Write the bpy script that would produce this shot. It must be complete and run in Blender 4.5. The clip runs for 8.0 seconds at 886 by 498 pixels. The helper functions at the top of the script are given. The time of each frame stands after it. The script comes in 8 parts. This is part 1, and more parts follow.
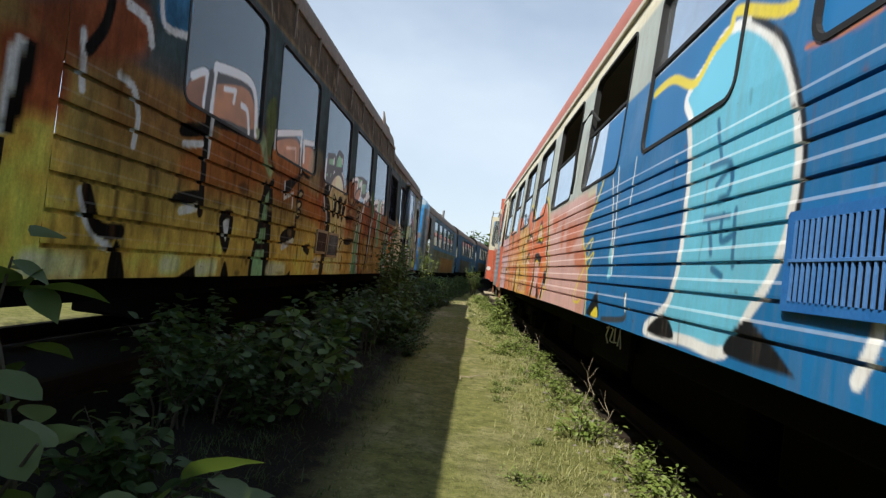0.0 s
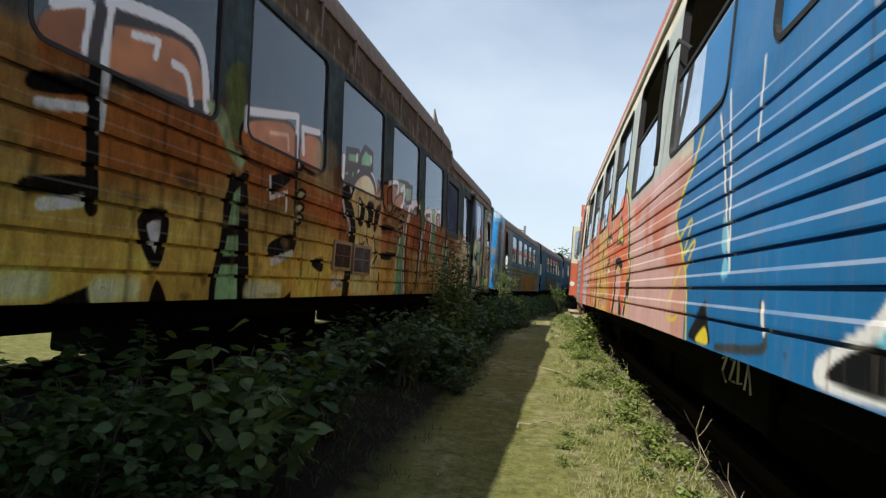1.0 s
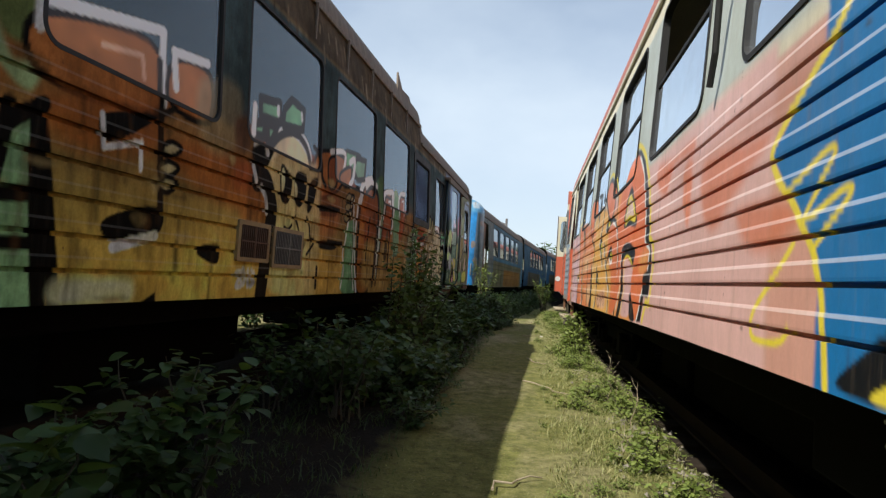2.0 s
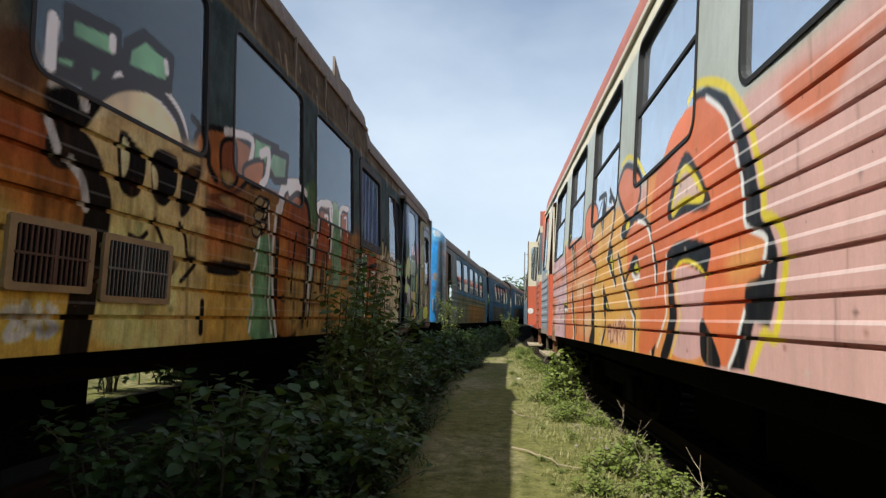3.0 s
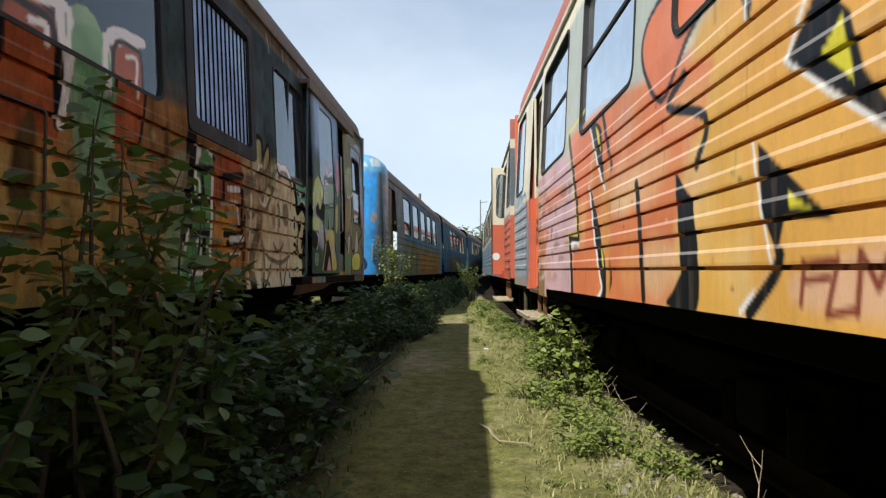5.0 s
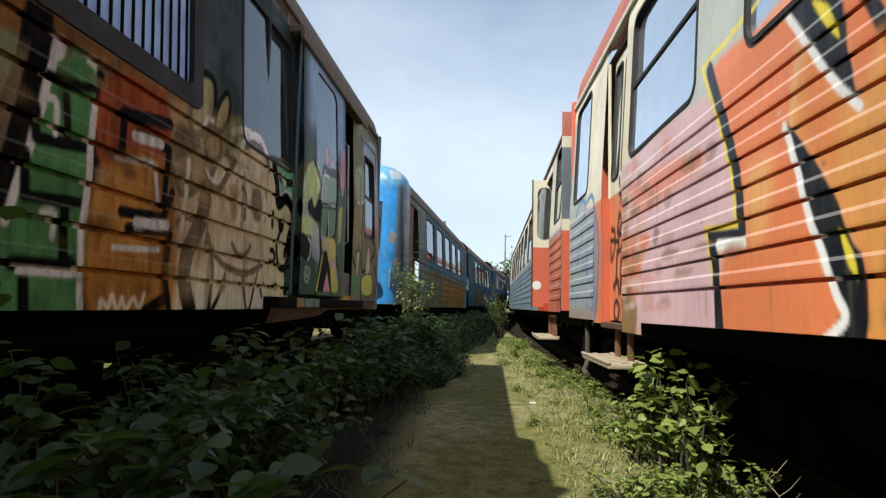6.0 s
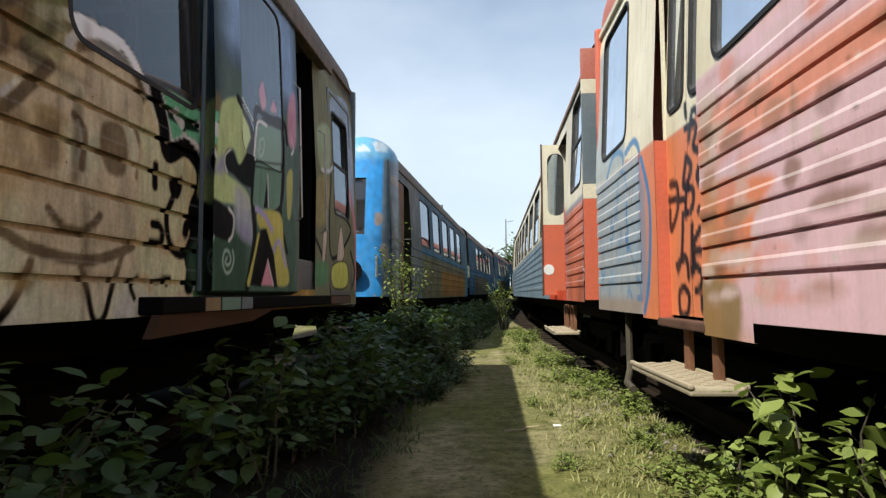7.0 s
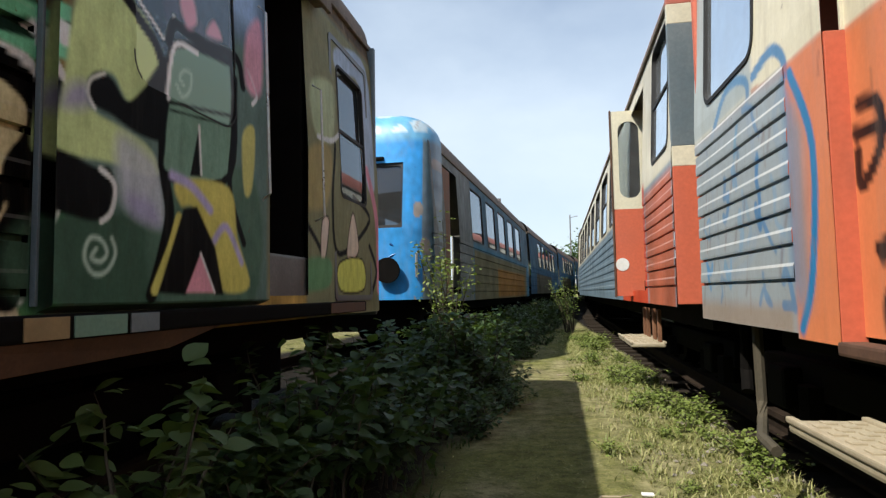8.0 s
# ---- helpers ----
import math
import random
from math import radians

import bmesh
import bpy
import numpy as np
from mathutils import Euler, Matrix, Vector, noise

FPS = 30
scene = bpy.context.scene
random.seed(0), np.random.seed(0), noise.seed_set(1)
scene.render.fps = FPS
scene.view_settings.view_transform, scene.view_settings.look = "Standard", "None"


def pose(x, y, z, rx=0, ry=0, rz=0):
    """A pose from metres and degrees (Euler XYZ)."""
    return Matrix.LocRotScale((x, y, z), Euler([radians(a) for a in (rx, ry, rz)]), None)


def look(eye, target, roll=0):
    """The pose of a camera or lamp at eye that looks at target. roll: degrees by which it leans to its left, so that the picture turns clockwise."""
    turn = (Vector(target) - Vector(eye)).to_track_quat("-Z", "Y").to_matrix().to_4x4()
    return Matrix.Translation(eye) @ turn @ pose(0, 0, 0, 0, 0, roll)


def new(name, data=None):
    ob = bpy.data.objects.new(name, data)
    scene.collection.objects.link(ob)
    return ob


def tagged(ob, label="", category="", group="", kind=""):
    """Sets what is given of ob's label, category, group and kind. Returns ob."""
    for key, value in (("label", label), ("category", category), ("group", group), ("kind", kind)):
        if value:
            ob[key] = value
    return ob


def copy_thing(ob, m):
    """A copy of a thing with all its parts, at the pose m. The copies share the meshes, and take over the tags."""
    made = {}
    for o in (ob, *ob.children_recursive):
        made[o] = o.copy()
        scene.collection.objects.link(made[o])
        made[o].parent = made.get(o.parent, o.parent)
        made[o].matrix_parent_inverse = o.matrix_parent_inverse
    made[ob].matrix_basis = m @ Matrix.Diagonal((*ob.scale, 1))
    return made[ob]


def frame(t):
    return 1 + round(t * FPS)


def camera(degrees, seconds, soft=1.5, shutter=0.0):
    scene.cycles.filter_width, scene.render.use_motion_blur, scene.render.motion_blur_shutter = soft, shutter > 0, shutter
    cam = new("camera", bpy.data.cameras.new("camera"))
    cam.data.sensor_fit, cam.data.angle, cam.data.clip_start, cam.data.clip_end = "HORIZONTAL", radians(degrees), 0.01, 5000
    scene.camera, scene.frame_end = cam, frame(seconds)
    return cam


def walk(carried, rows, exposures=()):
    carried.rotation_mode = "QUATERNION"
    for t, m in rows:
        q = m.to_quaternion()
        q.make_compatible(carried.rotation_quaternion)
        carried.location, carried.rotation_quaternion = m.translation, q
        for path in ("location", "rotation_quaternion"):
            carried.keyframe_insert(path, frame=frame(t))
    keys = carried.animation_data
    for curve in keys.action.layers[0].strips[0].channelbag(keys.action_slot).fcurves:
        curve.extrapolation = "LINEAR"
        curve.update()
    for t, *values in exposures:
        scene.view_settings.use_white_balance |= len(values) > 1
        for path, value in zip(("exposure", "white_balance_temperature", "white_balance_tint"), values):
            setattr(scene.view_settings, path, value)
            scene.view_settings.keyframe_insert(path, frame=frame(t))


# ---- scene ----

cam = camera(70.7, 8.0, 1.35)
PATH = [
    (0, (0.029, -0.183, 1.157), (-0.026, 1.815, 1.215), 6.9),
    (0.5, (0.31, 0.587, 1.136), (0.038, 2.563, 1.281), 9.2),
    (1, (0.362, 1.408, 1.125), (0.019, 3.376, 1.223), 4.4),
    (1.5, (0.337, 2.163, 1.102), (0.082, 4.144, 1.213), 0.0),
    (1.7, (0.34, 2.493, 1.13), (0.052, 4.47, 1.218), 4.1),
    (2.8, (0.175, 4.474, 1.12), (-0.056, 6.454, 1.276), 2.3),
    (3, (0.126, 4.834, 1.087), (-0.04, 6.815, 1.304), 1.7),
    (3.5, (0.108, 5.745, 1.09), (0.095, 7.743, 1.189), 0.9),
    (4, (0.128, 6.633, 1.079), (0.088, 8.628, 1.216), 2.4),
    (4.5, (0.14, 7.431, 1.066), (0.127, 9.43, 1.137), -0.5),
    (5.8, (0.024, 9.823, 0.956), (-0.036, 11.821, 1.023), 1.7),
    (6, (-0.022, 10.199, 0.939), (-0.114, 12.189, 1.121), 1.4),
    (6.5, (-0.071, 10.966, 0.951), (0.029, 12.963, 1.017), -1.0),
    (7, (-0.007, 11.749, 0.979), (-0.1, 13.742, 1.124), -0.3),
    (7.5, (0.0, 12.469, 1.005), (-0.022, 14.467, 1.085), -1.4),
    (8, (0.095, 13.167, 1.016), (-0.2, 15.14, 1.16), -1.0),
]
walk(cam, [(t, look(eye, target, roll)) for t, eye, target, roll in PATH], [(0.0, 0.37), (4.5, 0.41), (6.0, 0.48), (8.0, 0.49)])

# ---- world, sun, exposure ----
SUN_DIR = Vector((1.74, 1.82, -3.1))
world = bpy.data.worlds.new("sky")
world.use_nodes = True
scene.world = world
wn, wl = world.node_tree.nodes, world.node_tree.links
wn.clear()
w_out, w_bg = wn.new("ShaderNodeOutputWorld"), wn.new("ShaderNodeBackground")
w_sky = wn.new("ShaderNodeTexSky")
w_sky.sky_type = "NISHITA"
w_sky.sun_disc = False
w_sky.sun_elevation = radians(50.9)
w_sky.sun_rotation = radians(223.7)
w_sky.air_density, w_sky.dust_density, w_sky.ozone_density = 1.0, 0.9, 1.6
w_co, w_noise, w_ramp, w_mix = (wn.new("ShaderNodeTexCoord"), wn.new("ShaderNodeTexNoise"), wn.new("ShaderNodeMapRange"), wn.new("ShaderNodeMix"))
w_map = wn.new("ShaderNodeMapping")
w_map.inputs["Scale"].default_value = (1.0, 1.0, 1.9)
w_noise.inputs["Scale"].default_value = 1.5
w_noise.inputs["Detail"].default_value = 6
w_noise.inputs["Roughness"].default_value = 0.52
w_ramp.inputs[1].default_value, w_ramp.inputs[2].default_value = 0.40, 0.72
w_ramp.inputs[3].default_value, w_ramp.inputs[4].default_value = 0.12, 0.62
w_mix.data_type = "RGBA"
w_mix.inputs[7].default_value = (5.7, 6.6, 7.5, 1)
wl.new(w_co.outputs["Generated"], w_map.inputs[0])
wl.new(w_map.outputs[0], w_noise.inputs["Vector"])
wl.new(w_noise.outputs["Fac"], w_ramp.inputs[0])
# thin cloud thickens towards the horizon
w_sep, w_low, w_sum = wn.new("ShaderNodeSeparateXYZ"), wn.new("ShaderNodeMapRange"), wn.new("ShaderNodeMath")
w_low.inputs[1].default_value, w_low.inputs[2].default_value = 0.0, 0.6
w_low.inputs[3].default_value, w_low.inputs[4].default_value = 0.42, 0.0
w_sum.use_clamp = True
wl.new(w_co.outputs["Generated"], w_sep.inputs[0])
wl.new(w_sep.outputs[2], w_low.inputs[0])
wl.new(w_low.outputs[0], w_sum.inputs[0])
wl.new(w_ramp.outputs[0], w_sum.inputs[1])
wl.new(w_sum.outputs[0], w_mix.inputs[0])
wl.new(w_sky.outputs[0], w_mix.inputs[6])
wl.new(w_mix.outputs[2], w_bg.inputs[0])
w_bg.inputs[1].default_value = 0.108
wl.new(w_bg.outputs[0], w_out.inputs[0])

sun_data = bpy.data.lights.new("sun", "SUN")
sun_data.energy, sun_data.angle, sun_data.color = 5.0, radians(0.53), (1.0, 0.95, 0.86)
sun = new("sun", sun_data)
sun.rotation_euler = SUN_DIR.to_track_quat("-Z", "Y").to_euler()
sun.location = (-20, -20, 30)

# ---- materials ----


class Nodes:
    """A material's node tree with short ways to add nodes."""

    def __init__(self, name):
        self.mat = bpy.data.materials.new(name)
        self.mat.use_nodes = True
        self.tree = self.mat.node_tree
        self.bsdf = self.tree.nodes["Principled BSDF"]
        self.out = self.tree.nodes["Material Output"]

    def add(self, kind, **values):
        node = self.tree.nodes.new(kind)
        for key, value in values.items():
            node.inputs[key.replace("_", " ")].default_value = value
        return node

    def link(self, a, b):
        self.tree.links.new(a, b)

    def coords(self, scale=(1, 1, 1)):
        co, mp = self.add("ShaderNodeTexCoord"), self.add("ShaderNodeMapping", Scale=scale)
        self.link(co.outputs["Object"], mp.inputs[0])
        return mp.outputs[0]

    def noise(self, scale, detail=4.0, rough=0.55, stretch=(1, 1, 1)):
        n = self.add("ShaderNodeTexNoise", Scale=scale, Detail=detail, Roughness=rough)
        self.link(self.coords(stretch), n.inputs["Vector"])
        return n.outputs["Fac"]

    def span(self, value, a, b, c=0.0, d=1.0):
        n = self.add("ShaderNodeMapRange")
        for i, v in enumerate((a, b, c, d)):
            n.inputs[i + 1].default_value = v
        self.link(value, n.inputs[0])
        return n.outputs[0]

    def blend(self, fac, a, b, mode="MIX"):
        n = self.tree.nodes.new("ShaderNodeMix")
        n.data_type, n.blend_type = "RGBA", mode
        for socket, value in ((n.inputs[0], fac), (n.inputs[6], a), (n.inputs[7], b)):
            if isinstance(value, (int, float)):
                socket.default_value = value
            elif isinstance(value, tuple):
                socket.default_value = (*value, 1)
            else:
                self.link(value, socket)
        return n.outputs[2]

    def bump(self, height, strength=0.3, distance=0.01):
        n = self.add("ShaderNodeBump", Strength=strength, Distance=distance)
        self.link(height, n.inputs["Height"])
        self.link(n.outputs[0], self.bsdf.inputs["Normal"])

    def set(self, **values):
        for key, value in values.items():
            socket = self.bsdf.inputs[key.replace("_", " ")]
            if isinstance(value, tuple):
                socket.default_value = (*value, 1) if len(value) == 3 else value
            elif isinstance(value, (int, float)):
                socket.default_value = value
            else:
                self.link(value, socket)
        return self


def plain(name, a, b, rough=0.7, metal=0.0, scale=6.0, fine=60.0, bump=0.15, stretch=(1, 1, 1), spec=0.5):
    """A worn surface between two colours, with coarse stains, fine grain and a little relief."""
    n = Nodes(name)
    coarse, grain = n.noise(scale, 5, 0.6, stretch), n.noise(fine, 4, 0.6, stretch)
    col = n.blend(n.span(coarse, 0.32, 0.68), a, b)
    col = n.blend(n.span(grain, 0.25, 0.75, 0.0, 0.5), col, tuple(0.55 * v for v in a))
    n.set(Base_Color=col, Roughness=n.span(coarse, 0.3, 0.7, max(0.05, rough - 0.12), min(1, rough + 0.1)), Metallic=metal, Specular_IOR_Level=spec)
    n.bump(grain, bump, 0.004)
    return n.mat


def coach_paint(name, rough, dirt, dirt_col, rust, mottle, warm, spec=0.4):
    """Sprayed coach paint read from the colour laid on each panel, with grime, runs and rust spots."""
    n = Nodes(name)
    at = n.add("ShaderNodeVertexColor")
    at.layer_name = "paint"
    col = at.outputs["Color"]
    cloud, grain, runs = n.noise(2.3, 5, 0.6), n.noise(55, 4, 0.65), n.noise(7, 5, 0.6, (1, 3.0, 0.25))
    spots = n.noise(19, 6, 0.7)
    blotch = n.noise(8, 8, 0.7, (1, 1.6, 0.7))
    col = n.blend(n.span(cloud, 0.3, 0.7, 0.0, 0.5 * mottle), col, warm, "MULTIPLY")
    col = n.blend(n.span(blotch, 0.35, 0.68, 0.0, mottle), col, warm, "MULTIPLY")
    col = n.blend(n.span(grain, 0.3, 0.75, 0.0, 0.6 * mottle), col, warm, "MULTIPLY")
    col = n.blend(n.span(runs, 0.5, 0.78, 0.0, dirt), col, dirt_col)
    col = n.blend(n.span(spots, 0.66, 0.72, 0.0, rust), col, (0.12, 0.045, 0.018))
    n.set(Base_Color=col, Roughness=n.span(cloud, 0.3, 0.7, rough - 0.1, rough + 0.12), Specular_IOR_Level=spec)
    n.bump(grain, 0.12, 0.003)
    return n.mat


def window_glass(name, tint, film):
    """A dust-filmed pane: a little gloss over see-through tinted glass; where the spray reaches the pane it is covered
    by paint.
    """
    n = Nodes(name)
    at = n.add("ShaderNodeVertexColor")
    at.layer_name = "paint"
    n.set(Base_Color=at.outputs["Color"], Roughness=0.45)
    clear, gloss = n.add("ShaderNodeBsdfTransparent"), n.add("ShaderNodeBsdfGlossy", Roughness=0.03)
    clear.inputs[0].default_value = (*tint, 1)
    gloss.inputs[0].default_value = (0.82, 0.9, 0.98, 1)
    dust = n.add("ShaderNodeBsdfDiffuse")
    dust.inputs[0].default_value = (0.36, 0.37, 0.37, 1)
    fres = n.add("ShaderNodeFresnel", IOR=1.7)
    m1, m2, m3 = n.add("ShaderNodeMixShader"), n.add("ShaderNodeMixShader"), n.add("ShaderNodeMixShader")
    n.link(fres.outputs[0], m1.inputs[0])
    n.link(clear.outputs[0], m1.inputs[1])
    n.link(gloss.outputs[0], m1.inputs[2])
    n.link(n.span(n.noise(4, 6, 0.65), 0.3, 0.75, film * 0.3, film), m2.inputs[0])
    n.link(m1.outputs[0], m2.inputs[1])
    n.link(dust.outputs[0], m2.inputs[2])
    n.link(at.outputs["Alpha"], m3.inputs[0])
    n.link(m2.outputs[0], m3.inputs[1])
    n.link(n.bsdf.outputs[0], m3.inputs[2])
    n.link(m3.outputs[0], n.out.inputs[0])
    return n.mat


def leaf_mat(name, a, b, c, rough=0.5, spec=0.35):
    n = Nodes(name)
    geo = n.add("ShaderNodeNewGeometry")
    ob = n.add("ShaderNodeObjectInfo")
    rnd = geo.outputs["Random Per Island"]
    col = n.blend(rnd, a, b)
    col = n.blend(n.span(ob.outputs["Random"], 0, 1, 0, 0.35), col, c)
    n.set(Base_Color=col, Roughness=rough, Specular_IOR_Level=spec)
    trans = n.add("ShaderNodeBsdfTranslucent")
    n.link(n.blend(0.5, col, (0.2, 0.3, 0.03)), trans.inputs[0])
    mix = n.add("ShaderNodeMixShader", Fac=0.28)
    n.link(n.bsdf.outputs[0], mix.inputs[1])
    n.link(trans.outputs[0], mix.inputs[2])
    n.link(mix.outputs[0], n.out.inputs[0])
    return n.mat


def ground_mat():
    n = Nodes("trodden_ground")
    big, mid, fine = n.noise(1.1, 5, 0.6, (1, 0.5, 1)), n.noise(7, 6, 0.65), n.noise(60, 5, 0.7)
    soil = n.blend(n.span(mid, 0.35, 0.65), (0.135, 0.118, 0.058), (0.38, 0.335, 0.2))
    moss = n.blend(n.span(mid, 0.3, 0.7), (0.075, 0.086, 0.02), (0.22, 0.215, 0.07))
    place = n.add("ShaderNodeSeparateXYZ")
    n.link(n.coords(), place.inputs[0])
    # the path is drier and sandier further along the cars
    dry = n.span(place.outputs[1], 7.0, 17.0, 0.0, 0.07)
    less = n.add("ShaderNodeMath")
    less.operation = "SUBTRACT"
    n.link(big, less.inputs[0])
    n.link(dry, less.inputs[1])
    col = n.blend(n.span(less.outputs[0], 0.24, 0.5), soil, moss)
    tuft = n.noise(22, 6, 0.7)
    col = n.blend(n.span(tuft, 0.5, 0.66, 0.0, 0.75), col, (0.055, 0.06, 0.016))
    col = n.blend(n.span(fine, 0.55, 0.75, 0.0, 0.6), col, (0.34, 0.3, 0.22))
    col = n.blend(n.span(fine, 0.25, 0.42, 0.6, 0.0), col, (0.08, 0.066, 0.044))
    sep = n.add("ShaderNodeSeparateXYZ")
    n.link(n.coords(), sep.inputs[0])
    wob = n.add("ShaderNodeMath")
    wob.operation = "MULTIPLY_ADD"
    n.link(mid, wob.inputs[0])
    wob.inputs[1].default_value = -0.5
    n.link(sep.outputs[0], wob.inputs[2])
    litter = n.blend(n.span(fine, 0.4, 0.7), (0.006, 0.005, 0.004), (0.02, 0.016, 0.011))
    # leaf litter and oily soil, with the shade under bushes and cars put in
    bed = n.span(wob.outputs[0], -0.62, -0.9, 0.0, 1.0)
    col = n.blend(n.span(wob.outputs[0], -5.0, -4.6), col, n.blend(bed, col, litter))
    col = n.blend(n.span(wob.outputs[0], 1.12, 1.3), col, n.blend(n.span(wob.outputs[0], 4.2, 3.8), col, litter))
    n.set(Base_Color=col, Roughness=0.95, Specular_IOR_Level=0.15)
    n.bump(fine, 0.8, 0.02)
    return n.mat


M_OLD = coach_paint("weathered_ochre_coach_paint", 0.7, 0.34, (0.04, 0.032, 0.022), 0.8, 0.7, (0.44, 0.42, 0.37), 0.04)
M_DOOR = coach_paint("sprayed_smooth_door_paint", 0.6, 0.24, (0.05, 0.047, 0.04), 0.6, 0.55, (0.5, 0.52, 0.5), 0.07)
M_NEW = coach_paint("sprayed_coach_paint", 0.42, 0.24, (0.26, 0.2, 0.14), 0.7, 0.3, (0.6, 0.56, 0.5))
M_GLASS_L = window_glass("grimy_tinted_glass", (0.36, 0.41, 0.46), 0.1)
M_GLASS_R = window_glass("dusty_clear_glass", (0.7, 0.76, 0.78), 0.22)
M_RUBBER = plain("black_rubber_seal", (0.006, 0.006, 0.006), (0.016, 0.015, 0.014), 0.75)
M_FRAME = plain("grey_window_metal", (0.1, 0.105, 0.1), (0.2, 0.2, 0.19), 0.5, 0.5)
M_CREAM = plain("cream_coach_paint", (0.72, 0.68, 0.52), (0.6, 0.55, 0.4), 0.45, 0, 3, 40, 0.08)
M_ORANGE = plain("red_orange_coach_paint", (0.6, 0.135, 0.07), (0.5, 0.12, 0.065), 0.45, 0, 3, 40, 0.08)
M_RED = plain("faded_red_roof_paint", (0.42, 0.11, 0.07), (0.5, 0.2, 0.14), 0.6, 0, 2.5, 30, 0.1)
M_SLATE = plain("slate_grey_coach_paint", (0.11, 0.15, 0.17), (0.15, 0.18, 0.19), 0.5, 0, 3, 40, 0.08)
M_ROOF = plain("rusty_grey_roof_sheet", (0.1, 0.075, 0.055), (0.24, 0.19, 0.14), 0.8, 0, 5, 30, 0.3, (1, 3, 0.4))
# near-black iron: the deep shade under the cars is put into its colour
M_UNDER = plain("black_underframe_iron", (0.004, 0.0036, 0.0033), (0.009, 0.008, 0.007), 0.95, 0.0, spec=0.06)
M_RUST = plain("rusty_brown_steel", (0.14, 0.06, 0.028), (0.26, 0.12, 0.06), 0.75, 0.2)
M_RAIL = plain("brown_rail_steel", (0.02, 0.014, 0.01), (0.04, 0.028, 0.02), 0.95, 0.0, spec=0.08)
M_TREAD = plain("worn_wooden_step_board", (0.42, 0.36, 0.25), (0.3, 0.25, 0.16), 0.75, 0, 8, 70, 0.25)
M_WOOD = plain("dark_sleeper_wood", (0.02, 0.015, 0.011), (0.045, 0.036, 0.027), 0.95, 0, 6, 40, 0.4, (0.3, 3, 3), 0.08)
M_INSIDE = plain("dim_interior_panel", (0.2, 0.19, 0.16), (0.28, 0.26, 0.22), 0.7)
M_SEAT = plain("dark_seat_cloth", (0.05, 0.035, 0.03), (0.09, 0.05, 0.04), 0.9)
M_CHROME = plain("dull_handrail_steel", (0.4, 0.4, 0.38), (0.55, 0.55, 0.52), 0.35, 0.8)
M_GROUND = ground_mat()
M_STONE = plain("grey_ballast_stone", (0.17, 0.15, 0.12), (0.3, 0.27, 0.22), 0.9, 0, 20, 90, 0.4)
# leaf greens differ by plant, with shade or sunlight also put into the colour
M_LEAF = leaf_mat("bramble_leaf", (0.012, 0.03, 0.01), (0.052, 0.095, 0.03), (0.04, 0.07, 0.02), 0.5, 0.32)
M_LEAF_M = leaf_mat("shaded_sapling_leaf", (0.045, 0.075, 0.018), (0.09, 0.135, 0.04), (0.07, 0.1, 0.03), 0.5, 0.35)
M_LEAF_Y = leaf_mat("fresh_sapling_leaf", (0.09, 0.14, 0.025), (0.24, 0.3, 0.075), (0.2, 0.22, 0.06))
M_GRASS = leaf_mat("dry_summer_grass", (0.12, 0.16, 0.035), (0.46, 0.41, 0.2), (0.26, 0.27, 0.09))
M_STEM = plain("woody_stem", (0.035, 0.03, 0.018), (0.08, 0.065, 0.04), 0.8)
M_STRAW = plain("bleached_dry_stalk", (0.38, 0.31, 0.21), (0.27, 0.22, 0.15), 0.8)
M_WHITE = plain("chalky_white_paint", (0.8, 0.8, 0.78), (0.66, 0.65, 0.62), 0.6)
M_POLE = plain("grey_mast_steel", (0.16, 0.16, 0.16), (0.25, 0.24, 0.23), 0.6, 0.4)
M_TREE = leaf_mat("far_tree_leaf", (0.05, 0.1, 0.03), (0.09, 0.15, 0.05), (0.08, 0.12, 0.05))

# ---- mesh helpers ----


def mesh_part(name, verts, faces, material, parent=None, label="", colours=None, smooth=False):
    """One mesh object from vertex and quad arrays, with an optional colour laid on each vertex."""
    me = bpy.data.meshes.new(name)
    verts = np.asarray(verts, dtype=np.float32)
    if isinstance(faces, np.ndarray):
        k = faces.shape[1]
        me.vertices.add(len(verts))
        me.vertices.foreach_set("co", verts.ravel())
        me.loops.add(faces.size)
        me.loops.foreach_set("vertex_index", faces.astype(np.int32).ravel())
        me.polygons.add(len(faces))
        me.polygons.foreach_set("loop_start", np.arange(0, faces.size, k, dtype=np.int32))
        me.update(calc_edges=True)
    else:
        me.from_pydata(verts.tolist(), [], faces)
    if colours is not None:
        layer = me.color_attributes.new("paint", "FLOAT_COLOR", "POINT")
        layer.data.foreach_set("color", np.asarray(colours, dtype=np.float32).ravel())
    me.polygons.foreach_set("use_smooth", np.full(len(me.polygons), bool(smooth)))
    me.materials.append(material)
    me.validate()
    ob = new(name, me)
    ob.parent = parent
    if label:
        ob["label"] = label
    return ob


def part(name, bm, material, parent=None, label="", smooth=False):
    """Links a bmesh as one mesh object under a thing or a part."""
    bmesh.ops.recalc_face_normals(bm, faces=bm.faces)
    me = bpy.data.meshes.new(name)
    bm.to_mesh(me)
    bm.free()
    if smooth:
        me.polygons.foreach_set("use_smooth", np.ones(len(me.polygons), dtype=bool))
    me.materials.append(material)
    ob = new(name, me)
    ob.parent = parent
    if label:
        ob["label"] = label
    return ob


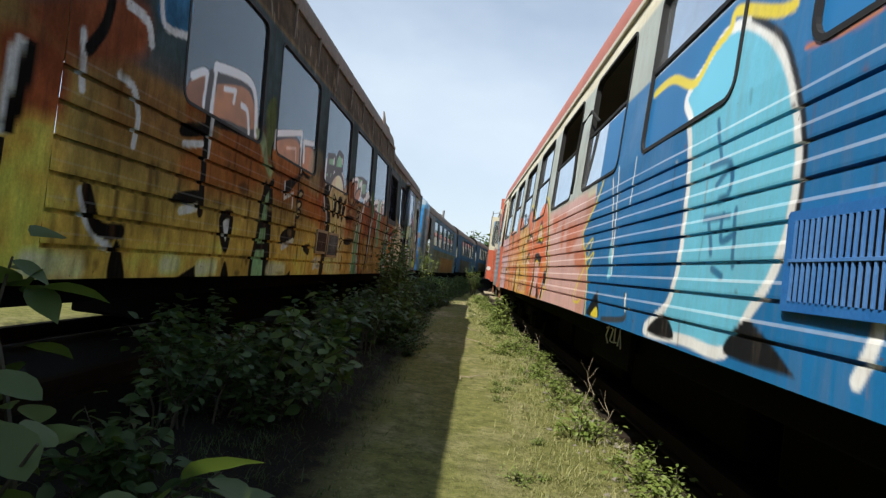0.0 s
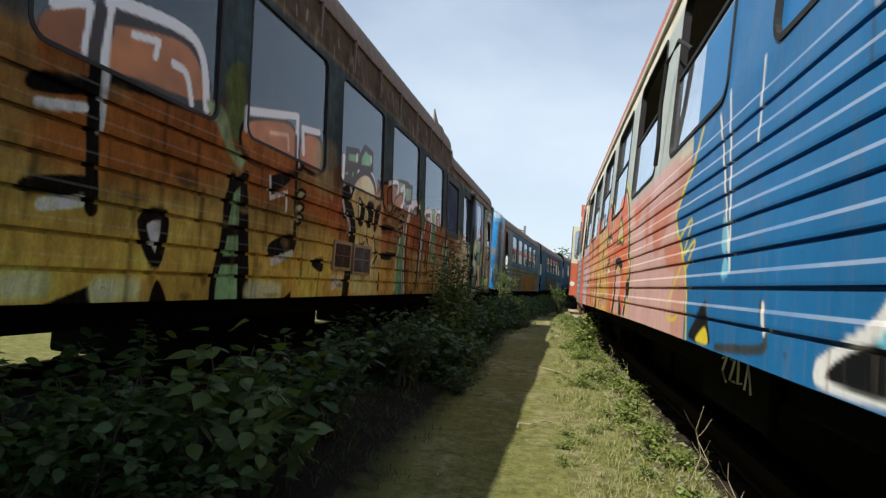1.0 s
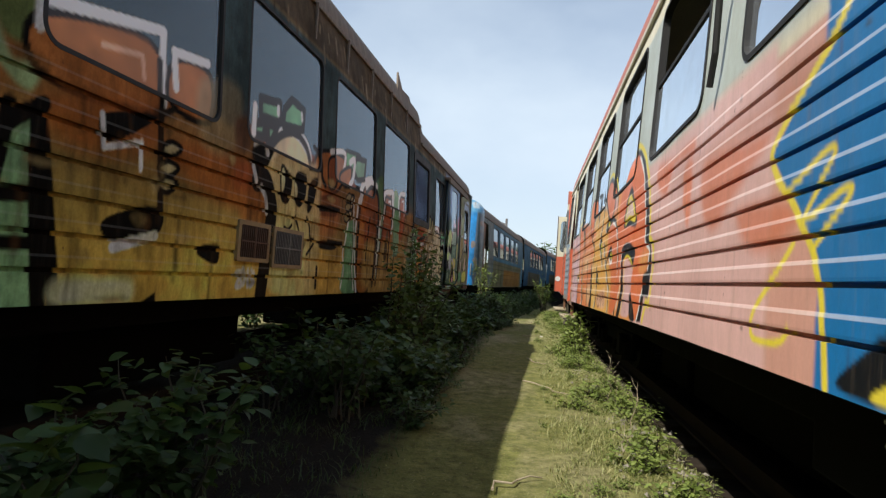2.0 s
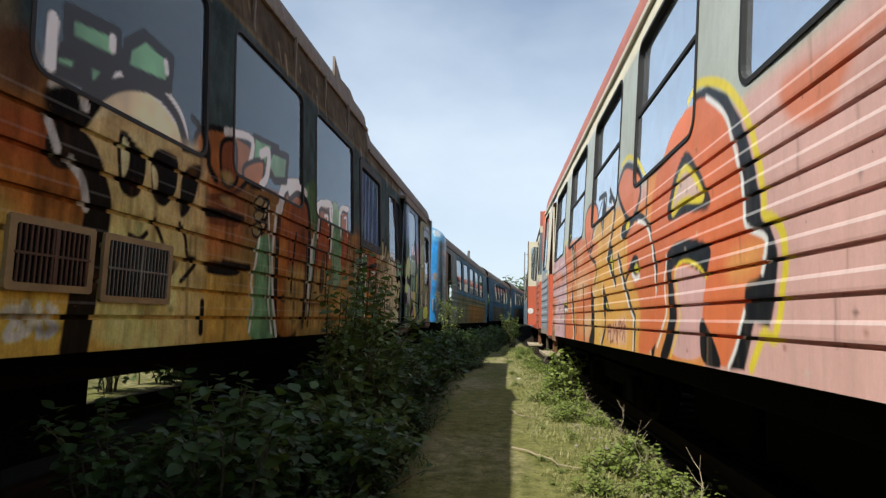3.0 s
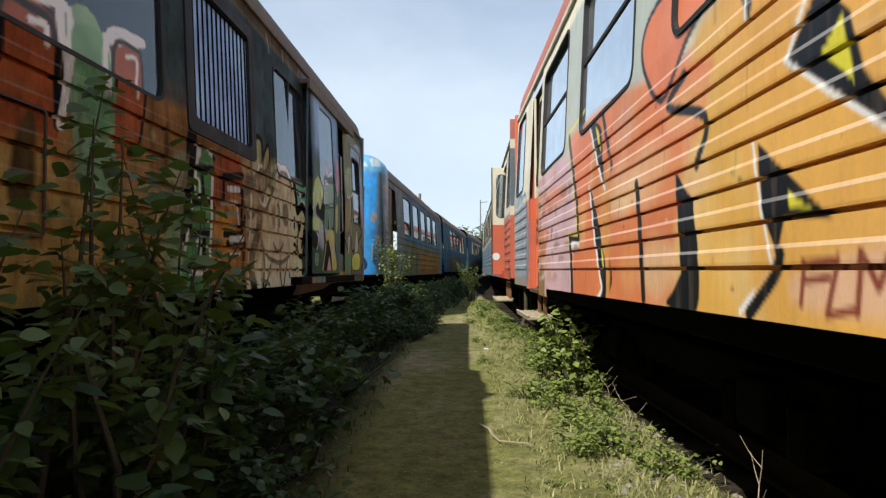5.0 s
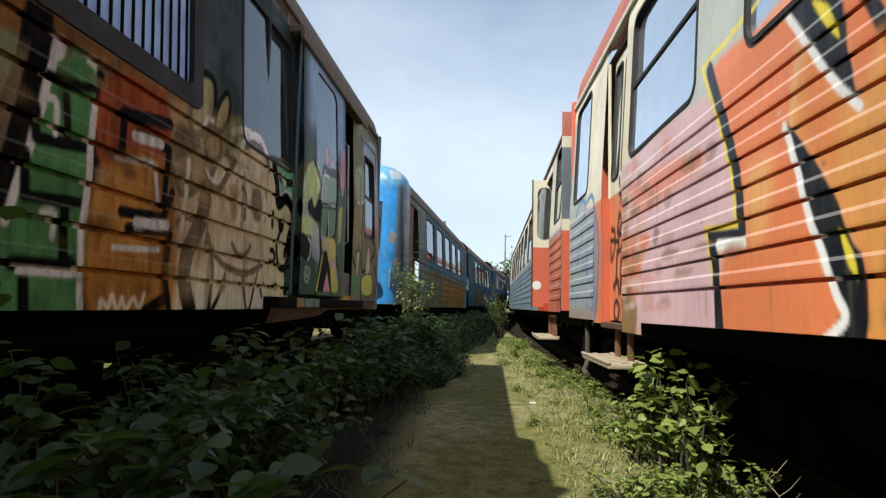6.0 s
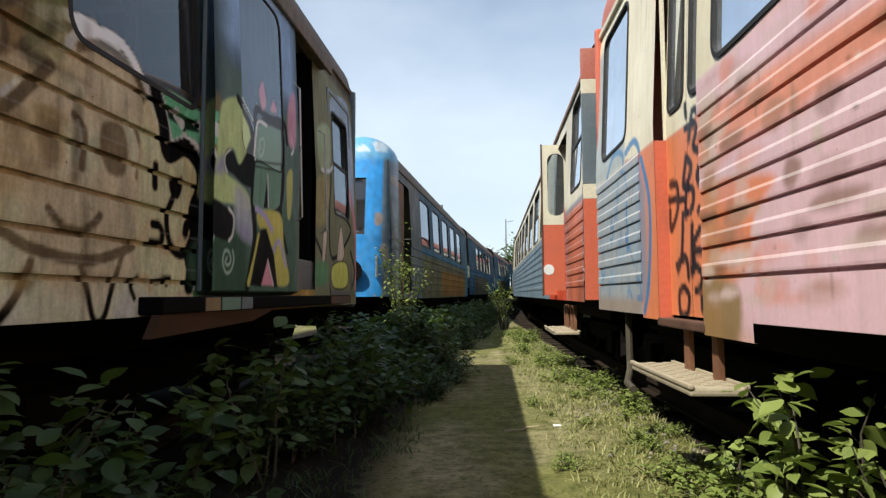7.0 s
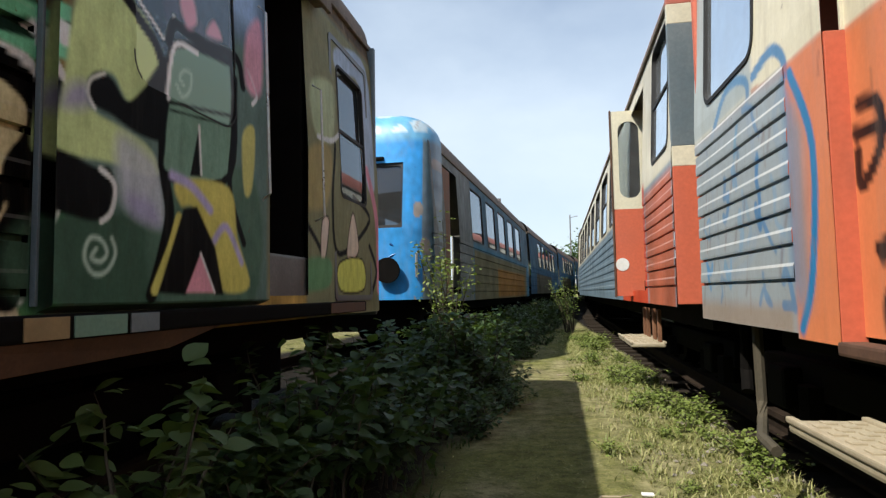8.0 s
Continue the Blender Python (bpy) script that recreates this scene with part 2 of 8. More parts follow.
def add_box(bm, a, b, bevel=0.0, turn=None):
    """A bevelled box between two corners."""
    lo, hi = [min(p, q) for p, q in zip(a, b)], [max(p, q) for p, q in zip(a, b)]
    mid = Vector([(p + q) / 2 for p, q in zip(lo, hi)])
    m = Matrix.Translation(mid) @ (turn or Matrix()) @ Matrix.Diagonal((*[q - p for p, q in zip(lo, hi)], 1))
    made = bmesh.ops.create_cube(bm, size=1.0, matrix=m)["verts"]
    if bevel:
        edges = {e for v in made for e in v.link_edges}
        bmesh.ops.bevel(bm, geom=list(edges), offset=bevel, segments=2, affect="EDGES", profile=0.6)
    return bm


def add_tube(bm, points, radius, sides=8):
    """A round bar along some points; the radius may taper from the first to the second value."""
    r0, r1 = radius if isinstance(radius, tuple) else (radius, radius)
    points = [Vector(p) for p in points]
    rings = []
    for i, p in enumerate(points):
        way = (points[min(i + 1, len(points) - 1)] - points[max(i - 1, 0)]).normalized()
        across = way.orthogonal().normalized()
        up = way.cross(across)
        r = r0 + (r1 - r0) * i / max(1, len(points) - 1)
        rings.append([bm.verts.new(p + r * (math.cos(2 * math.pi * k / sides) * across + math.sin(2 * math.pi * k / sides) * up)) for k in range(sides)])
    for a, b in zip(rings, rings[1:]):
        for k in range(sides):
            bm.faces.new((a[k], a[(k + 1) % sides], b[(k + 1) % sides], b[k]))
    bm.faces.new(rings[0][::-1])
    bm.faces.new(rings[-1])
    return bm


def add_disc(bm, centre, axis, radius, depth, sides=28):
    """A wheel-like disc, bevelled at the rim."""
    turn = Vector(axis).to_track_quat("Z", "Y").to_matrix().to_4x4()
    made = bmesh.ops.create_cone(bm, cap_ends=True, segments=sides, radius1=radius, radius2=radius, depth=depth, matrix=Matrix.Translation(centre) @ turn)["verts"]
    return made


def rounded(u0, u1, z0, z1, r, n=5):
    """Outline of a rounded rectangle in the side's plane."""
    pts = []
    for cu, cz, a0 in ((u1 - r, z0 + r, -90), (u1 - r, z1 - r, 0), (u0 + r, z1 - r, 90), (u0 + r, z0 + r, 180)):
        for k in range(n + 1):
            a = radians(a0 + 90 * k / n)
            pts.append((cu + r * math.cos(a), cz + r * math.sin(a)))
    return pts


# ---- spray paint on a side: a flat sheet of colours over length and height ----
RES = 0.006


def srgb(hexa):
    """The linear colour of a hex code."""
    v = [int(hexa[i:i + 2], 16) / 255 for i in (0, 2, 4)]
    return np.array([c / 12.92 if c <= 0.04045 else ((c + 0.055) / 1.055) ** 2.4 for c in v])


def curve_points(pts, closed, steps=6):
    """A smooth line through some points."""
    p = np.array(pts, dtype=float).reshape(-1, 2)
    n = len(p)
    out = []
    for i in range(n if closed else n - 1):
        a, b, c, d = (p[(i + k) % n] if closed else p[min(max(i + k, 0), n - 1)] for k in (-1, 0, 1, 2))
        for s in range(steps):
            t = s / steps
            out.append(0.5 * (2 * b + (c - a) * t + (2 * a - 5 * b + 4 * c - d) * t * t + (3 * b - a - 3 * c + d) * t ** 3))
    if not closed:
        out.append(p[-1])
    return np.array(out)


class Sheet:
    """Colour and cover of the paint along one side of a car."""

    def __init__(self, u0, u1, z0=0.7, z1=3.5):
        self.u0, self.z0 = u0, z0
        self.nu, self.nz = int((u1 - u0) / RES) + 1, int((z1 - z0) / RES) + 1
        self.col = np.zeros((self.nu, self.nz, 3))
        self.cover = np.zeros((self.nu, self.nz))
        self.uu, self.zz = np.meshgrid(u0 + RES * np.arange(self.nu), z0 + RES * np.arange(self.nz), indexing="ij")

    def wash(self, colour, a, b, c, d, soft=0.05, strength=1.0, cover=0.0):
        """A block of colour between two places along the side and two heights, with soft edges."""
        f = np.clip((self.uu - a) / soft, 0, 1) * np.clip((b - self.uu) / soft, 0, 1) * np.clip((self.zz - c) / soft, 0, 1) * np.clip((d - self.zz) / soft, 0, 1)
        self.lay(slice(None), slice(None), colour, f * strength, cover)

    def lay(self, iu, iz, colour, f, cover):
        c = srgb(colour)
        self.col[iu, iz] += (c - self.col[iu, iz]) * f[..., None]
        if cover:
            self.cover[iu, iz] = np.maximum(self.cover[iu, iz], f * cover)
        else:
            self.cover[iu, iz] = self.cover[iu, iz]

    def window(self, p, pad):
        i0, i1 = int((p[:, 0].min() - pad - self.u0) / RES), int((p[:, 0].max() + pad - self.u0) / RES) + 2
        k0, k1 = int((p[:, 1].min() - pad - self.z0) / RES), int((p[:, 1].max() + pad - self.z0) / RES) + 2
        return slice(max(i0, 0), max(min(i1, self.nu), 0)), slice(max(k0, 0), max(min(k1, self.nz), 0))

    def reach(self, p, iu, iz, closed):
        """Distance to a line, and which side of a closed one."""
        u, z = self.uu[iu, iz], self.zz[iu, iz]
        best, inside = np.full(u.shape, 1e9), np.zeros(u.shape, dtype=bool)
        n = len(p)
        for i in range(n if closed else n - 1):
            (au, az), (bu, bz) = p[i], p[(i + 1) % n]
            du, dz = bu - au, bz - az
            t = np.clip(((u - au) * du + (z - az) * dz) / max(du * du + dz * dz, 1e-9), 0, 1)
            best = np.minimum(best, np.hypot(u - au - t * du, z - az - t * dz))
            if closed:
                cross = (az > z) != (bz > z)
                with np.errstate(divide="ignore", invalid="ignore"):
                    inside ^= cross & (u < au + (z - az) * du / (dz if dz else 1e-9))
        return best, inside

    def fill(self, colour, pts, smooth=True, soft=0.008, strength=1.0, edge="", width=0.03):
        """A filled shape, with an outline if one is given."""
        p = curve_points(pts, True, 5) if smooth else np.array(pts, dtype=float).reshape(-1, 2)
        iu, iz = self.window(p, soft + 0.05)
        if iu.stop <= iu.start or iz.stop <= iz.start:
            return
        best, inside = self.reach(p, iu, iz, True)
        sd = np.where(inside, -best, best)
        self.lay(iu, iz, colour, np.clip(0.5 - sd / soft, 0, 1) * strength, 1.0)
        if edge:
            self.lay(iu, iz, edge, np.clip((width / 2 - best) / 0.008 + 0.5, 0, 1), 1.0)

    def line(self, colour, pts, width, smooth=True, soft=0.008, strength=1.0):
        """A sprayed line."""
        p = curve_points(pts, False, 5) if smooth else np.array(pts, dtype=float).reshape(-1, 2)
        iu, iz = self.window(p, width + soft + 0.02)
        if iu.stop <= iu.start or iz.stop <= iz.start:
            return
        best, _ = self.reach(p, iu, iz, False)
        self.lay(iu, iz, colour, np.clip((width / 2 - best) / soft + 0.5, 0, 1) * strength, 1.0)

    def speckle(self, seed, amount, size):
        """Uneven spray: slow changes of brightness."""
        rng = np.random.default_rng(seed)
        coarse = rng.random((int(self.nu * RES / size) + 3, int(self.nz * RES / size) + 3))
        fu, fz = (self.uu - self.u0) / size, (self.zz - self.z0) / size
        iu, iz = fu.astype(int), fz.astype(int)
        tu, tz = fu - iu, fz - iz
        v = (coarse[iu, iz] * (1 - tu) * (1 - tz) + coarse[iu + 1, iz] * tu * (1 - tz) + coarse[iu, iz + 1] * (1 - tu) * tz + coarse[iu + 1, iz + 1] * tu * tz)
        self.col *= (1 + amount * (v - 0.5))[..., None]

    def pick(self, u, z):
        fu, fz = np.clip((u - self.u0) / RES, 0, self.nu - 1.001), np.clip((z - self.z0) / RES, 0, self.nz - 1.001)
        i, k = fu.astype(int), fz.astype(int)
        tu, tz = (fu - i)[:, None], (fz - k)[:, None]
        both = np.concatenate([self.col, self.cover[..., None]], axis=2)
        return (both[i, k] * (1 - tu) + both[i + 1, k] * tu) * (1 - tz) + (both[i, k + 1] * (1 - tu) + both[i + 1, k + 1] * tu) * tz

    def stamp(self):
        self.cover[:] = 0


# ---- coach building ----
# Side coordinates: u along the track, z up, d outward towards the path.
LEAN = 0.05


def lean(z):
    """How far the side falls back above the waist."""
    return -LEAN * max(0.0, z - 1.95) - (0.10 * max(0.0, z - 3.0) if z > 3.0 else 0)


def rib_profile(bottom, top, ribs, gap=0.012, ledge=True):
    """Strips of the side from the bottom up: each a list of (z, d)."""
    strips = []
    edges = [bottom, *ribs, top]
    for i, (a, b) in enumerate(zip(edges, edges[1:])):
        prof = []
        if i:
            prof += [(a - 0.001, -0.022), (a + 0.002, -0.022), (a + 0.003, 0.002), (a + 0.012, 0.003), (a + 0.03, 0.003), (a + 0.046, 0.003), (a + 0.048, 0.003)]
            prof += [(a + 0.057, 0.001), (a + 0.06, 0.0)] if ledge else [(a + 0.057, 0.0028), (a + 0.06, 0.0027)]
        else:
            prof += [(a, -0.02), (a + 0.002, 0.0)]
        z = prof[-1][0]
        steps = max(2, int((b - z) / (0.0105 if b < 1.9 else 0.014)))
        end = b - gap if i < len(edges) - 2 else b
        for k in range(1, steps + 1):
            prof.append((z + (end - z) * k / steps, 0.0 if ledge or not i else 0.0027 * (1 - k / steps)))
        if i < len(edges) - 2:
            prof.append((b - gap + 0.0005, -0.022))
            prof.append((b - 0.001, -0.022))
        strips.append([(zz, dd + lean(zz)) for zz, dd in prof])
    return strips


def side_sheet(name, s, u0, u1, prof, sheet, holes, material, parent, du=0.0125, label="", ledge_glint=0.0, droop=0.0):
    """One pressed strip of a side, cut out where openings go through."""
    if prof[-1][0] < 1.9:
        du *= 0.58
    us = np.linspace(u0, u1, max(2, int(round((u1 - u0) / du)) + 1))
    zs, ds = np.array([p[0] for p in prof]), np.array([p[1] for p in prof])
    uu, zz = np.meshgrid(us, zs, indexing="ij")
    wave = 0.0015 * np.sin(uu * 3.1 + zz * 2.0) + 0.001 * np.sin(uu * 7.7 - zz * 5)
    dd = np.broadcast_to(ds, uu.shape) + wave
    if droop and prof[0][0] < 1.0:
        # the lower edge sags gently towards the far end
        zz = zz - droop * np.maximum(0, uu - 6) * np.clip((1.04 - zz) / 0.12, 0, 1)
    nu, nz = uu.shape
    verts = np.stack([s * dd, uu, zz], axis=-1).reshape(-1, 3)
    idx = np.arange(nu * nz).reshape(nu, nz)
    a, b, c, d = idx[:-1, :-1], idx[1:, :-1], idx[1:, 1:], idx[:-1, 1:]
    keep = np.ones(a.shape, dtype=bool)
    cu, cz = (uu[:-1, :-1] + uu[1:, 1:]) / 2, (zz[:-1, :-1] + zz[1:, 1:]) / 2
    for h0, h1, g0, g1, r in holes:
        du_, dz_ = np.abs(cu - (h0 + h1) / 2) - (h1 - h0) / 2 + r, np.abs(cz - (g0 + g1) / 2) - (g1 - g0) / 2 + r
        keep &= (np.hypot(np.maximum(du_, 0), np.maximum(dz_, 0)) + np.minimum(np.maximum(du_, dz_), 0) - r) > 0
    quads = np.stack([a, b, c, d] if s < 0 else [a, d, c, b], axis=-1)[keep]
    if not len(quads):
        return None
    cols = sheet.pick(uu.ravel(), zz.ravel())
    if ledge_glint and prof[1][1] < -0.015:
        # the little ledge on top of each pressed rib has a pale highlight painted on
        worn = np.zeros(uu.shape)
        worn[:, 6:8] = ledge_glint * (0.75 + 0.25 * np.sin(us * 2.3) * np.sin(us * 5.1))[:, None]
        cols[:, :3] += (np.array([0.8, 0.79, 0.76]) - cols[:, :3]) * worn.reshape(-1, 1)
    return mesh_part(name, verts, quads, material, parent, label, cols)


def ring(bm, s, outline_a, outline_b, d0, d1):
    """A flat-faced seal between two outlines, standing from depth d0 to d1."""
    n = len(outline_a)
    rows = []
    for pts, d in ((outline_a, d0), (outline_a, d1), (outline_b, d1), (outline_b, d0)):
        rows.append([bm.verts.new((s * (d + lean(z)), u, z)) for u, z in pts])
    for r0, r1 in zip(rows, rows[1:] + rows[:1]):
        for k in range(n):
            bm.faces.new((r0[k], r0[(k + 1) % n], r1[(k + 1) % n], r1[k]))


def pane_grid(name, s, u0, u1, z0, z1, d, sheet, material, parent, step=0.0125, label=""):
    """A glass pane with the colours of the spray on it."""
    us, zs = np.linspace(u0, u1, max(2, int((u1 - u0) / step))), np.linspace(z0, z1, max(2, int((z1 - z0) / step)))
    uu, zz = np.meshgrid(us, zs, indexing="ij")
    dd = d - LEAN * np.maximum(0, zz - 1.95)
    idx = np.arange(uu.size).reshape(uu.shape)
    q = np.stack([idx[:-1, :-1], idx[1:, :-1], idx[1:, 1:], idx[:-1, 1:]], axis=-1).reshape(-1, 4)
    ob = mesh_part(name, np.stack([s * dd, uu, zz], axis=-1).reshape(-1, 3), q, material, parent, label, sheet.pick(uu.ravel(), zz.ravel()))
    ob.visible_shadow = False
    return ob


def coach_window(s, win, sheet, glass, parent, split=False, open_top=False, corner=0.09):
    """A window: rubber seal, pane and, where it has one, a sliding upper light."""
    u0, u1, z0, z1 = win
    bm = bmesh.new()
    ring(bm, s, rounded(u0 - 0.012, u1 + 0.012, z0 - 0.012, z1 + 0.012, corner + 0.012), rounded(u0 + 0.011, u1 - 0.011, z0 + 0.011, z1 - 0.011, corner - 0.011), -0.04, 0.006)
    frame_ob = part("window", bm, M_RUBBER, parent, "black rubber-sealed coach window")
    if split:
        zm = z0 + (z1 - z0) * 0.5
        pane_grid("pane", s, u0, u1, z0, zm, -0.014, sheet, glass, frame_ob)
        bm = bmesh.new()
        add_box(bm, (s * (-0.004 + lean(zm)), u0, zm - 0.014), (s * (-0.055 + lean(zm)), u1, zm + 0.014), 0.004)
        part("transom", bm, M_RUBBER, frame_ob)
        if not open_top:
            pane_grid("pane", s, u0, u1, zm, z1, -0.03, sheet, glass, frame_ob)
    else:
        pane_grid("pane", s, u0, u1, z0, z1, -0.012, sheet, glass, frame_ob)
    return frame_ob


def roof(s, u0, u1, half, material, parent, z0=3.14, crown=3.78, drip=M_ROOF, name="roof"):
    """A vaulted roof over the whole width with a drip rail along the near edge."""
    us = np.linspace(u0, u1, max(3, int((u1 - u0) / 0.6)))
    ang = np.linspace(0, math.pi, 25)
    d_in = lean(z0)
    x = -half + (half + d_in) * np.sign(np.cos(ang)) * np.abs(np.cos(ang)) ** 0.55
    z = z0 + (crown - z0) * np.sin(ang) ** 0.85
    uu, xx = np.meshgrid(us, x, indexing="ij")
    zz = np.broadcast_to(z, uu.shape)
    idx = np.arange(uu.size).reshape(uu.shape)
    q = np.stack([idx[:-1, :-1], idx[1:, :-1], idx[1:, 1:], idx[:-1, 1:]], axis=-1).reshape(-1, 4)
    ob = mesh_part(name, np.stack([s * xx, uu, zz], axis=-1).reshape(-1, 3), q, material, parent, "", None, True)
    bm = bmesh.new()
    add_box(bm, (s * (d_in - 0.02), u0, z0 - 0.02), (s * (d_in + 0.03), u1, z0 + 0.025), 0.008)
    part("gutter", bm, drip, parent)
    return ob


def bogie(s, uc, half, parent):
    """A two-axle bogie: frame, wheels, axle boxes and springs."""
    bm = bmesh.new()
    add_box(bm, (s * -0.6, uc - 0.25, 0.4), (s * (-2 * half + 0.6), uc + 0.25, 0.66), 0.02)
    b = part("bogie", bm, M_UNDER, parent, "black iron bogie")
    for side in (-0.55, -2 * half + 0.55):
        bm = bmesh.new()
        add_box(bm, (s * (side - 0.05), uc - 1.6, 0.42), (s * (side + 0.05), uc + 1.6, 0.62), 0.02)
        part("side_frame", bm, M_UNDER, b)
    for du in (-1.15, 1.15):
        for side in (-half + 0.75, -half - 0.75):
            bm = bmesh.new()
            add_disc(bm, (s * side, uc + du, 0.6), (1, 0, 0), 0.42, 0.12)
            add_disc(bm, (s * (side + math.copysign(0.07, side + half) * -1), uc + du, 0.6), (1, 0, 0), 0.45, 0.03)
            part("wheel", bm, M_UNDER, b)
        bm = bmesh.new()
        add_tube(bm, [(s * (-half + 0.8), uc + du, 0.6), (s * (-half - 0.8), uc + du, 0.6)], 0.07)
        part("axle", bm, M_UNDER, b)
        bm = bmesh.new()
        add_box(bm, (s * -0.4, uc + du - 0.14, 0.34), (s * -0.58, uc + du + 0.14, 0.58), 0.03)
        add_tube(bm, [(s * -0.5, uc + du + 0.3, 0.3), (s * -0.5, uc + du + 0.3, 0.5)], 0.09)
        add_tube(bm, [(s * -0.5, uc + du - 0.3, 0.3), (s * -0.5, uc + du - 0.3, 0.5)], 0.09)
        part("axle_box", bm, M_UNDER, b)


def shell(s, u0, u1, half, parent, floor_z=1.12, holes=(), inner_mat=None, boxes=()):
    """Floor, far side, ceiling and ends inside a coach, and the dark underframe below it."""
    inner_mat = inner_mat or M_INSIDE
    bm = bmesh.new()
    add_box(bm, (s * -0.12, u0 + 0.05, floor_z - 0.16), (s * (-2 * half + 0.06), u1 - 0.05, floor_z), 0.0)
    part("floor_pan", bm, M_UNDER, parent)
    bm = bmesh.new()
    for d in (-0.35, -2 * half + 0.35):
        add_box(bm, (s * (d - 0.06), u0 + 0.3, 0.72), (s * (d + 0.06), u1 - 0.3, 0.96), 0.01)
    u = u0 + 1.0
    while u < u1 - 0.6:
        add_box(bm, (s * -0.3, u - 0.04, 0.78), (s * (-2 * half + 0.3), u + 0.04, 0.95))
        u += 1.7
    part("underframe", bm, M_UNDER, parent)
    # added black boxes below the floor, keeping light from the far side out
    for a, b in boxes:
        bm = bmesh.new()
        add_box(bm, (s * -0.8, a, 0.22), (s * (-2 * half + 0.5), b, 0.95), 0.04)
        part("equipment_box", bm, M_UNDER, parent, "added black box keeping light out below the floor")
    # far side with its own row of windows
    bm = bmesh.new()
    d = -2 * half
    add_box(bm, (s * d, u0, 0.93), (s * (d + 0.05), u1, 2.0))
    add_box(bm, (s * d, u0, 2.9), (s * (d + 0.05), u1, 3.2))
    edges = sorted([(a, b) for a, b, *_ in holes if a > u0 and b < u1 and b - a > 1.0])
    cuts = [u0] + [v for e in edges for v in e] + [u1]
    for a, b in zip(cuts[::2], cuts[1::2]):
        if b - a > 0.02:
            add_box(bm, (s * d, a, 2.0), (s * (d + 0.05), b, 2.9))
    part("far_side", bm, inner_mat, parent)
    bm = bmesh.new()
    add_box(bm, (s * -0.12, u0 + 0.05, 3.05), (s * (-2 * half + 0.08), u1 - 0.05, 3.09))
    part("ceiling_panel", bm, inner_mat, parent)


def end_wall(s, u, half, material, parent, z0=0.85, door=True, thick=0.05):
    """A flat coach end with a gangway door in the middle."""
    bm = bmesh.new()
    add_box(bm, (s * -0.01, u, z0), (s * (-half + 0.42), u + thick, 3.2), 0.02)
    add_box(bm, (s * (-half - 0.42), u, z0), (s * (-2 * half + 0.01), u + thick, 3.2), 0.02)
    add_box(bm, (s * (-half + 0.42), u, 2.95), (s * (-half - 0.42), u + thick, 3.35))
    w = part("end_wall", bm, material, parent)
    bm = bmesh.new()
    add_box(bm, (s * (-half + 0.42), u + 0.01, z0 + 0.1), (s * (-half - 0.42), u + thick - 0.01, 2.95), 0.01)
    part("gangway_door", bm, M_SLATE, w, "grey gangway door")
    sgn = 1
    for d in (-half + 0.85, -half - 0.85):
        bm = bmesh.new()
        add_tube(bm, [(s * d, u, 1.02), (s * d, u + sgn * 0.26, 1.02)], 0.06, 10)
        add_disc(bm, (s * d, u + sgn * 0.28, 1.02), (0, 1, 0), 0.17, 0.04, 18)
        part("buffer", bm, M_UNDER, w, "black iron buffer")


def seat_row(s, u, half, parent):
    """A pair of high-backed coach seats, back to back, seen dimly through the windows."""
    for d0, d1 in ((-0.12, -1.0), (-2 * half + 0.12, -2 * half + 1.0)):
        bm = bmesh.new()
        add_box(bm, (s * d0, u - 0.5, 1.5), (s * d1, u + 0.5, 1.62), 0.03)
        add_box(bm, (s * d0, u - 0.07, 1.6), (s * d1, u + 0.07, 2.3), 0.04)
        part("seat", bm, M_SEAT, parent, "dark cloth coach seat")

# ---- spray paint of the two near cars ----
LEFT = Sheet(-6.0, 18.6)
RIGHT = Sheet(-5.0, 17.1)
# left: weathered ochre over grey-green, rusty band above the windows
LEFT.wash("8a6f3f", -9, 30, 0, 4)
LEFT.wash("42565a", -9, 30, 1.98, 3.08, 0.06)
LEFT.wash("5d4f3d", -9, 30, 3.05, 4, 0.04)
LEFT.wash("b08a3e", -9, 30, 0.6, 1.5, 0.5)
LEFT.wash("84491a", 2.6, 13.6, 1.4, 2.2, 0.3, 0.5)
# right: cream above, pale red below
RIGHT.wash("d8cfb4", -9, 30, 0, 4)
RIGHT.wash("b4bdb4", -9, 14.0, 1.9, 3.0, 0.05)
RIGHT.wash("e6dec2", -9, 30, 2.93, 4, 0.03)
RIGHT.wash("cf8f86", -9, 30, 0.6, 1.88, 0.02)
RIGHT.stamp()
LEFT.stamp()

# spray pictures: places are metres along the side and metres above the ground
RIGHT.wash("dba7a6", 5.0, 9.5, 0.6, 1.95, 0.05)
RIGHT.fill("d4573f", ((6.83, 1.87), (6.4, 1.84), (6.02, 1.85), (6.02, 1.79), (6.4, 1.8), (6.59, 1.67), (6.81, 1.74)), strength=0.85, soft=0.05)
RIGHT.fill("e0583a", ((6.16, 1.74), (6.02, 1.74), (6.03, 1.45), (6.13, 1.52), (6.17, 1.59)), strength=0.85, soft=0.05)
RIGHT.fill("cf5a45", ((5.81, 1.7), (5.3, 1.67), (5.04, 1.64), (5.34, 1.51), (5.64, 1.39), (5.82, 1.52)), strength=0.8, soft=0.06)
RIGHT.fill("cf5a45", ((5.33, 1.43), (4.95, 1.42), (4.81, 1.35), (5.04, 1.28), (5.23, 1.31)), strength=0.8, soft=0.06)
RIGHT.fill("b5604f", ((6.55, 1.73), (5.25, 1.76), (4.63, 1.77), (4.7, 1.7), (5.24, 1.68), (6.14, 1.7)), strength=0.6, soft=0.08)
RIGHT.wash("1f64b4", -9, 4.7, 0.6, 2.44, 0.02, cover=1.0)
